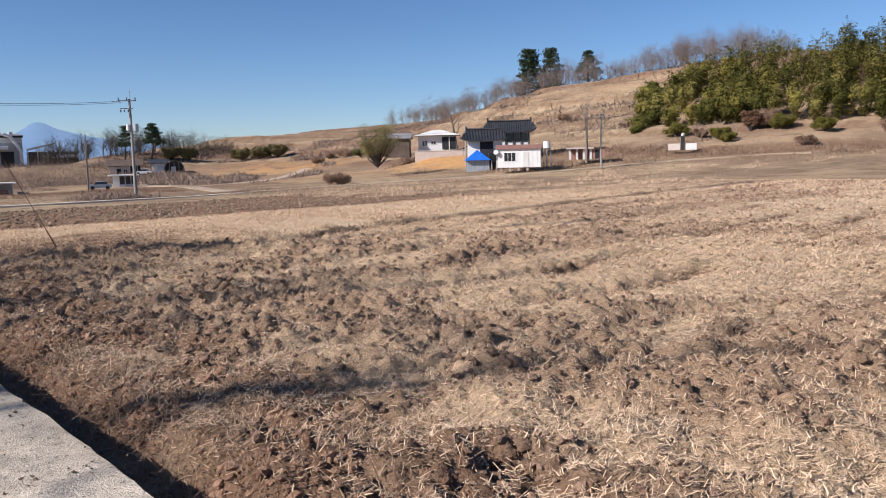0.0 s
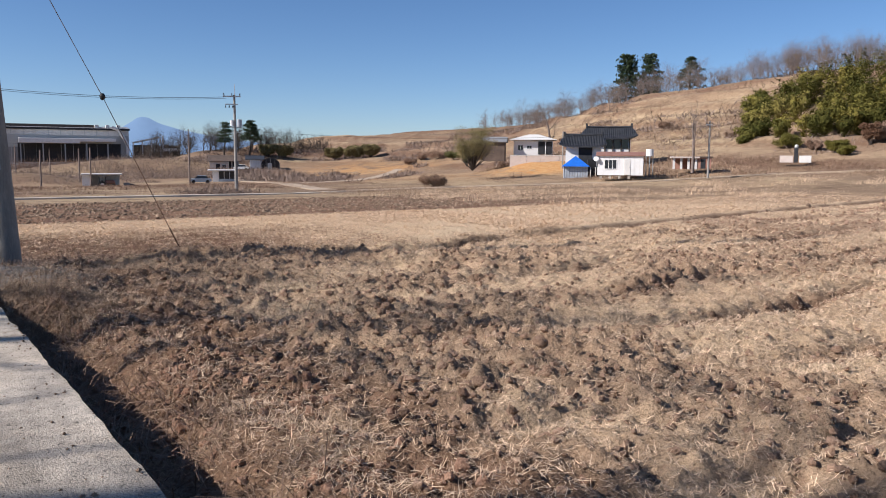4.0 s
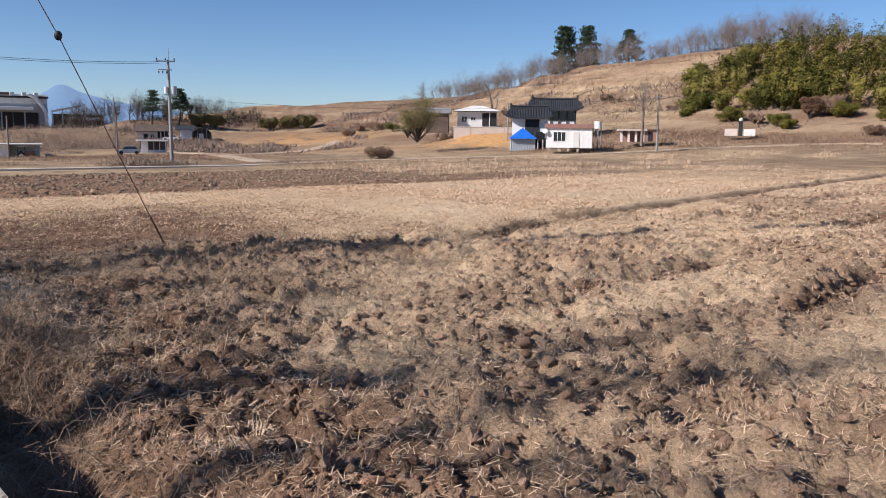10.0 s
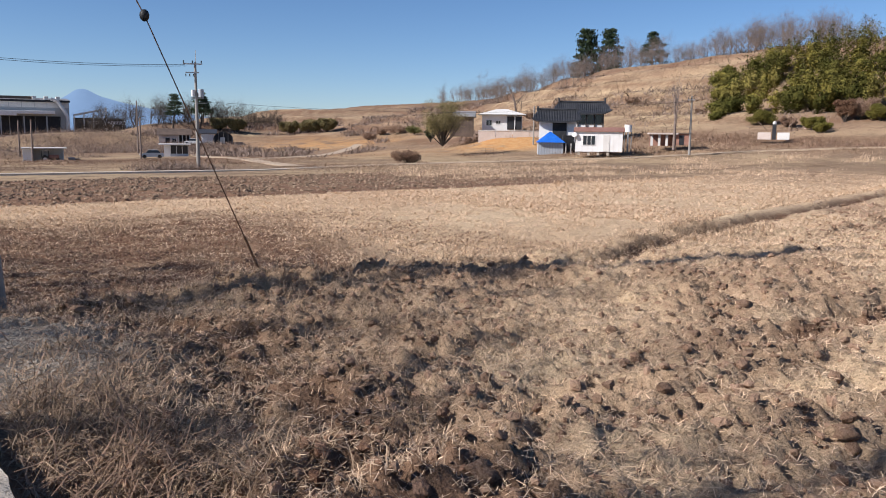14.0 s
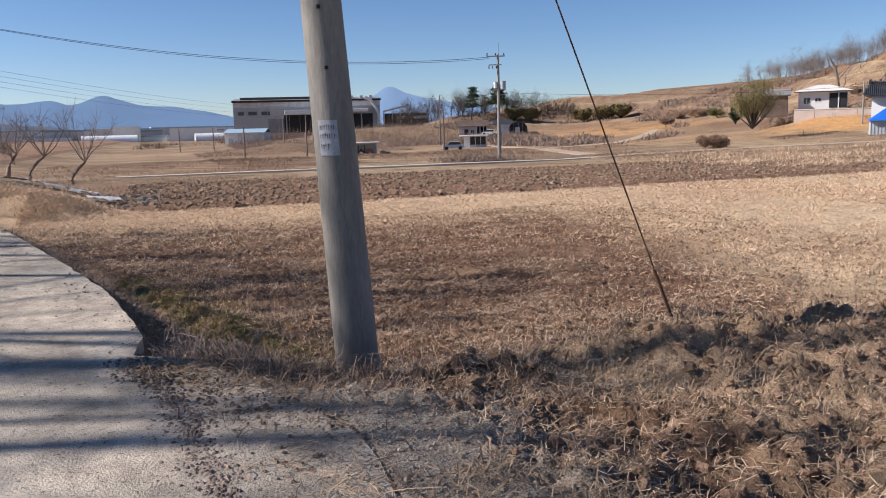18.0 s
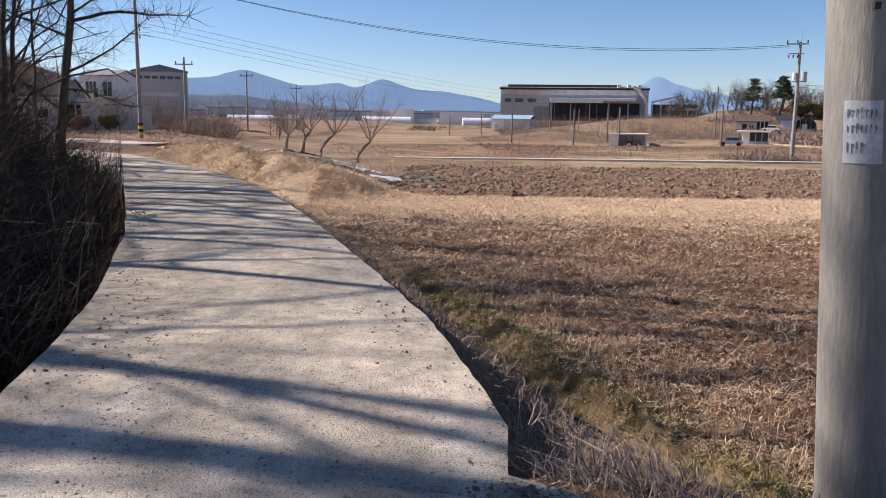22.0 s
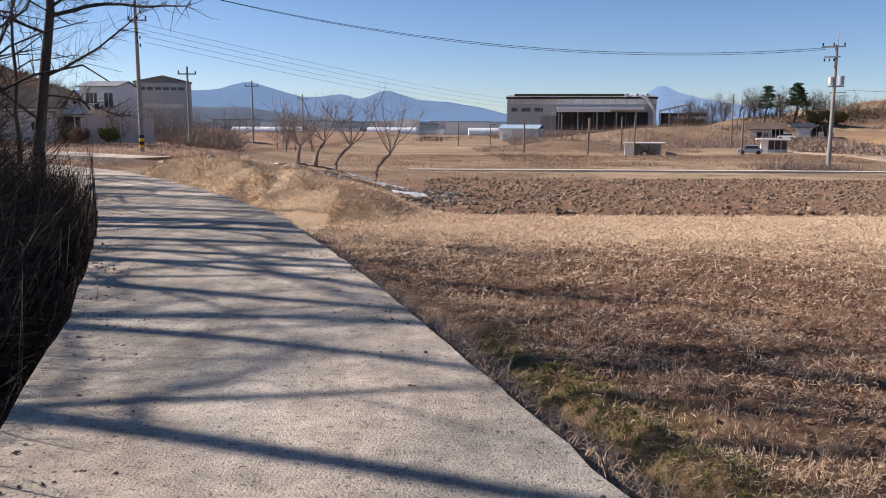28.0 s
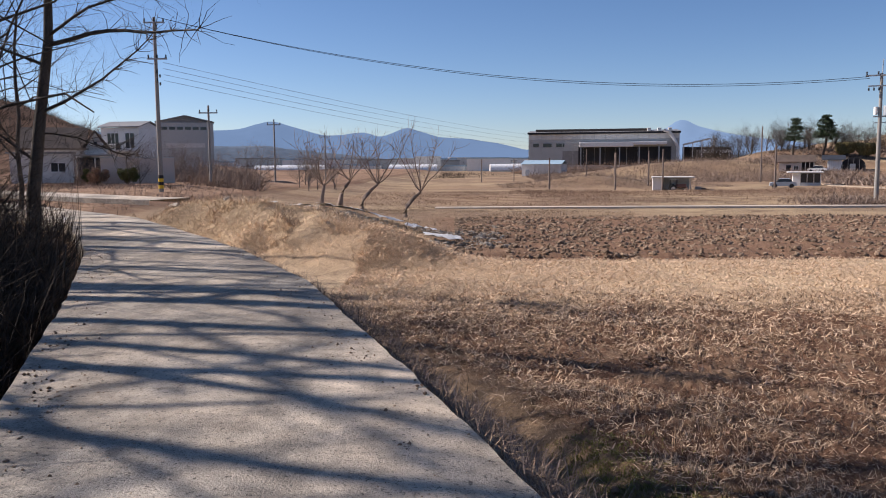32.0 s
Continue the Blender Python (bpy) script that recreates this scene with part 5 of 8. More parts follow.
gable(bm, 0, w, 0, 4.6, 5.9, 0.68, 0.3, 0.12, 'x')
part("roof", bm, ROOF_GR, f, "dark grey low-pitched roof")
window(f, 0.75, 2.25, 4.0, 5.3, 0.0, None, 3)
window(f, 3.0, 4.2, 3.5, 5.3, 0.0, None, 2)
b = boxp("balcony", 0, w, -1.2, 0.0, 3.15, 3.35, OFFWHITE, f)
for k in range(15):
    boxp("baluster", 0.05 + k * 0.31, 0.08 + k * 0.31, -1.16, -1.13, 3.35, 4.1, WIRE, b, "", 0)
boxp("hand_rail", 0, w, -1.18, -1.11, 4.1, 4.16, WIRE, b, "", 0)
boxp("planter", 2.4, 2.8, -1.05, -0.7, 3.35, 4.0, BLACK, b)
boxp("doorway", 2.6, 4.3, 0.72, 0.82, 0.2, 2.6, DARK_IN, f, "dark ground-floor doorway", 0)
for x in (0.1, 2.3, w - 0.3):
    boxp("pillar", x, x + 0.22, -1.1, -0.88, 0, 3.15, OFFWHITE, f, "", 0)
f, w = house_at("garden_wall", "pale grey rendered garden wall beside the road", "wall", (-36.0, 76.4), (-30.0, 78.7), -0.2)
boxp("wall", 0, w, 0, 0.2, 0, 2.35, PINKISH, f)
boxp("coping", -0.05, w + 0.05, -0.05, 0.25, 2.35, 2.45, GREYWALL, f)
f, w = house_at("grey_hall", "large grey metal hall with a row of high windows", "hall", (-45.4, 115.6), (-38.1, 118.1), 0.0)
boxp("wall", 0, w, 0, 14, 0, 7.4, GREYWALL, f)
bm = bmesh.new()
gable(bm, 0, w, 0, 14, 7.4, 0.9, 0.15, 0.15, 'y')
part("roof", bm, ROOF_GR, f)
bm = bmesh.new()
v = [bm.verts.new(q) for q in ((0, 0.05, 7.4), (w, 0.05, 7.4), (w / 2, 0.05, 8.3))]
bm.faces.new(v)
bmesh.ops.solidify(bm, geom=bm.faces[:], thickness=0.1)
part("gable", bm, GREYWALL, f)
for k in range(6):
    boxp("window", 0.7 + k * 1.05, 1.5 + k * 1.05, -0.05, 0.04, 6.4, 6.8, GLASS_D, f, "", 0)
boxp("sign_band", 1.2, w - 1.2, -0.06, -0.01, 3.9, 4.5, OFFWHITE, f, "white sign band", 0)
# ---- poles, wires ----
def shaft(e, h, r0, r1, mat, lean=(0, 0), name="pole", sides=20):
    zs = np.linspace(-0.3, h, 12)
    pts = np.stack([lean[0] * zs, lean[1] * zs, zs], -1)
    v, f4 = tube_np(pts, np.linspace(r0, r1, 12), sides)
    ob = np_part(name, v, f4, mat, e, "", True)
    bm = bmesh.new()
    bmesh.ops.create_circle(bm, cap_ends=True, segments=sides, radius=r1, matrix=Matrix.Translation((lean[0] * h, lean[1] * h, h)))
    part("cap", bm, mat, ob)
    return ob


def insulator(e, x, y, z, mat=None):
    bm = bmesh.new()
    for k in range(4):
        bmesh.ops.create_cone(bm, cap_ends=True, segments=10, radius1=0.075, radius2=0.045, depth=0.05, matrix=Matrix.Translation((x, y, z - k * 0.06)))
    return part("insulator", bm, mat or BLACK, e)


# nearest pole, leaning, with stencilled plate and guy wire
e = thing("concrete_utility_pole", "leaning round concrete utility pole with a grey stencilled number plate", "utility pole", -0.04, 0.02, -0.08)
LEAN = (-0.050, 0.045)
near = shaft(e, 11.0, 0.158, 0.090, POLE_NEAR, LEAN, "pole", 40)


def plate(e, z0, z1, a0, a1, mat, proud, name, label=""):
    """A patch on the leaning shaft between two heights and two angles."""
    zz, aa = np.meshgrid(np.linspace(z0, z1, 8), np.linspace(a0, a1, 8), indexing="ij")
    r = 0.158 + (0.090 - 0.158) * (zz + 0.3) / 11.3 + proud
    V = np.stack([LEAN[0] * zz + r * np.cos(aa), LEAN[1] * zz + r * np.sin(aa), zz], -1).reshape(-1, 3)
    i, j = np.meshgrid(np.arange(7), np.arange(7), indexing="ij")
    q = (i * 8 + j).ravel()
    return np_part(name, V, np.stack([q, q + 1, q + 9, q + 8], -1), mat, e, label, True)


A0 = math.radians(214)
pl = plate(e, 1.56, 1.80, A0, A0 + 0.95, PAPER, 0.003, "number_plate", "pale grey stencilled plate with worn characters")
g = np.random.default_rng(77)
for row, (z0, hh) in enumerate(((1.735, 0.038), (1.675, 0.038), (1.60, 0.045))):
    for k in range(7 if row < 2 else 4):
        a = A0 + 0.10 + k * 0.11
        w = g.uniform(0.03, 0.07)
        plate(pl, z0, z0 + hh * g.uniform(0.6, 1.0), a, a + w * 0.45, WIRE_T, 0.0045, "stroke")
        plate(pl, z0 + hh * g.uniform(0.1, 0.7), z0 + hh * g.uniform(0.75, 1.0), a, a + w, WIRE_T, 0.0050, "stroke")
for zz, aa in ((2.15, 255), (2.55, 250), (3.4, 250)):
    a = math.radians(aa)
    r = 0.148
    c, s = LEAN[0] * zz + r * math.cos(a), LEAN[1] * zz + r * math.sin(a)
    boxp("step_hole", c - 0.012, c + 0.012, s - 0.012, s + 0.012, zz - 0.012, zz + 0.012, BLACK, near, "", 0)
boxp("crossarm", -1.4, 0.5, 0.35, 0.45, 10.2, 10.32, STEEL, e)
for k in range(3):
    insulator(e, -1.3 + k * 0.8, 0.4, 10.6)
e = thing("guy_wire", "steel guy wire with a ball insulator, anchored in the field bank", "guy wire", 2.39, -0.30, 0.15)
top = np.array([-0.30 - 2.39, 0.05 + 0.30, 5.75])
ins = np.array([1.19 - 2.39, -0.62 + 0.30, 2.41])
pts = np.array([ins * -0.04, ins * 0.1, ins * 0.5, ins, ins * 0.45 + top * 0.55, top])
np_part("wire", *tube_np(pts, np.full(len(pts), 0.0055), 6), RUST, e)
bm = bmesh.new()
bmesh.ops.create_uvsphere(bm, u_segments=12, v_segments=8, radius=0.042, matrix=Matrix.Translation(ins) @ Matrix.Diagonal((1, 1, 1.25, 1)))
part("ball_insulator", bm, BLACK, e, "dark ball insulator", True)
np_part("anchor_rod", *tube_np(np.array([ins * -0.1, ins * 0.16]), [0.013, 0.013], 8), RUST, e, "rusty anchor rod")


def line_pole(name, label, x, y, z, h, r0=0.19, r1=0.11, arms=(), turn=0.0, lean=(0, 0), mat=None):
    e = thing(name, label, "utility pole", x, y, z, turn)
    shaft(e, h, r0, r1, mat or POLE_CON, lean, "pole", 14)
    for zz, x0, x1 in arms:
        a = boxp("crossarm", x0, x1, -0.14, -0.04, zz - 0.06, zz + 0.06, STEEL, e)
        n = 3
        for k in range(n):
            xx = x0 + 0.08 + (x1 - x0 - 0.16) * k / (n - 1)
            insulator(a, xx, -0.09, zz + 0.28)
    return e


p2 = line_pole("transformer_pole", "tall concrete pole with crossarms and a pole-mounted transformer", 29.5, 66.8, -1.9, 10.1, 0.19, 0.11, ((9.95, -1.15, 0.6),), math.radians(-23), (-0.004, 0))
np_part("lightning_rod", *tube_np(np.array([(0, 0, 10.0), (0.02, 0, 11.2)]), [0.045, 0.03], 6), STEEL, p2)
boxp("lower_arm", -0.95, 0.3, -0.14, -0.06, 9.1, 9.2, STEEL, p2)
for k in range(3):
    insulator(p2, -0.9 + k * 0.35, -0.2, 9.0)
bm = bmesh.new()
bmesh.ops.create_cone(bm, cap_ends=True, segments=16, radius1=0.26, radius2=0.26, depth=0.75, matrix=Matrix.Translation((0.42, -0.05, 7.25)))
part("transformer", bm, GREYSHEET, p2, "grey cylindrical transformer")
bm = bmesh.new()
bmesh.ops.create_cone(bm, cap_ends=True, segments=12, radius1=0.17, radius2=0.17, depth=0.6, matrix=Matrix.Translation((-0.32, -0.05, 7.25)))
part("switch_box", bm, WHITE, p2)
boxp("bracket", -0.5, 0.7, -0.06, 0.02, 6.75, 6.85, STEEL, p2)
boxp("bracket", -0.4, 0.9, -0.06, 0.02, 6.3, 6.36, STEEL, p2)

p3 = line_pole("roadside_pole", "slim concrete power pole with black and yellow warning bands", -26.3, 65.1, -0.75, 13.4, 0.19, 0.11, ((10.3, -0.6, 0.9), (13.0, -0.8, 0.8)))
for k in range(4):
    zz = 0.45 + k * 0.26
    v, q = tube_np(np.array([(0, 0, zz), (0, 0, zz + 0.26)]), [0.20, 0.20], 14)
    np_part("warning_band", v, q, (YELLOW, BLACK)[k % 2], p3)
for k in range(4):
    insulator(p3, 0.1 + 0.25 * (k % 2), -0.2, 9.4 - k * 0.3)
for nm, x, y, z, h in (("far_pole", -27.0, 80.0, 0.2, 6.9), ("far_pole", -27.7, 110.5, -0.6, 8.0), ("far_pole", -24.3, 131.0, -0.8, 7.2)):
    line_pole(nm, "thin power pole with a crossarm beyond the houses", x, y, z, h, 0.13, 0.09, ((h - 0.7, -0.9, 0.9),))
line_pole("house_pole", "bare grey utility pole by the farm road", 84.1, 49.2, 0.0, 6.8, 0.15, 0.1, ((6.3, -0.5, 0.3),), math.radians(-50), (0, 0.03))
line_pole("white_post", "tall pale pole before the compound wall", 92.2, 83.5, -0.4, 7.0, 0.14, 0.1)
for x, y, top in ((54.6, 158.0, 8.0), (40.7, 115.6, 3.8), (29.1, 131.0, 3.45), (30.1, 144.7, 3.4), (20.7, 126.1, 2.9), (11.4, 132.5, 2.2), (22.7, 166.3, 4.1)):
    z = float(land(x, y))
    line_pole("wooden_post", "tall weathered pale post standing in the scrub", x, y, z, top - z, 0.15, 0.11, (), 0, (0.004, 0), BARK_G)
for x, y, h in ((2.0, 180, 5), (9.5, 186, 5), (33, 190, 5)):
    line_pole("field_post", "thin pale post standing in the far field", x, y, float(land(x, y)), h, 0.13, 0.1, (), 0, (0, 0), BARK_G)


def cable(name, label, a, b, sag, r=0.014, n=40):
    a, b = np.array(a, float), np.array(b, float)
    t = np.linspace(0, 1, n)
    p = a + (b - a) * t[:, None]
    p[:, 2] -= sag * 4 * t * (1 - t)
    tagged(np_part(name, *tube_np(p, np.full(n, r), 5), WIRE_T if name == "overhead_line" else WIRE), label, "cable")


P2T = (28.6, 67.1, 7.98)
cable("power_cable", "black twin power cable between two poles", (-25.9, 64.9, 12.6), P2T, 2.25, 0.02)
cable("power_cable", "black twin power cable between two poles", (-25.7, 64.9, 12.55), (28.7, 67.1, 7.85), 2.3, 0.018)
for k in range(4):
    cable("overhead_line", "thin overhead line towards the factory", (-25.8, 65.3, 9.3 - 0.45 * k), (62, 330, 12.0 - k * 0.9), 3.0 + 0.2 * k, 0.014)
for k in range(3):
    cable("overhead_line", "thin overhead line back along the lane", (-26.2 + 0.3 * k, 65.0, 10.4), (-22 + k * 0.6, 25, 15.5), 0.5, 0.012)
cable("power_cable", "thin line from the transformer pole to the farmstead", (30.1, 66.5, 4.6), (84.1, 49.2, 6.2), 1.2, 0.012)
# ---- trees ----
def grow(seed, h, r, levels, spread=0.6, kids=4, up=0.35, first=0.3, sides=(7, 5, 4, 3), twist=0.25, ratio=0.62, thick=1.0):
    """Trunk and limbs of a bare tree: lists of tubes."""
    g = np.random.default_rng(seed)
    trunk, limbs = [], []

    def branch(p, d, length, rad, lv):
        n = 7 if lv == 0 else (5 if lv == 1 else 4)
        pts = [np.array(p, float)]
        d = np.array(d, float)
        dirs = [d]
        for k in range(n - 1):
            d = d + g.normal(0, twist * (0.35 if lv == 0 else 0.8), 3) + np.array([0, 0, up * 0.22 * (lv > 0)])
            d /= np.linalg.norm(d)
            dirs.append(d)
            pts.append(pts[-1] + d * length / (n - 1))
        end = 0.42 if lv == 0 else 0.3
        rr = np.linspace(rad, rad * end, n)
        (trunk if lv == 0 else limbs).append(tube_np(np.array(pts), rr, sides[min(lv, len(sides) - 1)]))
        if lv >= levels:
            return
        m = kids + (lv == 0) * 2
        for k in range(m):
            s = first + (1 - first) * (k + g.uniform(0.1, 0.9)) / m if lv == 0 else g.uniform(0.25, 1.0)
            q = s * (n - 1)
            i = min(int(q), n - 2)
            at = pts[i] + (pts[i + 1] - pts[i]) * (q - i)
            a = g.uniform(0, 2 * np.pi)
            base = dirs[i]
            o = np.cross(base, [math.cos(a), math.sin(a), 0.3])
            o /= np.linalg.norm(o) + 1e-9
            nd = base * (1 - spread) + o * spread + np.array([0, 0, up])
            nd /= np.linalg.norm(nd)
            rk = np.interp(q, range(n), rr) * g.uniform(0.40, 0.56) * thick
            branch(at, nd, length * ratio * g.uniform(0.7, 1.1) * (1.0 - 0.35 * s if lv == 0 else 1), rk, lv + 1)

    branch((0, 0, -0.25), (g.normal(0, 0.05), g.normal(0, 0.05), 1), h * 0.72, r, 0)
    return trunk, limbs


def bare_tree(name, label, x, y, seed, h, r, levels=3, mat=None, z=None, rz=0.0, **kw):
    mat = mat or BARK
    e = thing(name, label, "tree", x, y, float(land(x, y)) if z is None else z, rz)
    trunk, limbs = grow(seed, h, r, levels, **kw)
    np_part("trunk", *join_np(trunk), mat, e, "", True)
    np_part("crown", *join_np(limbs), mat, e, "", True)
    return e


# trees on the bank beside the lane, which shade lane and field
BANK = [bare_tree("bank_tree", "leafless dark-barked tree on the bramble bank beside the lane", x, y, 40 + k, h, r, 4, BARK, None, k * 1.3, spread=0.6, kids=4 + k % 2, first=0.25, up=0.2, twist=0.34, ratio=0.62)
        for k, (x, y, h, r) in enumerate(((-9.4, 9.6, 10.5, 0.11), (-8.4, 5.2, 11.0, 0.10), (-8.9, 0.6, 10.2, 0.11), (-8.0, -4.6, 10.8, 0.115), (-14.6, 18.5, 12.5, 0.14), (-16.4, 14.0, 13.0, 0.15)))]
for k, (x, y, s) in enumerate(((-9.6, -8.2, 0.95), (-8.2, -11.8, 1.0), (-9.4, -15.2, 0.95), (-8.4, -19.0, 1.05), (-11.4, 12.6, 0.9), (-10.6, 3.0, 1.0), (-10.8, -1.8, 1.05), (-12.6, 7.2, 1.1), (-18.2, 24.5, 0.95), (-17.5, 20.0, 1.0), (-19.0, 10.0, 1.1), (-14.5, 3.0, 1.1), (-17.0, 28.0, 0.8), (-21, 17, 1.05), (-10.3, -22.5, 1.0), (-11.5, -5.8, 1.1), (-10.4, 7.4, 0.9), (-11.0, 10.6, 1.0), (-12.4, 14.4, 0.95), (-9.2, 3.6, 0.9), (-15.8, 21.5, 0.95), (-13.2, 11.2, 1.1), (-12.6, 16.6, 0.9), (-9.8, -1.0, 0.9), (-10.8, 8.6, 1.1), (-11.8, 9.6, 1.05), (-11.6, 12.0, 1.1), (-13.0, 13.0, 1.1), (-10.6, 13.8, 0.75), (-11.6, 15.8, 0.75), (-13.0, 18.4, 0.8), (-9.9, 11.6, 0.7), (-13.9, 20.4, 0.75), (-12.2, 17.2, 0.65), (-11.8, 2.2, 1.0))):
    copy_thing(BANK[(k * 5 + 1) % 6], Matrix.Translation((x, y, float(land(x, y)))) @ Matrix.Rotation(k * 2.4, 4, 'Z') @ Matrix.Scale(s, 4))
for k, (x, y, h) in enumerate(((-9.5, 2.1, 12.0), (-9.5, -3.1, 12.4))):
    bare_tree("bank_tree", "tall leafless tree on the bank that shades the field", x, y, 60 + k, h, 0.17, 3, BARK, None, k * 1.7, spread=0.45, kids=4, first=0.5, up=0.4, twist=0.2, ratio=0.5)
# long low bough that hangs over the lane at the bend
e = thing("overhanging_tree", "dark tree whose long bare boughs hang over the lane", "tree", -13.2, 21.6, float(land(-13.2, 21.6)), 0)
pts = [(0, 0, -0.2), (0.05, 0, 1.5), (0.25, 0.1, 3.2), (0.5, 0.2, 5.0), (0.55, 0.3, 7.0), (0.6, 0.3, 9.0)]
np_part("trunk", *tube_np(np.array(pts), [0.18, 0.15, 0.13, 0.105, 0.075, 0.04], 10), BARK, e, "", True)
g = np.random.default_rng(5)
g2 = np.random.default_rng(6)
limbs = []
for (b, d, ln, rr) in (((0.5, 0.2, 4.9), (0.97, 0.05, 0.22), 5.4, 0.075), ((0.2, 0.1, 3.3), (0.93, -0.1, 0.42), 3.4, 0.06), ((0.3, 0.1, 2.9), (0.95, 0.15, 0.0), 1.9, 0.035), ((0.5, 0.2, 4.4), (-0.8, -0.4, 0.4), 3.2, 0.06), ((0.1, 0, 2.3), (-0.7, -0.2, 0.55), 3.0, 0.05), ((0.55, 0.3, 6), (0.5, -0.6, 0.6), 3.2, 0.05), ((0.5, 0.2, 5.1), (0.85, -0.4, 0.35), 4.6, 0.05)):
    p, d, path = np.array(b, float), np.array(d, float), [np.array(b, float)]
    for k in range(10):
        d = d + g.normal(0, 0.10, 3) + np.array([0, 0, -0.012])
        d /= np.linalg.norm(d)
        p = p + d * ln / 10
        path.append(p)
        for t in range(5):
            h = g if t < 2 else g2
            q, dd, tw = p.copy(), d + h.normal(0, 0.7, 3), [p.copy()]
            for _ in range(4):
                dd = dd / np.linalg.norm(dd) + h.normal(0, 0.25, 3) + np.array([0, 0, 0.08])
                dd /= np.linalg.norm(dd)
                q = q + dd * h.uniform(0.1, 0.24)
                tw.append(q)
            limbs.append(tube_np(np.array(tw), np.linspace(0.010, 0.003, 5), 3))
    limbs.append(tube_np(np.array(path), np.linspace(rr * 0.75, 0.01, 11), 6))
np_part("crown", *join_np(limbs), BARK, e, "", True)

# fruit trees on the heap
def fruit_tree(x, y, z, seed, lean, h):
    """A pruned fruit tree: a short leaning trunk that forks low into long rising limbs with fine twigs."""
    g = np.random.default_rng(seed)
    e = thing("fruit_tree", "leafless pruned fruit tree with a leaning pale trunk", "tree", x, y, z, 0, "fruit trees on the heap")
    fork = np.array([lean, g.normal(0, 0.1), 0.75])
    np_part("trunk", *tube_np(np.array([(0, 0, -0.3), (0.15 * lean, 0, 0.15), (0.6 * lean, 0, 0.5), fork]), [0.13, 0.095, 0.075, 0.06], 9), BRUSH, e, "", True)
    tubes = []
    for k in range(7):
        a = k * 0.9 + g.uniform(-0.3, 0.3)
        d = np.array([math.cos(a) * 0.75, math.sin(a) * 0.75, g.uniform(0.45, 0.95)])
        d /= np.linalg.norm(d)
        p, path = fork.copy(), [fork.copy()]
        L = h * g.uniform(0.75, 1.05)
        for i in range(8):
            d = d + g.normal(0, 0.10, 3) + np.array([0, 0, 0.07])
            d /= np.linalg.norm(d)
            p = p + d * L / 8
            path.append(p)
            for t in range(3 if i > 1 else 1):
                q, dd, tw = p.copy(), d * 0.5 + g.normal(0, 0.6, 3) + np.array([0, 0, 0.35]), [p.copy()]
                for _ in range(4):
                    dd = dd / np.linalg.norm(dd) + g.normal(0, 0.15, 3) + np.array([0, 0, 0.1])
                    dd /= np.linalg.norm(dd)
                    q = q + dd * g.uniform(0.10, 0.24)
                    tw.append(q)
                tubes.append(tube_np(np.array(tw), np.linspace(0.007, 0.003, 5), 3))
        tubes.append(tube_np(np.array(path), np.linspace(0.028, 0.007, 9), 6))
    np_part("crown", *join_np(tubes), BRUSH, e, "", True)


for k, (x, y, z, lean, h) in enumerate(((-8.9, 35.8, -0.1, 0.1, 2.3), (-8.5, 38.2, 0.05, 0.45, 2.5), (-7.5, 37.6, -0.1, 0.7, 2.6), (-5.6, 36.9, -0.4, 0.7, 2.7))):
    fruit_tree(x, y, z, 80 + k, lean, h)
bare_tree("sapling", "thin leafless sapling at the foot of the heap", -5.2, 30.3, 99, 1.7, 0.02, 2, BARK, None, 0, spread=0.4, kids=4)

# trees round the farmstead and on the hill
bare_tree("yard_tree", "leafless pollarded tree beside the utility pole", 82.3, 50.2, 120, 8.6, 0.22, 3, BARK_G, 0.6, 0.4, spread=0.45, kids=4, first=0.45, up=0.6, ratio=0.7)
bare_tree("hillside_tree", "spreading leafless tree behind the white house", 113, 108, 122, 13, 0.30, 4, BARK_G, None, 0, spread=0.62, kids=4, first=0.22, up=0.35)
protos = []
for k in range(5):
    protos.append(bare_tree("orchard_tree", "leafless pale tree along the hill crest", 150 + 9 * k, 158 - 6 * k, 130 + k, 8.5, 0.12, 3, BARK_G, None, 0, spread=0.66, kids=6, first=0.14, up=0.26, sides=(5, 3, 3, 3), twist=0.3, ratio=0.74, thick=1.45))
    tagged(protos[-1], group="trees on the hill crest")
g = np.random.default_rng(11)


def crest(az, lo=90, hi=330):
    """The place at that bearing where the land stands highest against the sky."""
    r = np.linspace(lo, hi, 160)
    x, y = np.sin(az) * r, np.cos(az) * r
    i = int(np.argmax((height(x, y) - 1.6) / r))
    return float(x[i]), float(y[i])


for k in range(70):
    az = math.radians(42 + 14 * k / 70 + g.uniform(-0.5, 0.5))
    x, y = crest(az)
    o = g.uniform(0, 14)
    x, y = x + math.sin(az) * o, y + math.cos(az) * o
    s = g.uniform(0.6, 1.1) * (0.75 if az < math.radians(52) else 0.95)
    c = copy_thing(protos[k % 5], Matrix.Translation((x, y, float(height(x, y)) - 0.2)) @ Matrix.Rotation(g.uniform(0, 6.28), 4, 'Z') @ Matrix.Scale(s, 4))
dark = bare_tree("treeline_tree", "dark leafless tree in the line behind the sheds", 70, 226, 140, 8.5, 0.14, 3, BARK, None, 0, spread=0.66, kids=6, first=0.12, up=0.26, sides=(5, 3, 3, 3), twist=0.3, ratio=0.74, thick=1.5)
tagged(dark, group="line of trees behind the sheds")
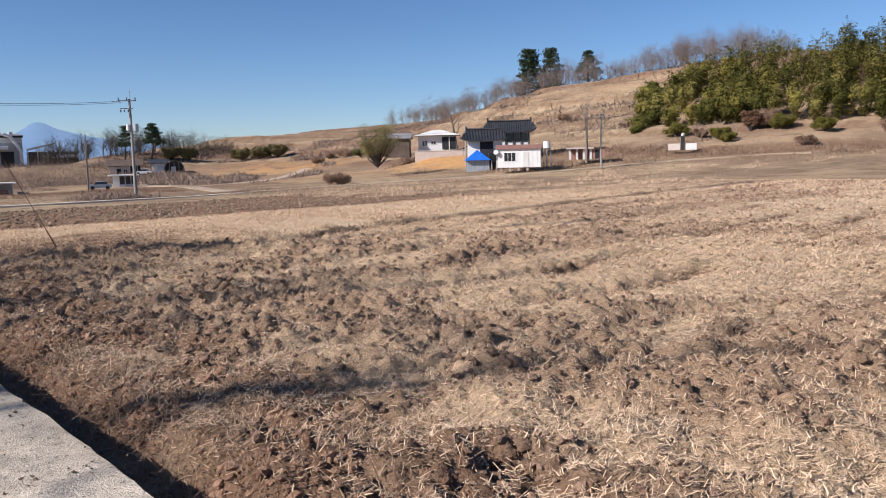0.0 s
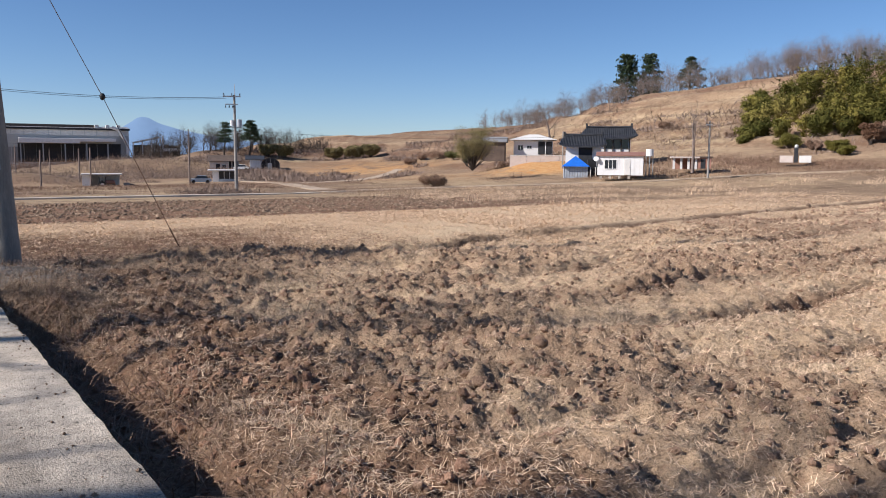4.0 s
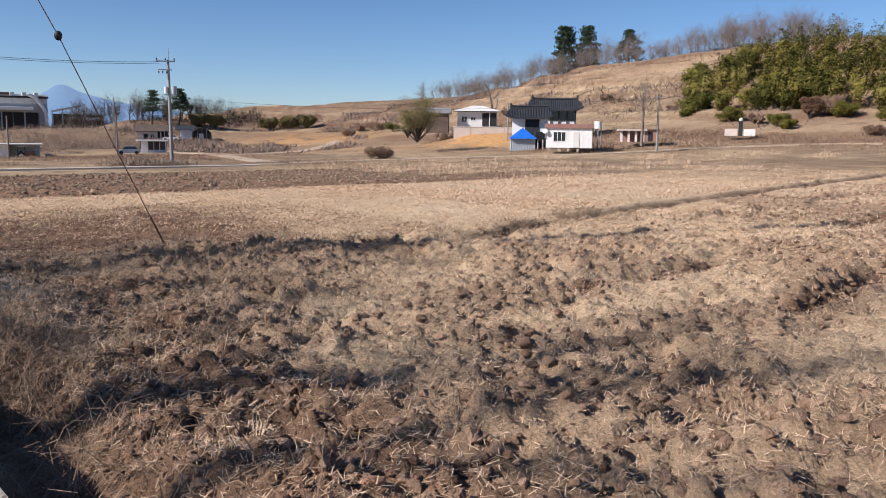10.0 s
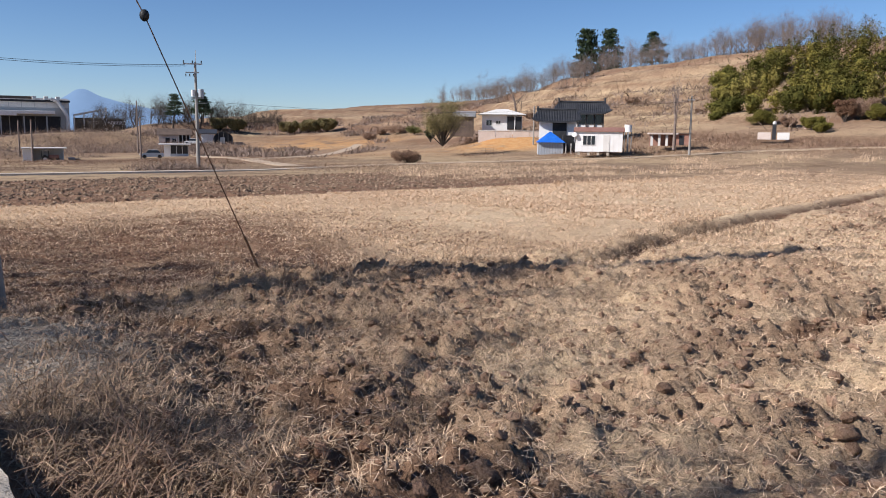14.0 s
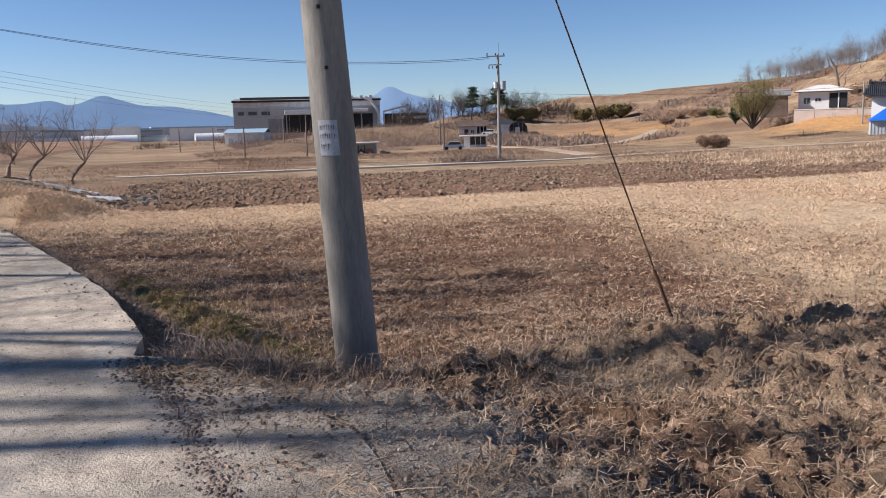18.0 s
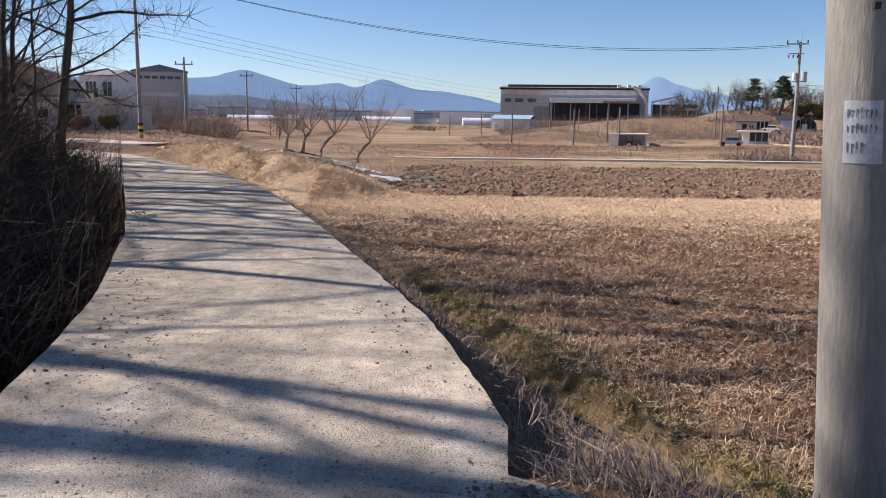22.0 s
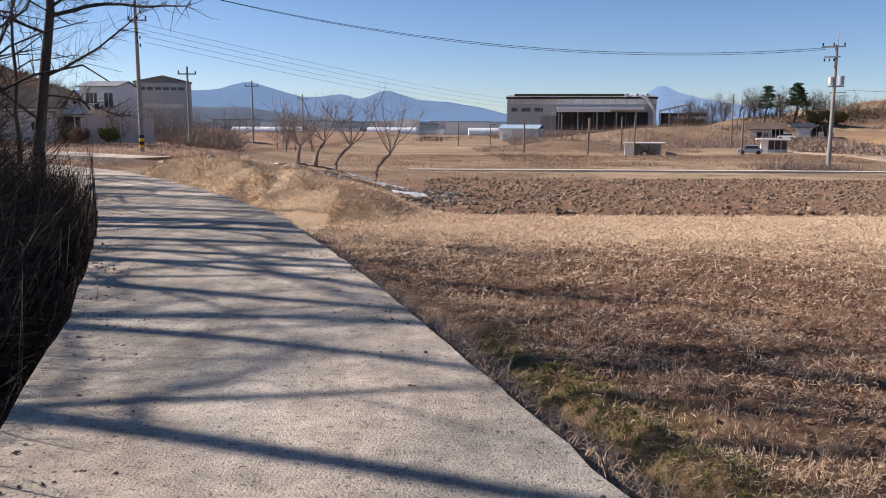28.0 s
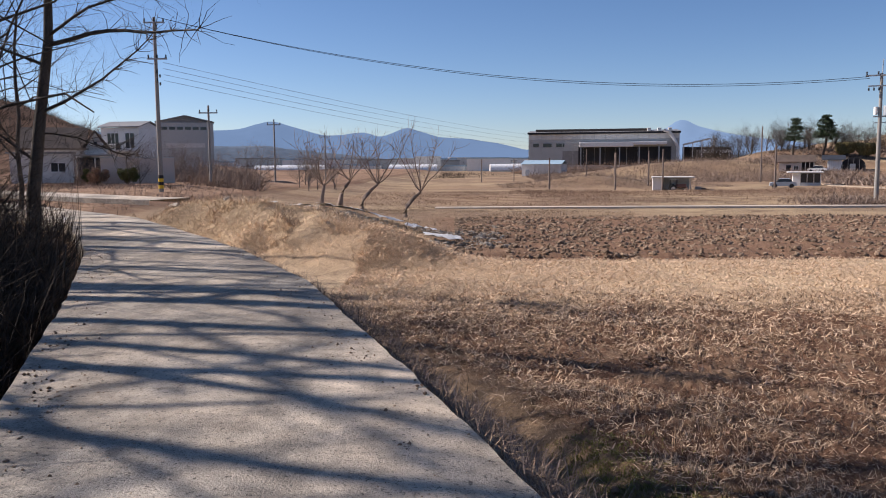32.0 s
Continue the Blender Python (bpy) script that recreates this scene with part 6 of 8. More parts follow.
for k in range(44):
    s = k / 43
    x, y = 66 + 46 * s + g.uniform(-3, 3), 222 - 14 * s + g.uniform(-4, 12)
    copy_thing(dark, Matrix.Translation((x, y, float(land(x, y)) - 0.2)) @ Matrix.Rotation(g.uniform(0, 6.28), 4, 'Z') @ Matrix.Scale(g.uniform(0.8, 1.2) * (1.05 - 0.4 * s), 4))


def leaf_cloud(centres, radii, count, size, seed, flat=0.7):
    """Many small leaf quads round the centres."""
    g = np.random.default_rng(seed)
    c, r = np.asarray(centres, float), np.asarray(radii, float)
    i = np.repeat(np.arange(len(c)), count)
    d = g.normal(0, 1, (len(i), 3))
    d /= np.linalg.norm(d, axis=1)[:, None]
    p = c[i] + d * (r[i] * g.random(len(i)) ** 0.5)[:, None] * np.array([1, 1, flat])
    a, b = g.normal(0, 1, (len(i), 3)), g.normal(0, 1, (len(i), 3))
    a /= np.linalg.norm(a, axis=1)[:, None]
    b -= a * (a * b).sum(1)[:, None]
    b /= np.linalg.norm(b, axis=1)[:, None]
    s = size * g.uniform(0.6, 1.4, len(i))[:, None]
    V = np.stack([p - a * s, p + b * s * 0.45, p + a * s, p - b * s * 0.45], 1).reshape(-1, 3)
    return V, np.arange(len(V)).reshape(-1, 4)


def pine(x, y, seed, h, r, label, z=None, wide=0.30, low=0.3, lay=9):
    e = thing("pine_tree", label, "pine tree", x, y, float(land(x, y)) if z is None else z)
    g = np.random.default_rng(seed)
    zs = np.linspace(-0.3, h * 0.97, 8)
    pts = np.stack([np.cumsum(g.normal(0, 0.012 * h, 8)), np.cumsum(g.normal(0, 0.012 * h, 8)), zs], -1)
    np_part("trunk", *tube_np(pts, np.linspace(r, r * 0.15, 8), 8), BARK, e, "", True)
    tubes, cs, rs = [], [], []
    for k in range(lay):
        s = low + (1 - low) * k / (lay - 1)
        c = np.array([np.interp(s * h, zs, pts[:, 0]), np.interp(s * h, zs, pts[:, 1]), s * h])
        reach = h * wide * (1.05 - s) ** 0.6 * g.uniform(0.75, 1.15) + 0.02 * h
        for m in range(6):
            a = m * 1.05 + k * 0.7 + g.uniform(-0.4, 0.4)
            tip = c + np.array([math.cos(a), math.sin(a), g.uniform(-0.05, 0.3)]) * reach * g.uniform(0.6, 1.1)
            tubes.append(tube_np(np.array([c, (c + tip) / 2 + (0, 0, 0.02 * h), tip]), [r * 0.25, r * 0.15, r * 0.05], 4))
            for q in (0.55, 0.85, 1.0):
                cs.append(c + (tip - c) * q + g.normal(0, 0.02 * h, 3))
                rs.append(h * g.uniform(0.055, 0.095))
    np_part("crown", *join_np(tubes), BARK, e)
    np_part("foliage", *leaf_cloud(cs, rs, 30, h * 0.020, seed + 1, 0.5), NEEDLE, e)
    return e


pine(206.3, 172.0, 200, 19.0, 0.45, "tall dark green pine on the hill crest", 17.0, 0.30, 0.12, 12)
pine(211.5, 166.0, 201, 18.6, 0.40, "tall dark green pine with an open crown on the hill crest", 17.6, 0.29, 0.15, 10)
pine(184, 129, 202, 10.6, 0.40, "broad dark pine above the terraces", float(land(184, 129)) - 0.3, 0.44, 0.3, 9)
pine(80.9, 207.3, 203, 8.6, 0.3, "spreading dark pine behind the sheds", float(land(80.9, 207.3)), 0.40, 0.42, 7)
pine(87.1, 204.7, 204, 9.8, 0.32, "flat-topped dark pine behind the sheds", float(land(87.1, 204.7)), 0.44, 0.5, 7)
pine(92.0, 214.0, 205, 7.4, 0.25, "small dark pine behind the sheds", float(land(92, 214)), 0.5, 0.4, 6)


def shrub(name, label, x, y, seed, rad, h, mat, leaves=260, size=0.12, n=9, z=None):
    g = np.random.default_rng(seed)
    e = thing(name, label, "shrub", x, y, float(height(x, y)) if z is None else z)
    tubes, cs = [], []
    for k in range(n):
        a, q = g.uniform(0, 6.28), g.random() ** 0.5 * rad
        tip = np.array([math.cos(a) * q, math.sin(a) * q, h * g.uniform(0.45, 0.95)])
        tubes.append(tube_np(np.array([(0, 0, -0.1), tip * 0.5 + g.normal(0, 0.1 * rad, 3), tip]), [0.03 * h * 0.5, 0.02 * h * 0.5, 0.008], 4))
        cs += [tip, tip * 0.7]
    np_part("stem", *join_np(tubes), BARK, e)
    np_part("foliage", *leaf_cloud(cs, [rad * 0.36] * len(cs), leaves // 2, size, seed + 1, 0.8), mat, e)
    return e


shrub("willow_bush", "yellow-green willow bush beside the white house", 74.4, 84.8, 300, 3.2, 6.4, OLIVE, 520, 0.085, 30, 0.3)
shrub("evergreen_shrub", "dark round evergreen on the slope", 103, 123.6, 301, 1.3, 3.2, NEEDLE, 900, 0.07, 18)
g = np.random.default_rng(21)
for k, (t_az, r, s, m) in enumerate(((37.5, 190, 2.3, 1), (39.2, 180, 2.0, 1), (41.5, 150, 1.4, 0), (47, 165, 1.7, 0), (49.5, 140, 1.3, 0), (51.5, 128, 1.4, 0), (37.0, 96, 1.6, 2), (57, 150, 1.2, 2), (69.5, 118, 1.3, 1), (45.5, 175, 1.5, 0), (52.5, 168, 1.6, 0), (35.0, 210, 2.2, 0), (36.2, 205, 2.6, 0), (34.2, 200, 1.8, 0))):
    a = math.radians(t_az)
    x, y = math.sin(a) * r - 2, math.cos(a) * r - 8
    shrub("hill_shrub", "scrubby bush on the dry grass slope", x, y, 310 + k, s * 0.95, s * 0.8, (WEED, BUSH, WEED)[m * (k % 3 == 0)], 520, 0.08, 16)

for k, (x, y, r) in enumerate(((110, 197, 2.4), (114.6, 194, 2.8), (119, 191, 2.4), (97.0, 203.0, 2.4), (93.0, 205.0, 2.2))):
    shrub("bamboo_thicket", "low olive bamboo thicket on the slope", x, y, 330 + k, r, 3.4, OLIVE, 800, 0.18, 26)

# bamboo grove
def bamboo_grove():
    """Rounded clumps of culms, side by side up the slope, whose leafy tops end in drooping plumes."""
    g = np.random.default_rng(31)
    o = np.array([122, 52, float(land(122, 52))])
    e = thing("bamboo_grove", "dense yellow-green bamboo grove with feathery plumes over a foot coloured dark for shade", "bamboo grove", *o)
    sets, tubes = {0: [], 1: [], 2: []}, []
    for k in range(330):
        deg = 56.9 + 30 * g.random() ** 1.3
        back = g.random()
        az, r = math.radians(deg), float(np.interp(deg, (56, 66, 90), (141, 137, 126))) + 36 * back
        x, y = math.sin(az) * r - 1.5, math.cos(az) * r - 10.5
        z = float(land(x, y))
        H = g.uniform(0.72, 1.15) * (0.62 + 0.38 * min(1.0, back * 2.5)) * float(np.interp(deg, (56.9, 59, 62.5, 66, 70, 90), (2.8, 5.4, 7.4, 10.0, 10.8, 10.8)))
        # clumps along the foot mostly take the dark tone, which paints in its shade
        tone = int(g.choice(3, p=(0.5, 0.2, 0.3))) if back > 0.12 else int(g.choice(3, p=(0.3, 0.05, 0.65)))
        wide = g.uniform(1.2, 2.3)
        n = 760
        plume = g.integers(0, 9, n)
        pa, ph, pr = g.uniform(0, 6.28, 9), g.uniform(0.62, 1.0, 9), g.uniform(0.15, 0.9, 9)
        q = g.random(n) ** 0.75
        tip = np.stack([np.cos(pa) * pr * wide, np.sin(pa) * pr * wide, ph * H], -1)[plume]
        bend = np.stack([tip[:, 0] * q ** 1.8, tip[:, 1] * q ** 1.8, tip[:, 2] * (q - 0.10 * q ** 5)], -1)
        fat = (0.28 + 0.75 * np.sin(np.pi * np.clip(q, 0.05, 0.97)) ** 0.8) * g.random(n) ** 0.6
        a, b = g.uniform(0, 6.28, n), g.normal(0, 0.35, n)
        out = np.stack([np.cos(a), np.sin(a), b], -1)
        P = np.array([x, y, z]) - o + bend + out * fat[:, None]
        D = out * 0.7 + np.stack([np.zeros(n), np.zeros(n), g.normal(-0.1, 0.6, n)], -1)
        D /= np.linalg.norm(D, axis=1)[:, None]
        face = np.stack([P[:, 0] + o[0] - x, P[:, 1] + o[1] - y, 1.3 * (P[:, 2] + o[2] - z - 0.5 * H)], -1)
        face = face / (np.linalg.norm(face, axis=1)[:, None] + 1e-9) + g.normal(0, 0.35, D.shape)
        side = np.cross(D, face)
        side /= np.linalg.norm(side, axis=1)[:, None] + 1e-9
        D = np.cross(face, side)
        D /= np.linalg.norm(D, axis=1)[:, None] + 1e-9
        S = g.uniform(0.12, 0.30, n)[:, None]
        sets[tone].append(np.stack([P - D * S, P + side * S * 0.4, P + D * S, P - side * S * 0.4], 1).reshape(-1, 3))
        if k % 3 == 0:
            tubes.append(tube_np(np.array([(x, y, z), (x, y, z + H * 0.5), (x + 0.3, y, z + H * 0.85)]) - o, (0.06, 0.05, 0.01), 4))
    tagged(np_part("stem", *join_np(tubes), BUSH, e), kind="stuff")
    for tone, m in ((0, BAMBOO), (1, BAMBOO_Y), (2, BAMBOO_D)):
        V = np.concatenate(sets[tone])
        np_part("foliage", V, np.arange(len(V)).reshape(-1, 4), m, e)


bamboo_grove()
for k, (az, r, s) in enumerate(((60.6, 135, 2.4), (62.2, 133, 1.5), (63.6, 128, 1.9), (64.2, 125, 1.4), (66.2, 134, 3.0), (67.4, 133, 2.4), (70, 130, 2.0), (74, 127, 2.2), (79, 124, 2.0))):
    a = math.radians(az)
    x, y = math.sin(a) * r - 1.5, math.cos(a) * r - 8.4
    shrub("fringe_shrub", "olive shrub at the foot of the bamboo grove", x, y, 350 + k, s * 0.8, s * 0.9, (BAMBOO, WEED, BAMBOO)[k % 3], 900, 0.08, 16)
shrub("russet_shrub", "russet dry-leaved shrub at the grove's edge", math.sin(math.radians(64.6)) * 134 - 1.5, math.cos(math.radians(64.6)) * 134 - 10.5, 370, 1.5, 3.4, RUST, 900, 0.09, 16)

# bare wood behind the houses
g = np.random.default_rng(41)
for k in range(34):
    x, y = g.uniform(-46, -18), g.uniform(92, 112)
    if k > 24:
        x, y = g.uniform(-44, -30), g.uniform(60, 76) + 12
    copy_thing(protos[k % 5], Matrix.Translation((x, y, float(land(x, y)) - 0.2)) @ Matrix.Rotation(g.uniform(0, 6.28), 4, 'Z') @ Matrix.Scale(g.uniform(0.42, 0.62), 4))

# bare wood on the hill top
g = np.random.default_rng(51)
for k in range(95):
    deg, r = g.uniform(54.5, 66.5), g.uniform(198, 232)
    az = math.radians(deg)
    x, y = math.sin(az) * r - 1.5, math.cos(az) * r - 10.5
    copy_thing(protos[k % 5], Matrix.Translation((x, y, float(land(x, y)) - 0.3)) @ Matrix.Rotation(g.uniform(0, 6.28), 4, 'Z') @ Matrix.Scale(g.uniform(0.8, 1.05) * (1 - 0.4 * ((deg - 60.5) / 6) ** 2), 4))
for k, (x, y) in enumerate(((-36.5, 76.0), (-35.0, 73.5), (-33.0, 75.0))):
    shrub("garden_shrub", "olive garden shrub before the old house", x, y, 380 + k, 0.9, 1.5, (BUSH, WEED)[k % 2], 600, 0.07, 12)

g = np.random.default_rng(61)
for k in range(46):
    az = math.radians(g.uniform(40, 51))
    x, y = crest(az, 110, 330)
    o = g.uniform(-16, 4)
    x, y = x + math.sin(az) * o, y + math.cos(az) * o
    copy_thing(protos[k % 5], Matrix.Translation((x, y, float(height(x, y)) - 0.2)) @ Matrix.Rotation(g.uniform(0, 6.28), 4, 'Z') @ Matrix.Scale(g.uniform(0.45, 0.8), 4))
for k, (x, y) in enumerate(((-106, 209), (-100, 212), (-97, 213))):
    copy_thing(protos[k], Matrix.Translation((x, y, float(land(x, y)) - 0.2)) @ Matrix.Rotation(k, 4, 'Z') @ Matrix.Scale(0.5, 4))
# ---- earth, straw, grass ----
def stuff(name, V, F, mat, label, category):
    return tagged(np_part(name, V, F, mat), label, category, kind="stuff")


def blades(x, y, z, length, width, tilt, seed, bend=0.1, straight=False, ang=None):
    """Flat stalks that rise by tilt from the ground: two quads that bend, or one straight quad."""
    g = np.random.default_rng(seed)
    n = len(x)
    a = g.uniform(0, 2 * np.pi, n) if ang is None else ang
    d = np.stack([np.cos(a) * np.cos(tilt), np.sin(a) * np.cos(tilt), np.sin(tilt)], -1)
    side = np.stack([-np.sin(a), np.cos(a), g.normal(0, 0.4, n)], -1)
    side /= np.linalg.norm(side, axis=1)[:, None]
    p = np.stack([x, y, z], -1)
    L, W = length[:, None], width[:, None]
    mid = p + d * L * 0.5 + np.stack([0 * a, 0 * a, length * bend * 0.18], -1)
    tip = p + d * L + g.normal(0, 0.1, (n, 3)) * L - np.stack([0 * a, 0 * a, length * bend * 0.1], -1)
    if straight:
        tip = p + d * L
        V = np.stack([p - side * W, p + side * W, tip + side * W * 0.6, tip - side * W * 0.6], 1).reshape(-1, 3)
        return V, np.arange(4 * n).reshape(-1, 4)
    V = np.stack([p - side * W, p + side * W, mid - side * W, mid + side * W, tip - side * W * 0.4, tip + side * W * 0.4], 1).reshape(-1, 3)
    b = np.arange(n)[:, None] * 6
    F = np.concatenate([b + np.array([0, 1, 3, 2]), b + np.array([2, 3, 5, 4])])
    return V, F


_ph = (1 + 5 ** 0.5) / 2
ICO_V = np.array([(-1, _ph, 0), (1, _ph, 0), (-1, -_ph, 0), (1, -_ph, 0), (0, -1, _ph), (0, 1, _ph), (0, -1, -_ph), (0, 1, -_ph), (_ph, 0, -1), (_ph, 0, 1), (-_ph, 0, -1), (-_ph, 0, 1)]) / 1.9
ICO_F = np.array([(0, 11, 5), (0, 5, 1), (0, 1, 7), (0, 7, 10), (0, 10, 11), (1, 5, 9), (5, 11, 4), (11, 10, 2), (10, 7, 6), (7, 1, 8), (3, 9, 4), (3, 4, 2), (3, 2, 6), (3, 6, 8), (3, 8, 9), (4, 9, 5), (2, 4, 11), (6, 2, 10), (8, 6, 7), (9, 8, 1)])


OCT_V = np.array([(1, 0, 0), (-1, 0, 0), (0, 1, 0), (0, -1, 0), (0, 0, 1), (0, 0, -1.0)]) * 1.15
OCT_F = np.array([(0, 2, 4), (2, 1, 4), (1, 3, 4), (3, 0, 4), (2, 0, 5), (1, 2, 5), (3, 1, 5), (0, 3, 5)])


def lumps(x, y, z, r, seed, flat=0.7, fine=False):
    g = np.random.default_rng(seed)
    n = len(x)
    base, tri = (ICO_V, ICO_F) if fine else (OCT_V, OCT_F)
    V = base[None] * g.uniform(0.68, 1.3, (n, len(base), 1)) * (r[:, None] * np.array([[1, 1, flat]]) * g.uniform(0.7, 1.3, (n, 3)))[:, None]
    a = g.uniform(0, 6.28, n)
    c, s = np.cos(a)[:, None], np.sin(a)[:, None]
    V = np.stack([V[..., 0] * c - V[..., 1] * s, V[..., 0] * s + V[..., 1] * c, V[..., 2]], -1)
    V += np.stack([x, y, z], -1)[:, None]
    F = tri[None] + (np.arange(n) * len(base))[:, None, None]
    return V.reshape(-1, 3), F.reshape(-1, 3)


def scatter(n, x0, x1, y0, y1, seed, keep, bias=1.0):
    """Points in a rectangle, thicker towards its first x side, kept by a density function."""
    g = np.random.default_rng(seed)
    x = x0 + (x1 - x0) * g.random(n) ** bias
    y = y0 + (y1 - y0) * g.random(n)
    k = g.random(n) < keep(x, y)
    return x[k], y[k], g


def patch(x, y, s=0.5, lo=-0.08, hi=0.12):
    return ss(lo, hi, fbm(x * s, y * s, 3))


def on_upper(x, y):
    return ss(field_edge(x) + 0.2, field_edge(x) - 0.4, y) * ss(0.45, 0.9, x - lane_right(y))


# clods of the upper field
x, y, g = scatter(60000, -0.6, 16, -20, 3, 400, lambda x, y: on_upper(x, y) * (0.15 + 0.75 * cloddy(x, y)), 1.5)
r = 0.008 + 0.036 * g.random(len(x)) ** 3
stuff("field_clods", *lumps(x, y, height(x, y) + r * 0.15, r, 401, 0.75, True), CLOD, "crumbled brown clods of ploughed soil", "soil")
protos_clod = []
for k in range(8):
    bm = bmesh.new()
    bmesh.ops.create_icosphere(bm, subdivisions=2, radius=1.0)
    for v in bm.verts:
        n3 = noise.noise(v.co * 1.4 + Vector((k * 9.1, 3, 1))) * 0.55 + noise.noise(v.co * 3.6 + Vector((k * 4.3, 7, 2))) * 0.3
        v.co *= 1 + n3
        v.co.z *= 0.62
    me = bpy.data.meshes.new("clod")
    for f in bm.faces:
        f.smooth = True
    bm.to_mesh(me)
    bm.free()
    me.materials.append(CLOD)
    protos_clod.append(me)
x, y, g = scatter(900, -0.2, 13, -18, -0.5, 402, lambda x, y: on_upper(x, y) * cloddy(x, y) * (1 - ss(4.5, 3.0, x) * ss(-4.5, -3.5, y)), 1.5)
for k in range(min(len(x), 290)):
    r = 0.03 + 0.045 * g.random() ** 2
    ob = tagged(new("clod", protos_clod[k % 8]), "rough brown lump of ploughed soil on the field", "clod", "lumps of soil in the field")
    ob.matrix_basis = Matrix.Translation((x[k], y[k], float(height(x[k], y[k])) + r * 0.05)) @ Matrix.Rotation(g.uniform(0, 6.28), 4, 'Z') @ Matrix.Scale(r, 4)
x, y, g = scatter(42000, 9, 60, -22, 9, 404, lambda x, y: on_upper(x, y) * (0.12 + 0.5 * cloddy(x, y) + 0.7 * furrow(x, y)), 1.7)
r = (0.014 + 0.045 * g.random(len(x)) ** 2.5) * np.clip(x / 16, 0.8, 1.6)
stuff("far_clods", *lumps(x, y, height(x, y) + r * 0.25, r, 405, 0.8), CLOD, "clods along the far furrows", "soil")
x, y, g = scatter(20000, -0.6, 1.6, -15, -4.0, 408, lambda x, y: ss(0.3, 0.6, x - lane_right(y)) * ss(2.0, 0.9, x - lane_right(y)) * (0.1 + 0.9 * patch(x, y, 1.6, 0.0, 0.12)) * (1 - 0.75 * ss(-8.0, -6.5, y)))
r = 0.008 + 0.036 * g.random(len(x)) ** 3
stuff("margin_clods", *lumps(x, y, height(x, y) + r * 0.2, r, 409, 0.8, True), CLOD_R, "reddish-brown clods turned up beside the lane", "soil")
# dark ploughed strip
x, y, g = scatter(26000, -3.5, 48, 28, 51, 406, lambda x, y: 0.3 + 0.7 * patch(x, y, 0.8), 1.3)
r = 0.035 + 0.085 * g.random(len(x)) ** 2.5
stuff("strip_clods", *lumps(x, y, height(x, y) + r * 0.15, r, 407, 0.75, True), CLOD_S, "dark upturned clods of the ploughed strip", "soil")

# straw of the upper field
x, y, g = scatter(560000, -0.4, 15, -20, 1, 410, lambda x, y: on_upper(x, y) * np.clip(1.0 - 0.5 * cloddy(x, y), 0, 1), 1.6)
n = len(x)
stuff("straw_litter", *blades(x, y, height(x, y) + 0.012 + 0.02 * g.random(n), g.uniform(0.015, 0.07, n), g.uniform(0.0011, 0.0026, n) * np.clip(np.hypot(x, y + 6) / 5, 1, 2.2), g.normal(0.15, 0.35, n), 411, 0.1, True), STRAW, "pale rice straw strewn over the soil", "straw")
x, y, g = scatter(5200, -0.2, 14, -20, 0, 412, lambda x, y: on_upper(x, y) * patch(x, y + 20, 0.6), 1.4)
k = 9
X, Y = np.repeat(x, k) + g.normal(0, 0.025, len(x) * k), np.repeat(y, k) + g.normal(0, 0.025, len(x) * k)
n = len(X)
tuft = np.repeat(g.uniform(0, 6.28, len(x)), k) + g.normal(0, 0.18, n)
stuff("straw_stubble", *blades(X, Y, height(X, Y) - 0.01, g.uniform(0.04, 0.10, n), g.uniform(0.001, 0.0021, n), np.clip(np.repeat(g.uniform(0.0, 1.2, len(x)), k) + g.normal(0, 0.15, n), 0.0, 1.4), 413, 0.1, True, tuft), STRAW, "tufts of cut rice stubble", "straw")
x, y, g = scatter(200000, 9, 50, -20, 9, 448, lambda x, y: on_upper(x, y) * np.clip(0.9 - 0.5 * cloddy(x, y), 0, 1), 1.6)
n = len(x)
stuff("far_litter", *blades(x, y, height(x, y) + 0.015 + 0.02 * g.random(n), g.uniform(0.03, 0.11, n), g.uniform(0.002, 0.005, n) * np.clip(x / 14, 0.8, 2.2), g.normal(0.3, 0.35, n), 449, 0.1, True), STRAW, "pale straw over the far part of the upper field", "straw")
# lower field
low = lambda x, y: ss(field_edge(x) + 0.9, field_edge(x) + 1.5, y) * ss(1.9, 2.9, x - lane_right(y)) * ss(28.5, 27.0, y)
x, y, g = scatter(330000, -6, 26, 1, 28, 420, lambda x, y: low(x, y) * np.clip(0.12 + 1.0 * patch(x, y, 0.9) + 0.4 * ss(12, 20, y), 0, 1) * (1 - 0.6 * ss(10, 6, x - 0.25 * (y - 6)) * ss(20, 15, y)), 1.5)
n = len(x)
stuff("rice_straw", *blades(x, y, height(x, y) + 0.015 + 0.03 * g.random(n), g.uniform(0.04, 0.13, n), g.uniform(0.0014, 0.003, n) * np.clip(np.hypot(x + 2, y) / 5, 1, 3), g.normal(0.2, 0.35, n), 421, 0.1, True), STRAW, "pale chopped straw covering the harvested paddy", "straw")
x, y, g = scatter(90000, 20, 64, 3, 28, 428, lambda x, y: ss(field_edge(x) + 1.5, field_edge(x) + 4, y) * (0.4 + 0.6 * patch(x, y, 0.3)), 1.2)
n = len(x)
stuff("far_straw", *blades(x, y, height(x, y) + 0.02, g.uniform(0.08, 0.22, n), g.uniform(0.006, 0.015, n), g.normal(0.2, 0.3, n), 429), STRAW, "pale straw over the far part of the paddy", "straw")
# their dark soil colour helps paint the shaded line of the edge furrow
x, y, g = scatter(14000, 3, 62, -2, 20, 446, lambda x, y: np.exp(-((y - edge_line(x) - 0.2) / (0.16 + 0.004 * x)) ** 2) * (0.3 + 0.7 * patch(x, y, 0.8)) * ss(4, 6, x), 1.3)
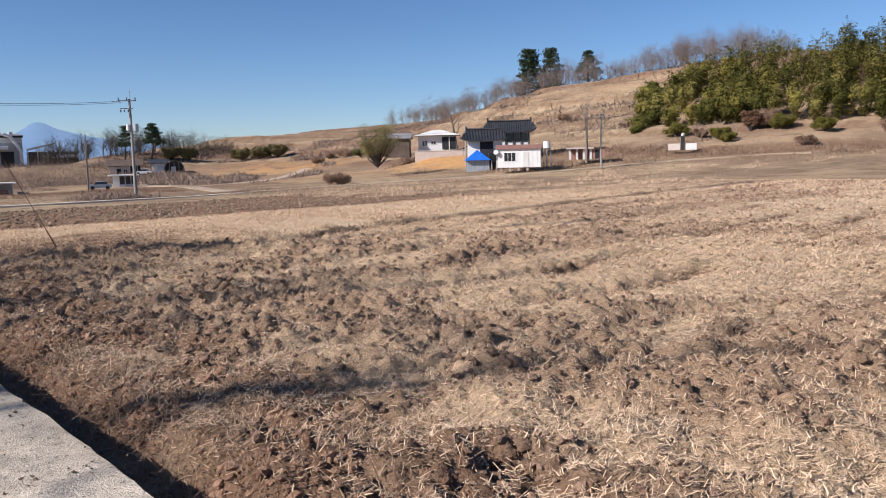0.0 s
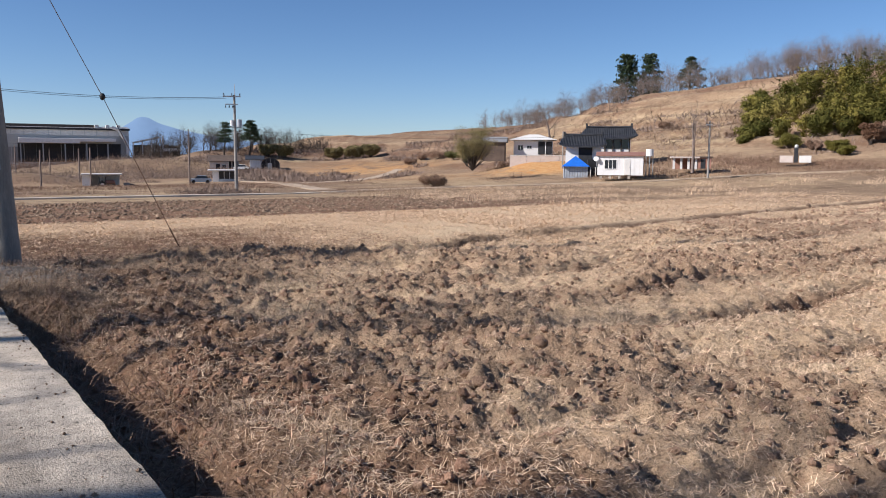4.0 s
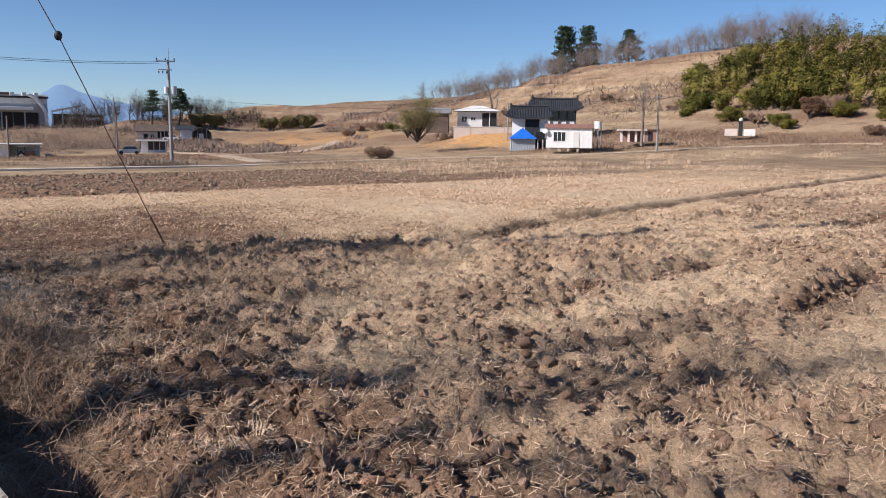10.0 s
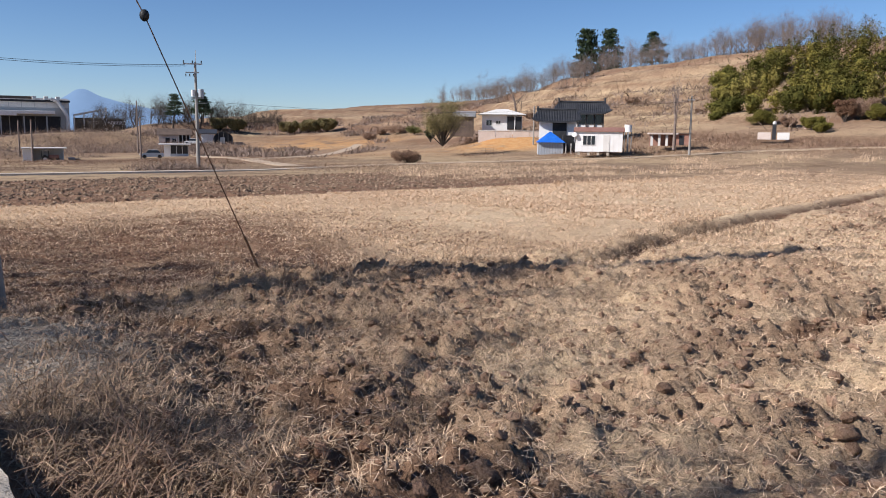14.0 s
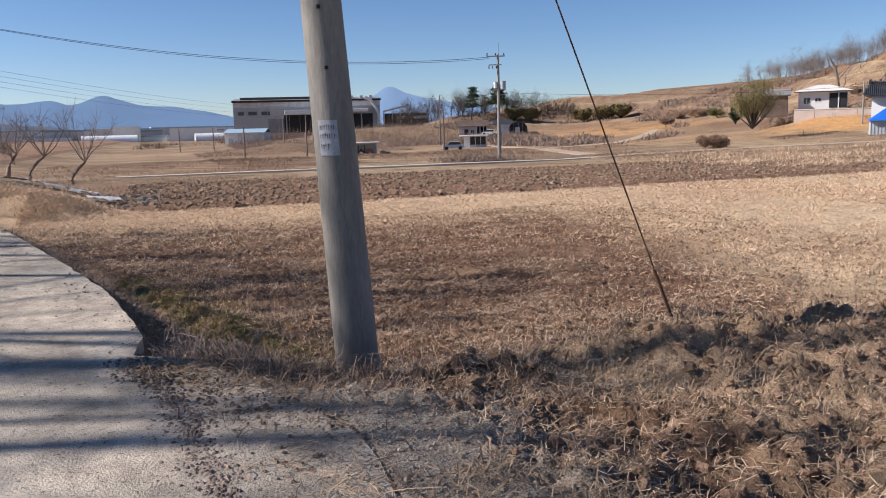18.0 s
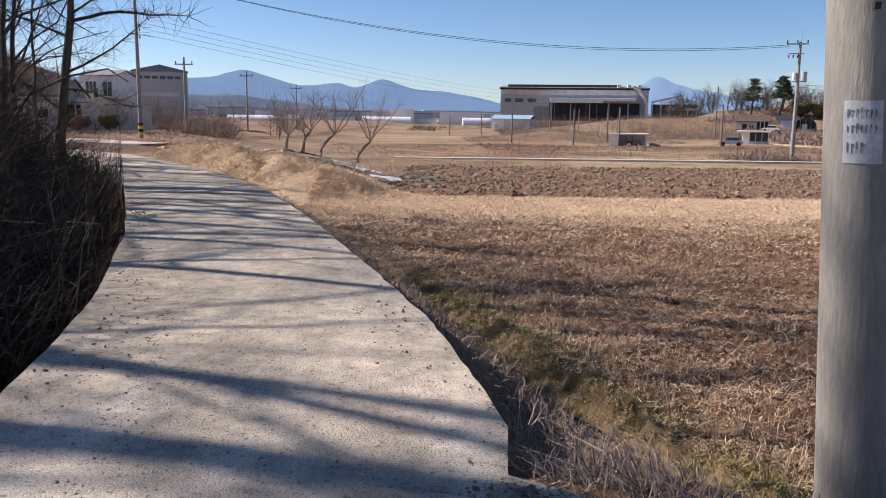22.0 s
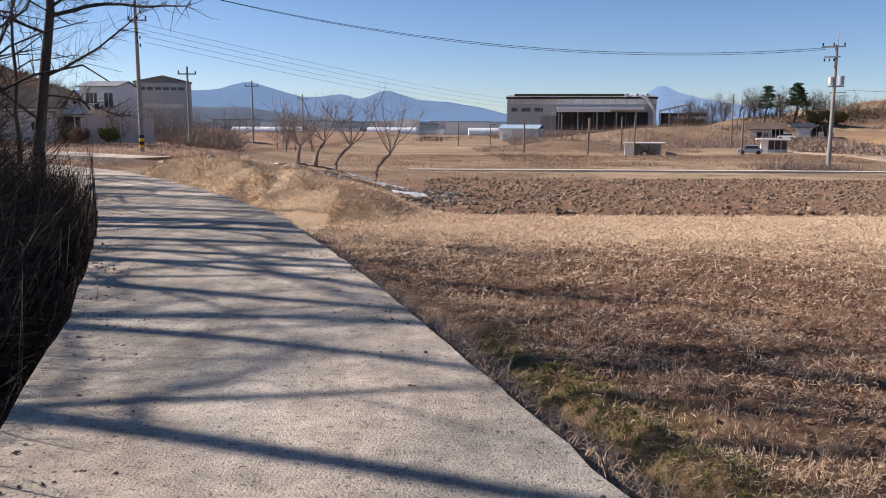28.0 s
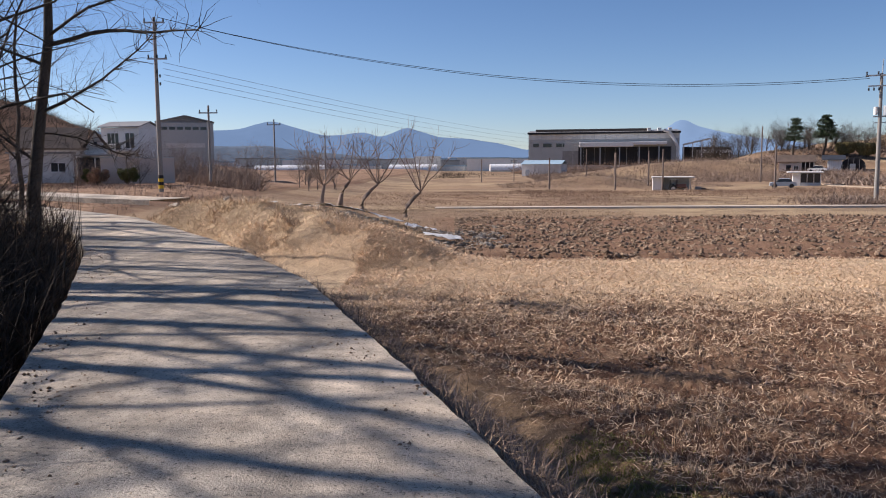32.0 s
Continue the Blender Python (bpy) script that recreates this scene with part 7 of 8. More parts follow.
r = (0.015 + 0.035 * g.random(len(x)) ** 2) * np.clip(x / 14, 0.8, 2.0)
stuff("edge_clods", *lumps(x, y, height(x, y) + r * 0.15, r, 447, 0.7, True), CLOD_D, "dark broken clods along the field's edge", "soil")
x, y, g = scatter(110000, -6, 14, 1, 20, 422, lambda x, y: low(x, y) * np.clip(0.3 + 0.8 * patch(x + 9, y, 0.9), 0, 1), 1.1)
n = len(x)
stuff("dark_stubble", *blades(x, y, height(x, y) + 0.005, g.uniform(0.05, 0.13, n), g.uniform(0.002, 0.006, n), np.clip(g.normal(0.5, 0.4, n), -0.1, 1.4), 423), STRAW_D, "brown rotting rice stubble", "straw")
x, y, g = scatter(190000, -4, 9, 1, 17, 424, lambda x, y: low(x, y) * (0.2 + 0.8 * patch(x + 3, y + 8, 1.1)) * ss(9, 4, x - lane_right(y) - 2) * ss(15, 9, y))
n = len(x)
stuff("chopped_straw", *blades(x, y, height(x, y) + 0.012 + 0.02 * g.random(n), g.uniform(0.02, 0.09, n), g.uniform(0.002, 0.004, n), g.normal(0.2, 0.35, n), 425, 0.1, True), STRAW, "short pale straw on the wet edge of the paddy", "straw")
# matted weeds between the pole and the field
def matted(x, y):
    return np.exp(-((x - 1.4) / 2.6) ** 2 - ((y + 2.6) / 1.9) ** 2) * ss(0.05, 0.4, x - lane_right(y)) * ss(field_edge(x) + 0.8, field_edge(x) + 0.2, y)


x, y, g = scatter(90000, -1.2, 6.5, -6.5, 0.4, 426, lambda x, y: matted(x, y) * (0.25 + 0.75 * patch(x, y, 1.5)))
n = len(x)
stuff("matted_weeds", *blades(x, y, height(x, y) - 0.005, g.uniform(0.05, 0.17, n), g.uniform(0.0012, 0.003, n), np.clip(g.normal(0.25, 0.35, n), -0.2, 1.2), 427, 0.9), STRAW_D, "matted dead grass between the lane and the field", "grass")
# dry grass and weeds along ditch, bank and pole
def verge(x, y):
    d = x - lane_right(y)
    return ss(0.02, 0.1, d) * ss(1.1 + 0.65 * ss(-0.5, 2, y), 0.6 + 0.7 * ss(-0.5, 2, y), d) * (0.55 + 0.45 * patch(x, y, 1.2)) * ss(30, 27, y) * (1 - 0.8 * apron(x, y)) * (1 - 0.8 * ss(-4.5, -5.5, y)) * (1 - 0.7 * np.exp(-((y - 1.3) / 2.0) ** 2))


x, y, g = scatter(420000, -18, 2.2, -17, 29, 430, verge)
n = len(x)
stuff("verge_weeds", *blades(x, y, height(x, y) - 0.01, g.uniform(0.06, 0.22, n), g.uniform(0.0015, 0.004, n), np.clip(g.normal(0.2, 0.35, n), -0.2, 1.2), 431, 0.8), WEED, "matted dead weeds along the lane's edge", "weeds")
x, y, g = scatter(50000, -0.9, 12, -2.6, 1.2, 432, lambda x, y: np.exp(-((y - field_edge(x) - 0.0) / 0.6) ** 2) * (0.35 + 0.65 * patch(x, y, 1.0)) * ss(-0.8, -0.2, x))
n = len(x)
stuff("bank_grass", *blades(x, y, height(x, y) - 0.01, g.uniform(0.08, 0.24, n), g.uniform(0.0015, 0.004, n), np.clip(g.normal(0.35, 0.4, n), -0.1, 1.3), 433, 0.8), STRAW_D, "dry grass on the field bank", "grass")
x, y, g = scatter(40000, 12, 60, -1, 22, 434, lambda x, y: np.exp(-((y - edge_line(x) - 1.1) / 0.6) ** 2), 1.3)
n = len(x)
stuff("far_bank_grass", *blades(x, y, height(x, y) - 0.02, g.uniform(0.08, 0.26, n), g.uniform(0.003, 0.008, n), np.clip(g.normal(0.5, 0.4, n), 0.0, 1.5), 435, 0.4), STRAW_D, "dry grass along the far field edge", "grass")
# rough meadow towards the farmstead
def meadow(x, y):
    return (ss(0.6, 2.0, y - field_edge(x)) * ss(26, 32, x + 0.9 * (y - 20)) * (0.25 + 0.75 * patch(x, y, 0.16)) * ss(22, 34, x) * (1 - ss(27, 28, y) * ss(52, 50, y) * ss(46, 42, x)))


x, y, g = scatter(110000, 24, 130, 6, 110, 436, meadow, 1.5)
n = len(x)
stuff("meadow_grass", *blades(x, y, height(x, y) - 0.03, g.uniform(0.08, 0.24, n), g.uniform(0.006, 0.016, n), np.clip(g.normal(0.3, 0.35, n), 0.0, 1.2), 437, 0.6), STRAW_D, "tall dry grass of the fallow land", "grass")
x, y, g = scatter(100000, -14, 60, 62, 112, 438, lambda x, y: 0.15 + 0.85 * patch(x, y, 0.12), 1.0)
n = len(x)
stuff("scrub_weeds", *blades(x, y, height(x, y) - 0.03, g.uniform(0.10, 0.35, n), g.uniform(0.005, 0.014, n), np.clip(g.normal(0.5, 0.4, n), 0.05, 1.4), 439, 0.6), WEED, "brown scrub and weeds beyond the farm road", "weeds")
# grass of the heap
x, y, g = scatter(260000, -16, -2, 19.5, 39, 440, lambda x, y: ss(-1.25, -0.8, land(x, y)) * (x - lane_right(y) > 0.4) * (0.3 + 0.7 * patch(x, y, 0.9)) * ss(36, 32, y + 0.3 * (x + 9)))
n = len(x)
stuff("heap_grass", *blades(x, y, height(x, y) - 0.02, g.uniform(0.07, 0.28, n), g.uniform(0.0025, 0.006, n), np.clip(g.normal(0.3, 0.4, n), -0.2, 1.3), 441, 0.9, True), STRAW, "blond dry grass on the earth heap", "grass")
x, y, g = scatter(60000, -16, -2, 20, 36, 444, lambda x, y: ss(-1.2, -0.7, land(x, y)) * (x - lane_right(y) > 0.3) * patch(x, y, 0.7, 0.02, 0.14))
n = len(x)
stuff("heap_weeds", *blades(x, y, height(x, y) - 0.02, g.uniform(0.08, 0.3, n), g.uniform(0.003, 0.007, n), np.clip(g.normal(0.5, 0.4, n), -0.1, 1.3), 445, 0.9, True), STRAW_D, "brown dead weeds in tufts on the earth heap", "grass")
# moss and water of the ditch
x, y, g = scatter(300000, -3, 1.6, 0.6, 11, 442, lambda x, y: np.exp(-(((x - lane_right(y)) - 2.3) / 0.5) ** 2) * np.clip(0.35 + patch(x, y, 1.3, -0.12, 0.04), 0, 1) * (puddle(x, y) < 0.3))
n = len(x)
stuff("moss_tufts", *blades(x, y, height(x, y) - 0.01, g.uniform(0.015, 0.055, n), g.uniform(0.002, 0.005, n), np.clip(g.normal(0.8, 0.4, n), 0, 1.5), 443, 0.1, True), MOSS, "yellow-green moss and young grass by the ditch", "moss")
for a, b, w, l in PUDDLES:
    t = np.linspace(0, 2 * np.pi, 40, endpoint=False)
    dy = l * np.sin(t)
    V = np.concatenate([[(a, b, -1.36)], np.stack([a + w * np.cos(t) - 0.35 * dy, b + dy, t * 0 - 1.36], -1)])
    F = np.array([[0, 1 + i, 1 + (i + 1) % 40] for i in range(40)])
    tagged(np_part("ditch_water", V, F, WATER), "shallow still water in the ditch", "water", kind="structure")
# brambles of the left bank
def brambles(name, n, x0, x1, y0, y1, seed, hmax, label, keep, thin=1.0, mat=None, droop=1.0):
    x, y, g = scatter(n, x0, x1, y0, y1, seed, keep)
    n = len(x)
    z = land(x, y)
    P, d = np.stack([x, y, z - 0.1], -1), np.stack([g.normal(0, 0.6 * droop, n), g.normal(0, 0.6 * droop, n), np.ones(n)], -1)
    d /= np.linalg.norm(d, axis=1)[:, None]
    L = hmax * g.uniform(0.35, 1.0, n)
    side = np.cross(d, g.normal(0, 1, (n, 3)))
    side /= np.linalg.norm(side, axis=1)[:, None]
    w = thin * (g.uniform(0.004, 0.012, n) * np.clip(np.hypot(x, y) / 16, 1, 6))[:, None]
    rows = []
    for k in range(5):
        rows.append(np.stack([P - side * w * (1 - 0.18 * k), P + side * w * (1 - 0.18 * k)], 1))
        d = d + g.normal(0, 0.32, (n, 3)) * (0.5 + 0.5 * droop) - np.array([0, 0, 0.13 * k * droop])
        d /= np.linalg.norm(d, axis=1)[:, None]
        P = P + d * (L / 4)[:, None]
        P[:, 0] = np.where(P[:, 1] < 30, np.minimum(P[:, 0], np.where(P[:, 0] < 2, lane_left(P[:, 1]) - 0.03, 1e9)), P[:, 0])
    V = np.stack(rows, 1).reshape(-1, 3)
    b = (np.arange(n) * 10)[:, None, None] + (np.arange(4) * 2)[None, :, None] + np.array([0, 1, 3, 2])[None, None]
    stuff(name, V, b.reshape(-1, 4), mat or TWIG, label, "brambles")


brambles("bank_brambles", 70000, -14, -4.2, 1.5, 24, 450, 2.6, "dense dark bramble thicket in the ditch beside the lane", lambda x, y: ss(0.35, 0.7, lane_left(y) - x) * ss(6.5, 3.0, lane_left(y) - x))
brambles("tall_thicket", 30000, -16, -5.5, 2, 26, 455, 4.4, "tall tangle of thin bare shoots on the bank", lambda x, y: ss(1.3, 2.2, lane_left(y) - x) * ss(6.5, 4.5, lane_left(y) - x) * (0.3 + 0.7 * ss(-0.1, 0.1, fbm(x * 0.3, y * 0.3, 2))), 0.5, None, 0.75)
brambles("hedge_twigs", 14000, -26, -9, 8, 34, 451, 3.4, "leafless twiggy hedge on the bank", lambda x, y: ss(1.8, 3.0, lane_left(y) - x))
brambles("verge_twigs", 16000, -42, -13, 44, 76, 452, 0.9, "brown leafless scrub before the houses", lambda x, y: (0.1 + 0.9 * patch(x, y, 0.2)) * ss(-0.22, -0.32, (x + 2.8) / y), 0.45, BRUSH)
brambles("far_scrub", 24000, -44, -13, 80, 118, 453, 3.2, "brown leafless scrub beyond the houses", lambda x, y: (0.1 + 0.9 * patch(x, y, 0.12)) * ss(-0.23, -0.27, (x + 2.8) / y), 0.5, BRUSH)
# stones, film and boards on the heap
x, y, g = scatter(150, -13, -2.5, 29.5, 40, 460, lambda x, y: ss(-0.9, 0.0, land(x, y)))
for k in range(len(x)):
    r = g.uniform(0.08, 0.22)
    v, q = lumps(np.zeros(1), np.zeros(1), np.zeros(1), np.array([r]), 461 + k, 0.6, True)
    ob = tagged(np_part("stone", v, q, STONE), "pale field stone on the earth heap", "stone", "stones on the heap")
    ob.location = (x[k], y[k], float(height(x[k], y[k])) + r * 0.2)


def film_sheet(x, y, sx, sy, seed):
    """A crumpled piece of white mulch film."""
    u, v = np.meshgrid(np.linspace(-1, 1, 16), np.linspace(-1, 1, 10), indexing="ij")
    X, Y = u * sx * (1 + 0.3 * fbm(v * 2 + seed, u * 2, 2)), v * sy * (1 + 0.4 * fbm(u * 3 + seed, v, 2))
    Z = height(X + x, Y + y) + 0.16 + 0.16 * (fbm(u * 4 + seed, v * 4, 3) + 0.3)
    i, j = np.meshgrid(np.arange(15), np.arange(9), indexing="ij")
    q = (i * 10 + j).ravel()
    ob = np_part("plastic_film", np.stack([X, Y, Z], -1).reshape(-1, 3), np.stack([q, q + 10, q + 11, q + 1], -1), PLASTIC, None, "", True)
    ob.location = (x, y, 0)
    tagged(ob, "crumpled white plastic mulch film lying on the heap", "plastic film", "discarded film")


for k, (x, y, a, b) in enumerate(((-3.9, 32.5, 0.7, 0.35), (-4.8, 34.2, 0.6, 0.4), (-6.2, 35.2, 0.7, 0.3), (-8.0, 35.3, 0.9, 0.35), (-9.6, 36.2, 0.6, 0.3), (-11.4, 37.0, 0.7, 0.3), (-13.4, 37.5, 0.8, 0.3), (-12.2, 25.6, 0.35, 0.2), (-10.9, 34.4, 0.5, 0.25), (-9.0, 32.0, 0.7, 0.3), (-7.4, 31.4, 0.6, 0.3), (-5.8, 30.4, 0.6, 0.25), (-4.7, 29.2, 0.5, 0.25))):
    film_sheet(x, y, a, b, k * 7.7)

# concrete farm track with its low wall, and the road past the houses
def ribbon(name, label, pts, width, z_off, mat, thick=0.15):
    pts = np.array(pts, float)
    s = np.linspace(0, len(pts) - 1, 60)
    x, y = np.interp(s, range(len(pts)), pts[:, 0]), np.interp(s, range(len(pts)), pts[:, 1])
    z = np.interp(s, range(len(pts)), pts[:, 2]) if pts.shape[1] > 2 else land(x, y) + z_off
    t = np.gradient(np.stack([x, y], -1), axis=0)
    t /= np.linalg.norm(t, axis=1)[:, None]
    nrm = np.stack([-t[:, 1], t[:, 0]], -1) * width / 2
    A, B = np.stack([x, y], -1) + nrm, np.stack([x, y], -1) - nrm
    V = np.concatenate([np.c_[A, z], np.c_[B, z], np.c_[A, z - thick], np.c_[B, z - thick]])
    n = 60
    i = np.arange(n - 1)
    F = np.concatenate([np.stack([i, i + n, i + n + 1, i + 1], -1), np.stack([i, i + 1, i + 2 * n + 1, i + 2 * n], -1), np.stack([i + n, i + 3 * n, i + 3 * n + 1, i + n + 1], -1)])
    tagged(np_part(name, V, F, mat), label, "road", kind="structure")


ribbon("farm_track", "pale concrete farm track with a raised edge across the fields", [(-5, 62.6, -1.72), (8, 61.5, -1.66), (24, 60.5, -1.62), (33, 60.8, -1.66), (42, 65, -1.72)], 1.1, 0, TRACK, 0.3)
ribbon("dirt_road", "pale dirt road up to the farmstead", ROADS[0][1:], 2.6, 0.06, DIRT, 0.3)
ribbon("farm_path", "pale dirt path past the hut to the sheds", [(41, 69), (45, 84), (50, 100), (56, 118), (58, 134), (64, 152), (74, 172)], 2.6, 0.06, DIRT, 0.3)
ribbon("field_path", "pale dirt path climbing the slope", [(50, 99), (58, 103), (70, 112), (84, 128), (100, 146)], 2.0, 0.08, DIRT, 0.3)
ribbon("side_road", "concrete side road bridging the ditch near the houses", [(-36, 50, 0.22), (-26, 45, 0.12), (-19.8, 41.2, 0.03), (-16.6, 39.9, -0.02)], 2.6, 0, CONCRETE, 0.22)

# grit and pebbles on the lane
x, y, g = scatter(110000, -9, -0.7, -12, 16, 470, lambda x, y: (x < lane_right(y) - 0.02) * (x > lane_left(y) + 0.05) * np.clip(0.12 + 0.5 * patch(x, y, 0.9, 0.0, 0.14) + 2.2 * np.exp(-((x - lane_right(y) + 1.75) / 0.13) ** 2) * patch(x, y, 0.7, -0.06, 0.06), 0, 1))
r = 0.002 + 0.011 * g.random(len(x)) ** 3.5
stuff("lane_grit", *lumps(x, y, LANE_Z + 0.010 + 0.03 * fbm(x * 0.9, y * 0.9, 3), r, 471, 0.7), CLOD_D, "dark grit and crumbs of earth on the concrete lane", "gravel")
# cracks of the lane, filled with dark crumbs
ys = np.concatenate([np.arange(-5.0, 3.2, 0.006), np.arange(-2.6, -0.3, 0.0012)])
g = np.random.default_rng(474)
edge = np.arange(len(ys)) >= len(np.arange(-5.0, 3.2, 0.006))
xc = np.where(edge, np.interp(ys, (-2.6, -1.95, -1.44, -0.98, -0.3), (-1.12, -1.22, -1.27, -1.38, -1.54)), np.interp(ys, (-5.0, -1.04, 0.0, 1.57, 3.2), (-3.0, -3.07, -3.11, -3.45, -3.85)))
wide = 0.014 + 0.02 * edge + 0.05 * ss(-0.02, 0.14, fbm(ys * 1.7, ys * 0 + 3, 3))
x, y = xc + 0.05 * fbm(ys * 5, ys * 0 + 8, 3) + g.normal(0, 1, len(ys)) * wide, ys + g.normal(0, 0.02, len(ys))
keep = g.random(len(ys)) < 0.25 + 0.3 * edge + 0.75 * ss(-0.08, 0.06, fbm(ys * 1.7, ys * 0 + 3, 3))
x, y = x[keep], y[keep]
r = 0.003 + 0.011 * g.random(len(x)) ** 2
stuff("crack_grit", *lumps(x, y, LANE_Z + 0.012 + 0.03 * fbm(x * 0.9, y * 0.9, 3), r, 475, 0.6), DULL, "dark crumbs of earth filling cracks in the lane", "gravel")
# straw and crumbs over the broken corner of the lane by the pole
def corner(x, y):
    return ss(-0.65, -0.1, x - lane_right(y)) * ss(0.12, 0.0, x - lane_right(y)) * ss(-3.8, -2.6, y) * ss(-0.25, -0.6, y)


top = lambda x, y: np.where(x < lane_right(y), LANE_Z + 0.012 + 0.03 * fbm(x * 0.9, y * 0.9, 3), height(x, y))
x, y, g = scatter(6000, -1.7, 0.0, -3.8, -0.2, 476, lambda x, y: corner(x, y) * (0.2 + 0.8 * patch(x, y, 2.0)))
n = len(x)
stuff("corner_straw", *blades(x, y, top(x, y) + 0.012, g.uniform(0.05, 0.22, n), g.uniform(0.001, 0.0026, n), np.clip(g.normal(0.1, 0.12, n), -0.05, 0.5), 477, 0.5), STRAW_D, "loose dry straw on the broken corner of the lane", "straw")
x, y, g = scatter(24000, -1.8, 0.0, -3.8, -0.2, 478, lambda x, y: corner(x, y) * (0.15 + 0.85 * patch(x, y, 1.4)))
r = 0.003 + 0.010 * g.random(len(x)) ** 3
stuff("corner_crumbs", *lumps(x, y, top(x, y) + r * 0.2, r, 479, 0.6), CLOD_D, "crumbs of dark earth on the broken corner of the lane", "gravel")
# scrub on the hillside
def crest_scrub(n, az0, az1, r0, r1, seed, hmin, hmax, mat, name, label):
    g = np.random.default_rng(seed)
    az, r = np.radians(g.uniform(az0, az1, n)), g.uniform(r0, r1, n)
    cx, cy = np.sin(az) * r, np.cos(az) * r - 6
    k = g.random(n) < ss(-0.02, 0.1, fbm(cx * 0.07, cy * 0.07, 3))
    cx, cy = np.repeat(cx[k], 40), np.repeat(cy[k], 40)
    m = len(cx)
    cx, cy = cx + g.normal(0, 1.1, m), cy + g.normal(0, 1.1, m)
    stuff(name, *blades(cx, cy, height(cx, cy) - 0.05, g.uniform(hmin, hmax, m), g.uniform(0.008, 0.022, m), np.clip(g.normal(0.6, 0.4, m), 0.0, 1.4), seed + 1, 0.8), mat, label, "scrub")


crest_scrub(3200, 40, 90, 105, 235, 480, 0.3, 1.3, WEED, "hill_scrub", "brown scrub and dead weeds on the hillside terraces")
crest_scrub(1500, 36, 88, 100, 235, 482, 0.15, 0.6, STRAW_D, "hill_grass", "tall blond grass on the hillside terraces")
crest_scrub(700, 30, 62, 70, 130, 484, 0.15, 0.5, STRAW_D, "slope_scrub", "dry scrub on the slope below the farmstead")

# overgrown banks before the sheds and the factory
brambles("scrub_bank", 34000, 14, 84, 160, 206, 486, 1.8, "brown overgrown bank of scrub behind the sheds", lambda x, y: 0.35 + 0.65 * ss(-0.06, 0.08, fbm(x * 0.05, y * 0.09, 3)), 0.6, BRUSH)
brambles("factory_scrub", 8000, -10, 120, 225, 330, 488, 3.4, "dark scrub on the embankment before the factory", lambda x, y: ss(-0.05, 0.1, fbm(x * 0.03, y * 0.04, 3)))
brambles("pole_thicket", 5000, 22, 32.5, 63.5, 70, 490, 1.35, "grey-brown thicket round the transformer pole", lambda x, y: np.exp(-((x - 27.4) / 2.6) ** 2), 0.6, BRUSH)
brambles("treeline", 4200, 58, 118, 212, 236, 492, 6.0, "dark leafless treeline behind the sheds", lambda x, y: ss(-0.08, 0.1, fbm(x * 0.08, y * 0.08, 2)))
x, y, g = scatter(60000, -4, 14, 1, 20, 494, lambda x, y: low(x, y) * (0.2 + 0.8 * patch(x + 5, y + 3, 0.8)), 1.2)
r = 0.010 + 0.03 * g.random(len(x)) ** 3
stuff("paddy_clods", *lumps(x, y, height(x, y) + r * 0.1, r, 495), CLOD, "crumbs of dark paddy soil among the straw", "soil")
brambles("crest_brush", 15000, 95, 250, 40, 215, 496, 3.6, "grey-brown brush along the hill crest", lambda x, y: np.exp(-((height(x, y) - 20) / 3.0) ** 2) * ss(0.75, 1.0, x / (y + 60)) + 0.25 * ss(0.05, 0.12, fbm(x * 0.05, y * 0.05, 3)) * ss(8, 12, height(x, y)))

# scrub between the farm road and the sheds
brambles("road_scrub", 24000, 4, 48, 66, 118, 500, 0.7, "low brown scrub between the farm road and the sheds", lambda x, y: ss(-0.04, 0.12, fbm(x * 0.10, y * 0.16, 3)) * road_clear(x, y), 0.5, WEED)
brambles("slope_brush", 60000, 60, 160, 95, 215, 502, 1.5, "brown brush in patches on the dry slope", lambda x, y: ss(0.03, 0.10, fbm((x + y) * 0.022 + 3, (x - y) * 0.05, 3)) * road_clear(x, y), 1.8, BRUSH)
brambles("far_hedge", 2600, -25, 95, 540, 600, 530, 8.0, "dark line of far trees along the valley", lambda x, y: 0.3 + 0.7 * patch(x, y, 0.02), 6.0, BRUSH)
brambles("embankment_scrub", 12000, 20, 135, 318, 352, 504, 7.0, "brown scrub on the bank before the factory", lambda x, y: 0.5 + 0.5 * patch(x, y, 0.05), 0.5, WEED)

brambles("hill_brush", 12000, -175, -78, 150, 235, 506, 3.0, "dark leafless brush on the wooded hill", lambda x, y: ss(2, 6, land(x, y)), 0.8)
x, y, g = scatter(60000, 36, 100, 24, 62, 508, lambda x, y: ss(0.0, 0.14, fbm(x * 0.16, y * 0.3, 3)) * road_clear(x, y), 1.2)
n = len(x)
stuff("tussocks", *blades(x, y, height(x, y) - 0.02, g.uniform(0.15, 0.5, n), g.uniform(0.006, 0.014, n), np.clip(g.normal(0.8, 0.35, n), 0.1, 1.5), 509, 0.6), STRAW, "pale tussocks of dry grass on the fallow strip", "grass")

brambles("terrace_brush", 50000, 96, 215, 45, 185, 510, 1.7, "brown brush along the hillside terraces", lambda x, y: ss(0.02, 0.10, fbm(x * 0.06 + 9, y * 0.11, 3)) * ss(2, 5, land(x, y)), 1.6, BRUSH)
x, y, g = scatter(9000, -1.3, 0.6, -8, -0.5, 512, apron)
r = 0.004 + 0.012 * g.random(len(x)) ** 3
stuff("apron_gravel", *lumps(x, y, height(x, y) + r * 0.3, r, 513, 0.7), STONE, "grey gravel spilling from the lane's edge", "gravel")

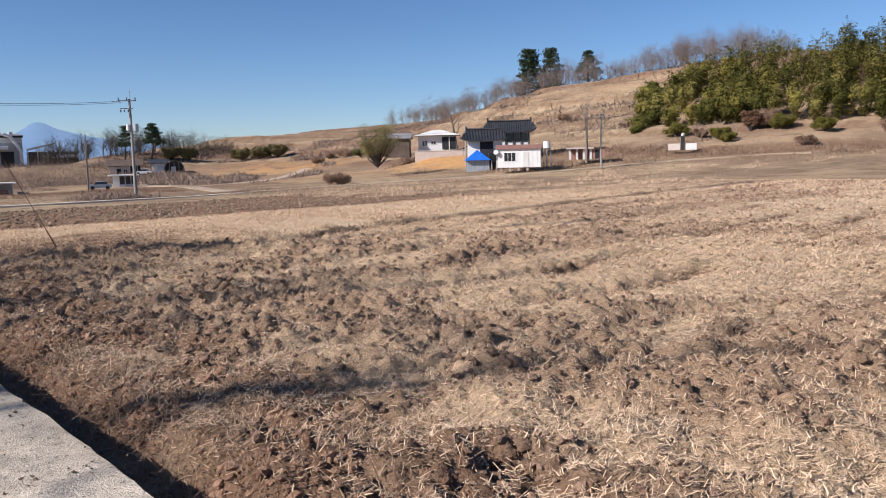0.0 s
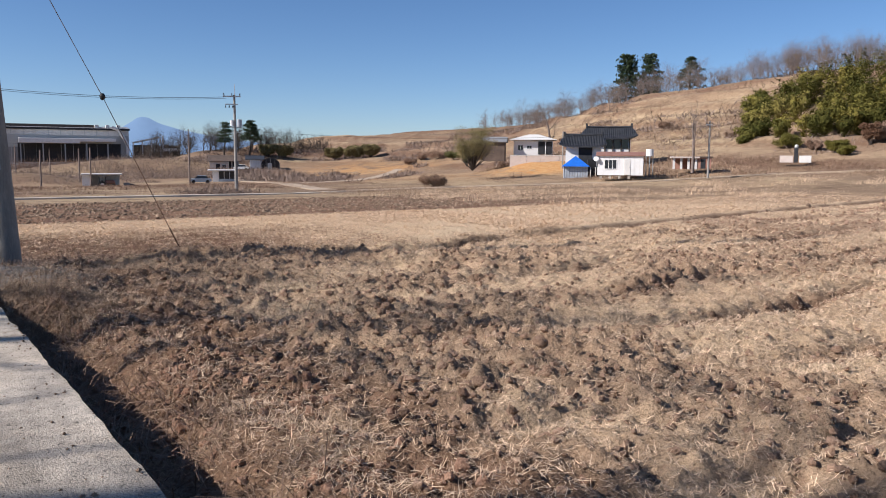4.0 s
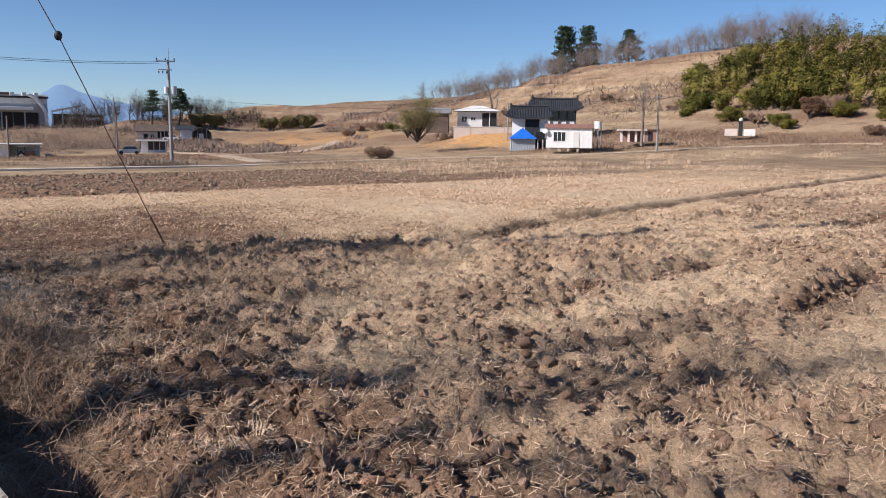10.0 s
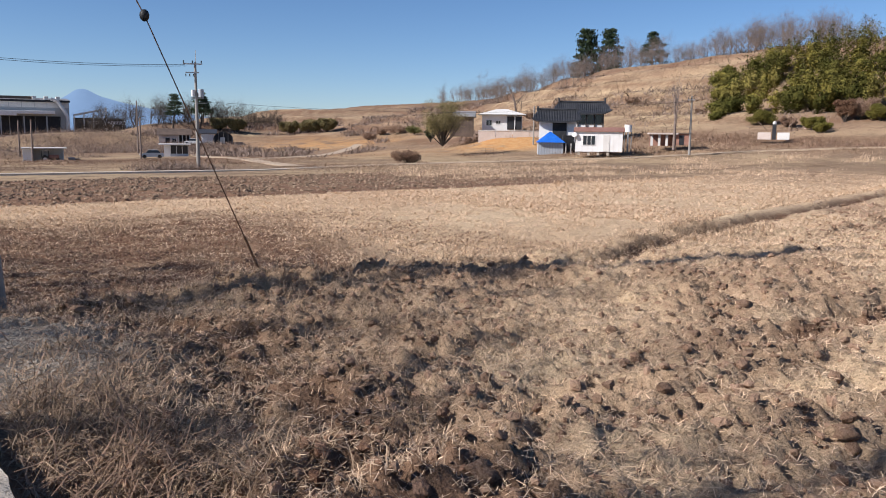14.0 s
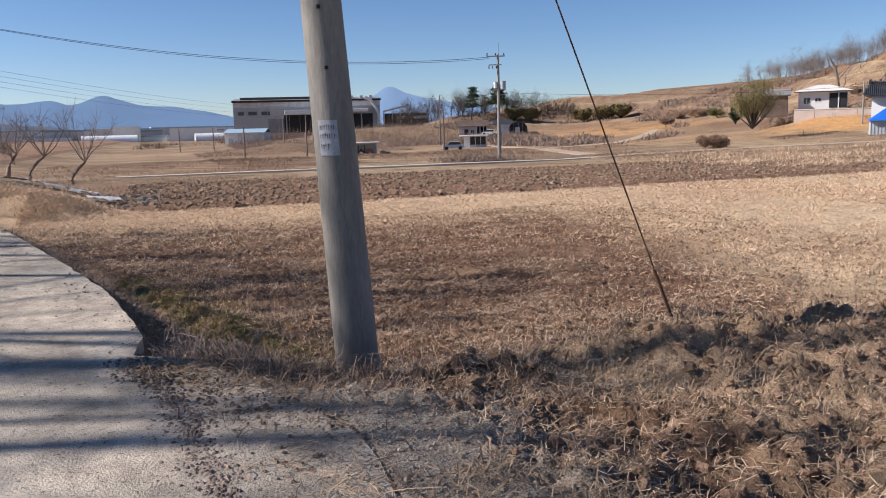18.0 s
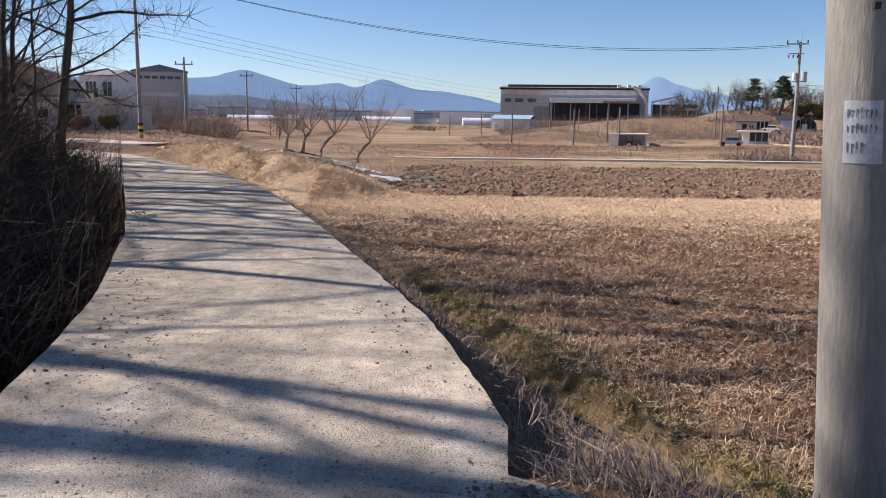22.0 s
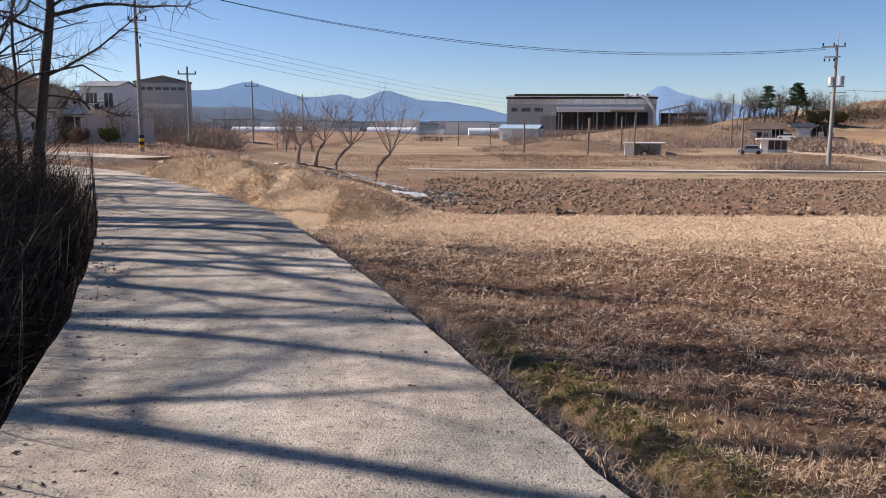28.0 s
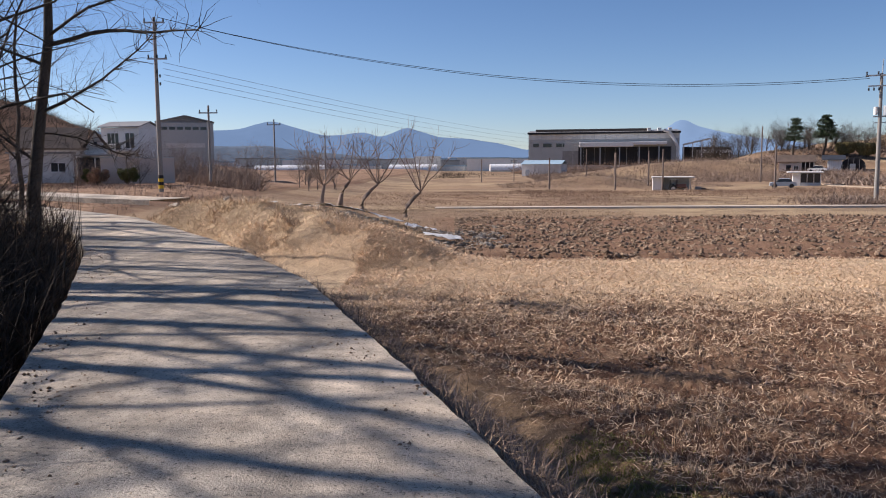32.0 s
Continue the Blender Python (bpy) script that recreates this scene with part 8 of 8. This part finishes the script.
x, y, g = scatter(200000, -8, -0.5, -1.5, 17, 514, lambda x, y: ss(0.0, 0.05, x - lane_right(y)) * ss(2.0, 1.2, x - lane_right(y)) * (0.35 + 0.65 * patch(x, y, 1.4)) * (1 - 0.6 * np.exp(-((y - 1.5) / 1.8) ** 2)))
n = len(x)
stuff("edge_stalks", *blades(x, y, height(x, y) - 0.01, g.uniform(0.06, 0.20, n), g.uniform(0.0012, 0.003, n), np.clip(g.normal(0.2, 0.35, n), -0.2, 1.2), 515, 0.9), STRAW_D, "fallen dry stalks along the broken lane edge", "weeds")

brambles("earth_bank_scrub", 9000, 4, 44, 140, 160, 516, 1.0, "brown scrub on the low earth bank behind the sheds", lambda x, y: 0.3 + 0.7 * patch(x, y, 0.3), 0.5, BRUSH)

x, y, g = scatter(70000, -15, 8, 31, 62, 518, lambda x, y: (0.25 + 0.75 * patch(x, y, 0.4)) * (x - lane_right(y) > 1.0) * (1 - ss(-5, -3, x) * ss(52, 50, y)))
n = len(x)
stuff("plot_grass", *blades(x, y, height(x, y) - 0.02, g.uniform(0.06, 0.24, n), g.uniform(0.004, 0.010, n), np.clip(g.normal(0.4, 0.4, n), -0.1, 1.3), 519, 0.6), STRAW_D, "trampled brown grass among the fruit trees", "grass")
x, y, g = scatter(5500, -13, -1.5, 31, 44, 520, lambda x, y: patch(x, y, 0.5) * (x - lane_right(y) > 1.0))
r = 0.03 + 0.07 * g.random(len(x)) ** 3
stuff("rubble", *lumps(x, y, height(x, y) + r * 0.2, r, 521, 0.7, True), STONE, "grey stones and rubble on the plot of fruit trees", "stones")

x, y, g = scatter(130000, -0.9, 0.9, -14, -2.5, 522, lambda x, y: (1 - 0.85 * ss(-4.5, -5.5, y)) * ss(0.02, 0.1, x - lane_right(y)) * ss(1.5, 0.7, x - lane_right(y)) * (0.3 + 0.7 * patch(x, y, 1.5)) * (1 - 0.7 * apron(x, y)))
n = len(x)
stuff("lane_weeds", *blades(x, y, height(x, y) - 0.005, g.uniform(0.05, 0.18, n), g.uniform(0.001, 0.0026, n), np.clip(g.normal(0.25, 0.35, n), -0.2, 1.2), 523, 0.9), STRAW_D, "matted dead grass in the shallow ditch by the lane", "grass")

x, y, g = scatter(150000, -8, 0.2, -1.0, 17, 524, lambda x, y: ss(0.03, 0.12, x - lane_right(y)) * ss(1.5, 0.5, x - lane_right(y)) * (0.2 + 0.8 * patch(x, y, 1.1)) * (1 - 0.5 * np.exp(-((y - 1.5) / 1.8) ** 2)))
n = len(x)
stuff("ditch_stalks", *blades(x, y, height(x, y) - 0.02, g.uniform(0.14, 0.40, n), g.uniform(0.0012, 0.003, n), np.clip(g.normal(0.15, 0.3, n), -0.1, 1.2), 525, 0.9, False, g.normal(1.9, 0.6, n)), DULL, "tangled dead stalks on the side of the ditch", "weeds")

x, y, g = scatter(26000, -0.8, 1.0, -14, -3.0, 526, lambda x, y: (1 - 0.5 * ss(-4.5, -5.5, y)) * ss(0.06, 0.2, x - lane_right(y)) * ss(1.0, 0.45, x - lane_right(y)) * (0.15 + 0.85 * patch(x, y, 0.9)) * (1 - 0.6 * apron(x, y)))
n = len(x)
stuff("fallen_stalks", *blades(x, y, height(x, y) + 0.01, g.uniform(0.18, 0.45, n), g.uniform(0.0012, 0.0028, n), np.clip(g.normal(0.18, 0.3, n), -0.15, 1.1), 527, 0.9), WEED, "long fallen dead stalks beside the lane", "weeds")

x, y, g = scatter(130000, -8, 1.2, 0.5, 16, 532, lambda x, y: ss(1.2, 1.7, x - lane_right(y)) * ss(3.2, 2.5, x - lane_right(y)) * (0.25 + 0.75 * patch(x + 4, y, 1.2)) * (puddle(x, y) < 0.3))
n = len(x)
stuff("ditch_litter", *blades(x, y, height(x, y) - 0.005, g.uniform(0.05, 0.16, n), g.uniform(0.0012, 0.003, n), np.clip(g.normal(0.25, 0.3, n), -0.1, 1.2), 533, 0.5, True), STRAW_D, "dull dry straw lying along the foot of the ditch", "straw")

# rows of cut rice stubble along the wet edge of the paddy
g = np.random.default_rng(528)
ty = np.repeat(np.arange(1.6, 13.0, 0.16), 4)
tx = lane_right(ty) + np.tile((2.95, 3.22, 3.5, 3.8), len(ty) // 4) + g.normal(0, 0.03, len(ty))
keep = g.random(len(ty)) < 0.75
X, Y = np.repeat(tx[keep], 12) + g.normal(0, 0.022, 12 * keep.sum()), np.repeat(ty[keep], 12) + g.normal(0, 0.022, 12 * keep.sum())
n = len(X)
stuff("stubble_rows", *blades(X, Y, height(X, Y) - 0.01, g.uniform(0.06, 0.15, n), g.uniform(0.0016, 0.003, n), np.clip(g.normal(1.25, 0.2, n), 0.3, 1.55), 529, 0.1, True), STRAW, "rows of short upright rice stubble", "straw")
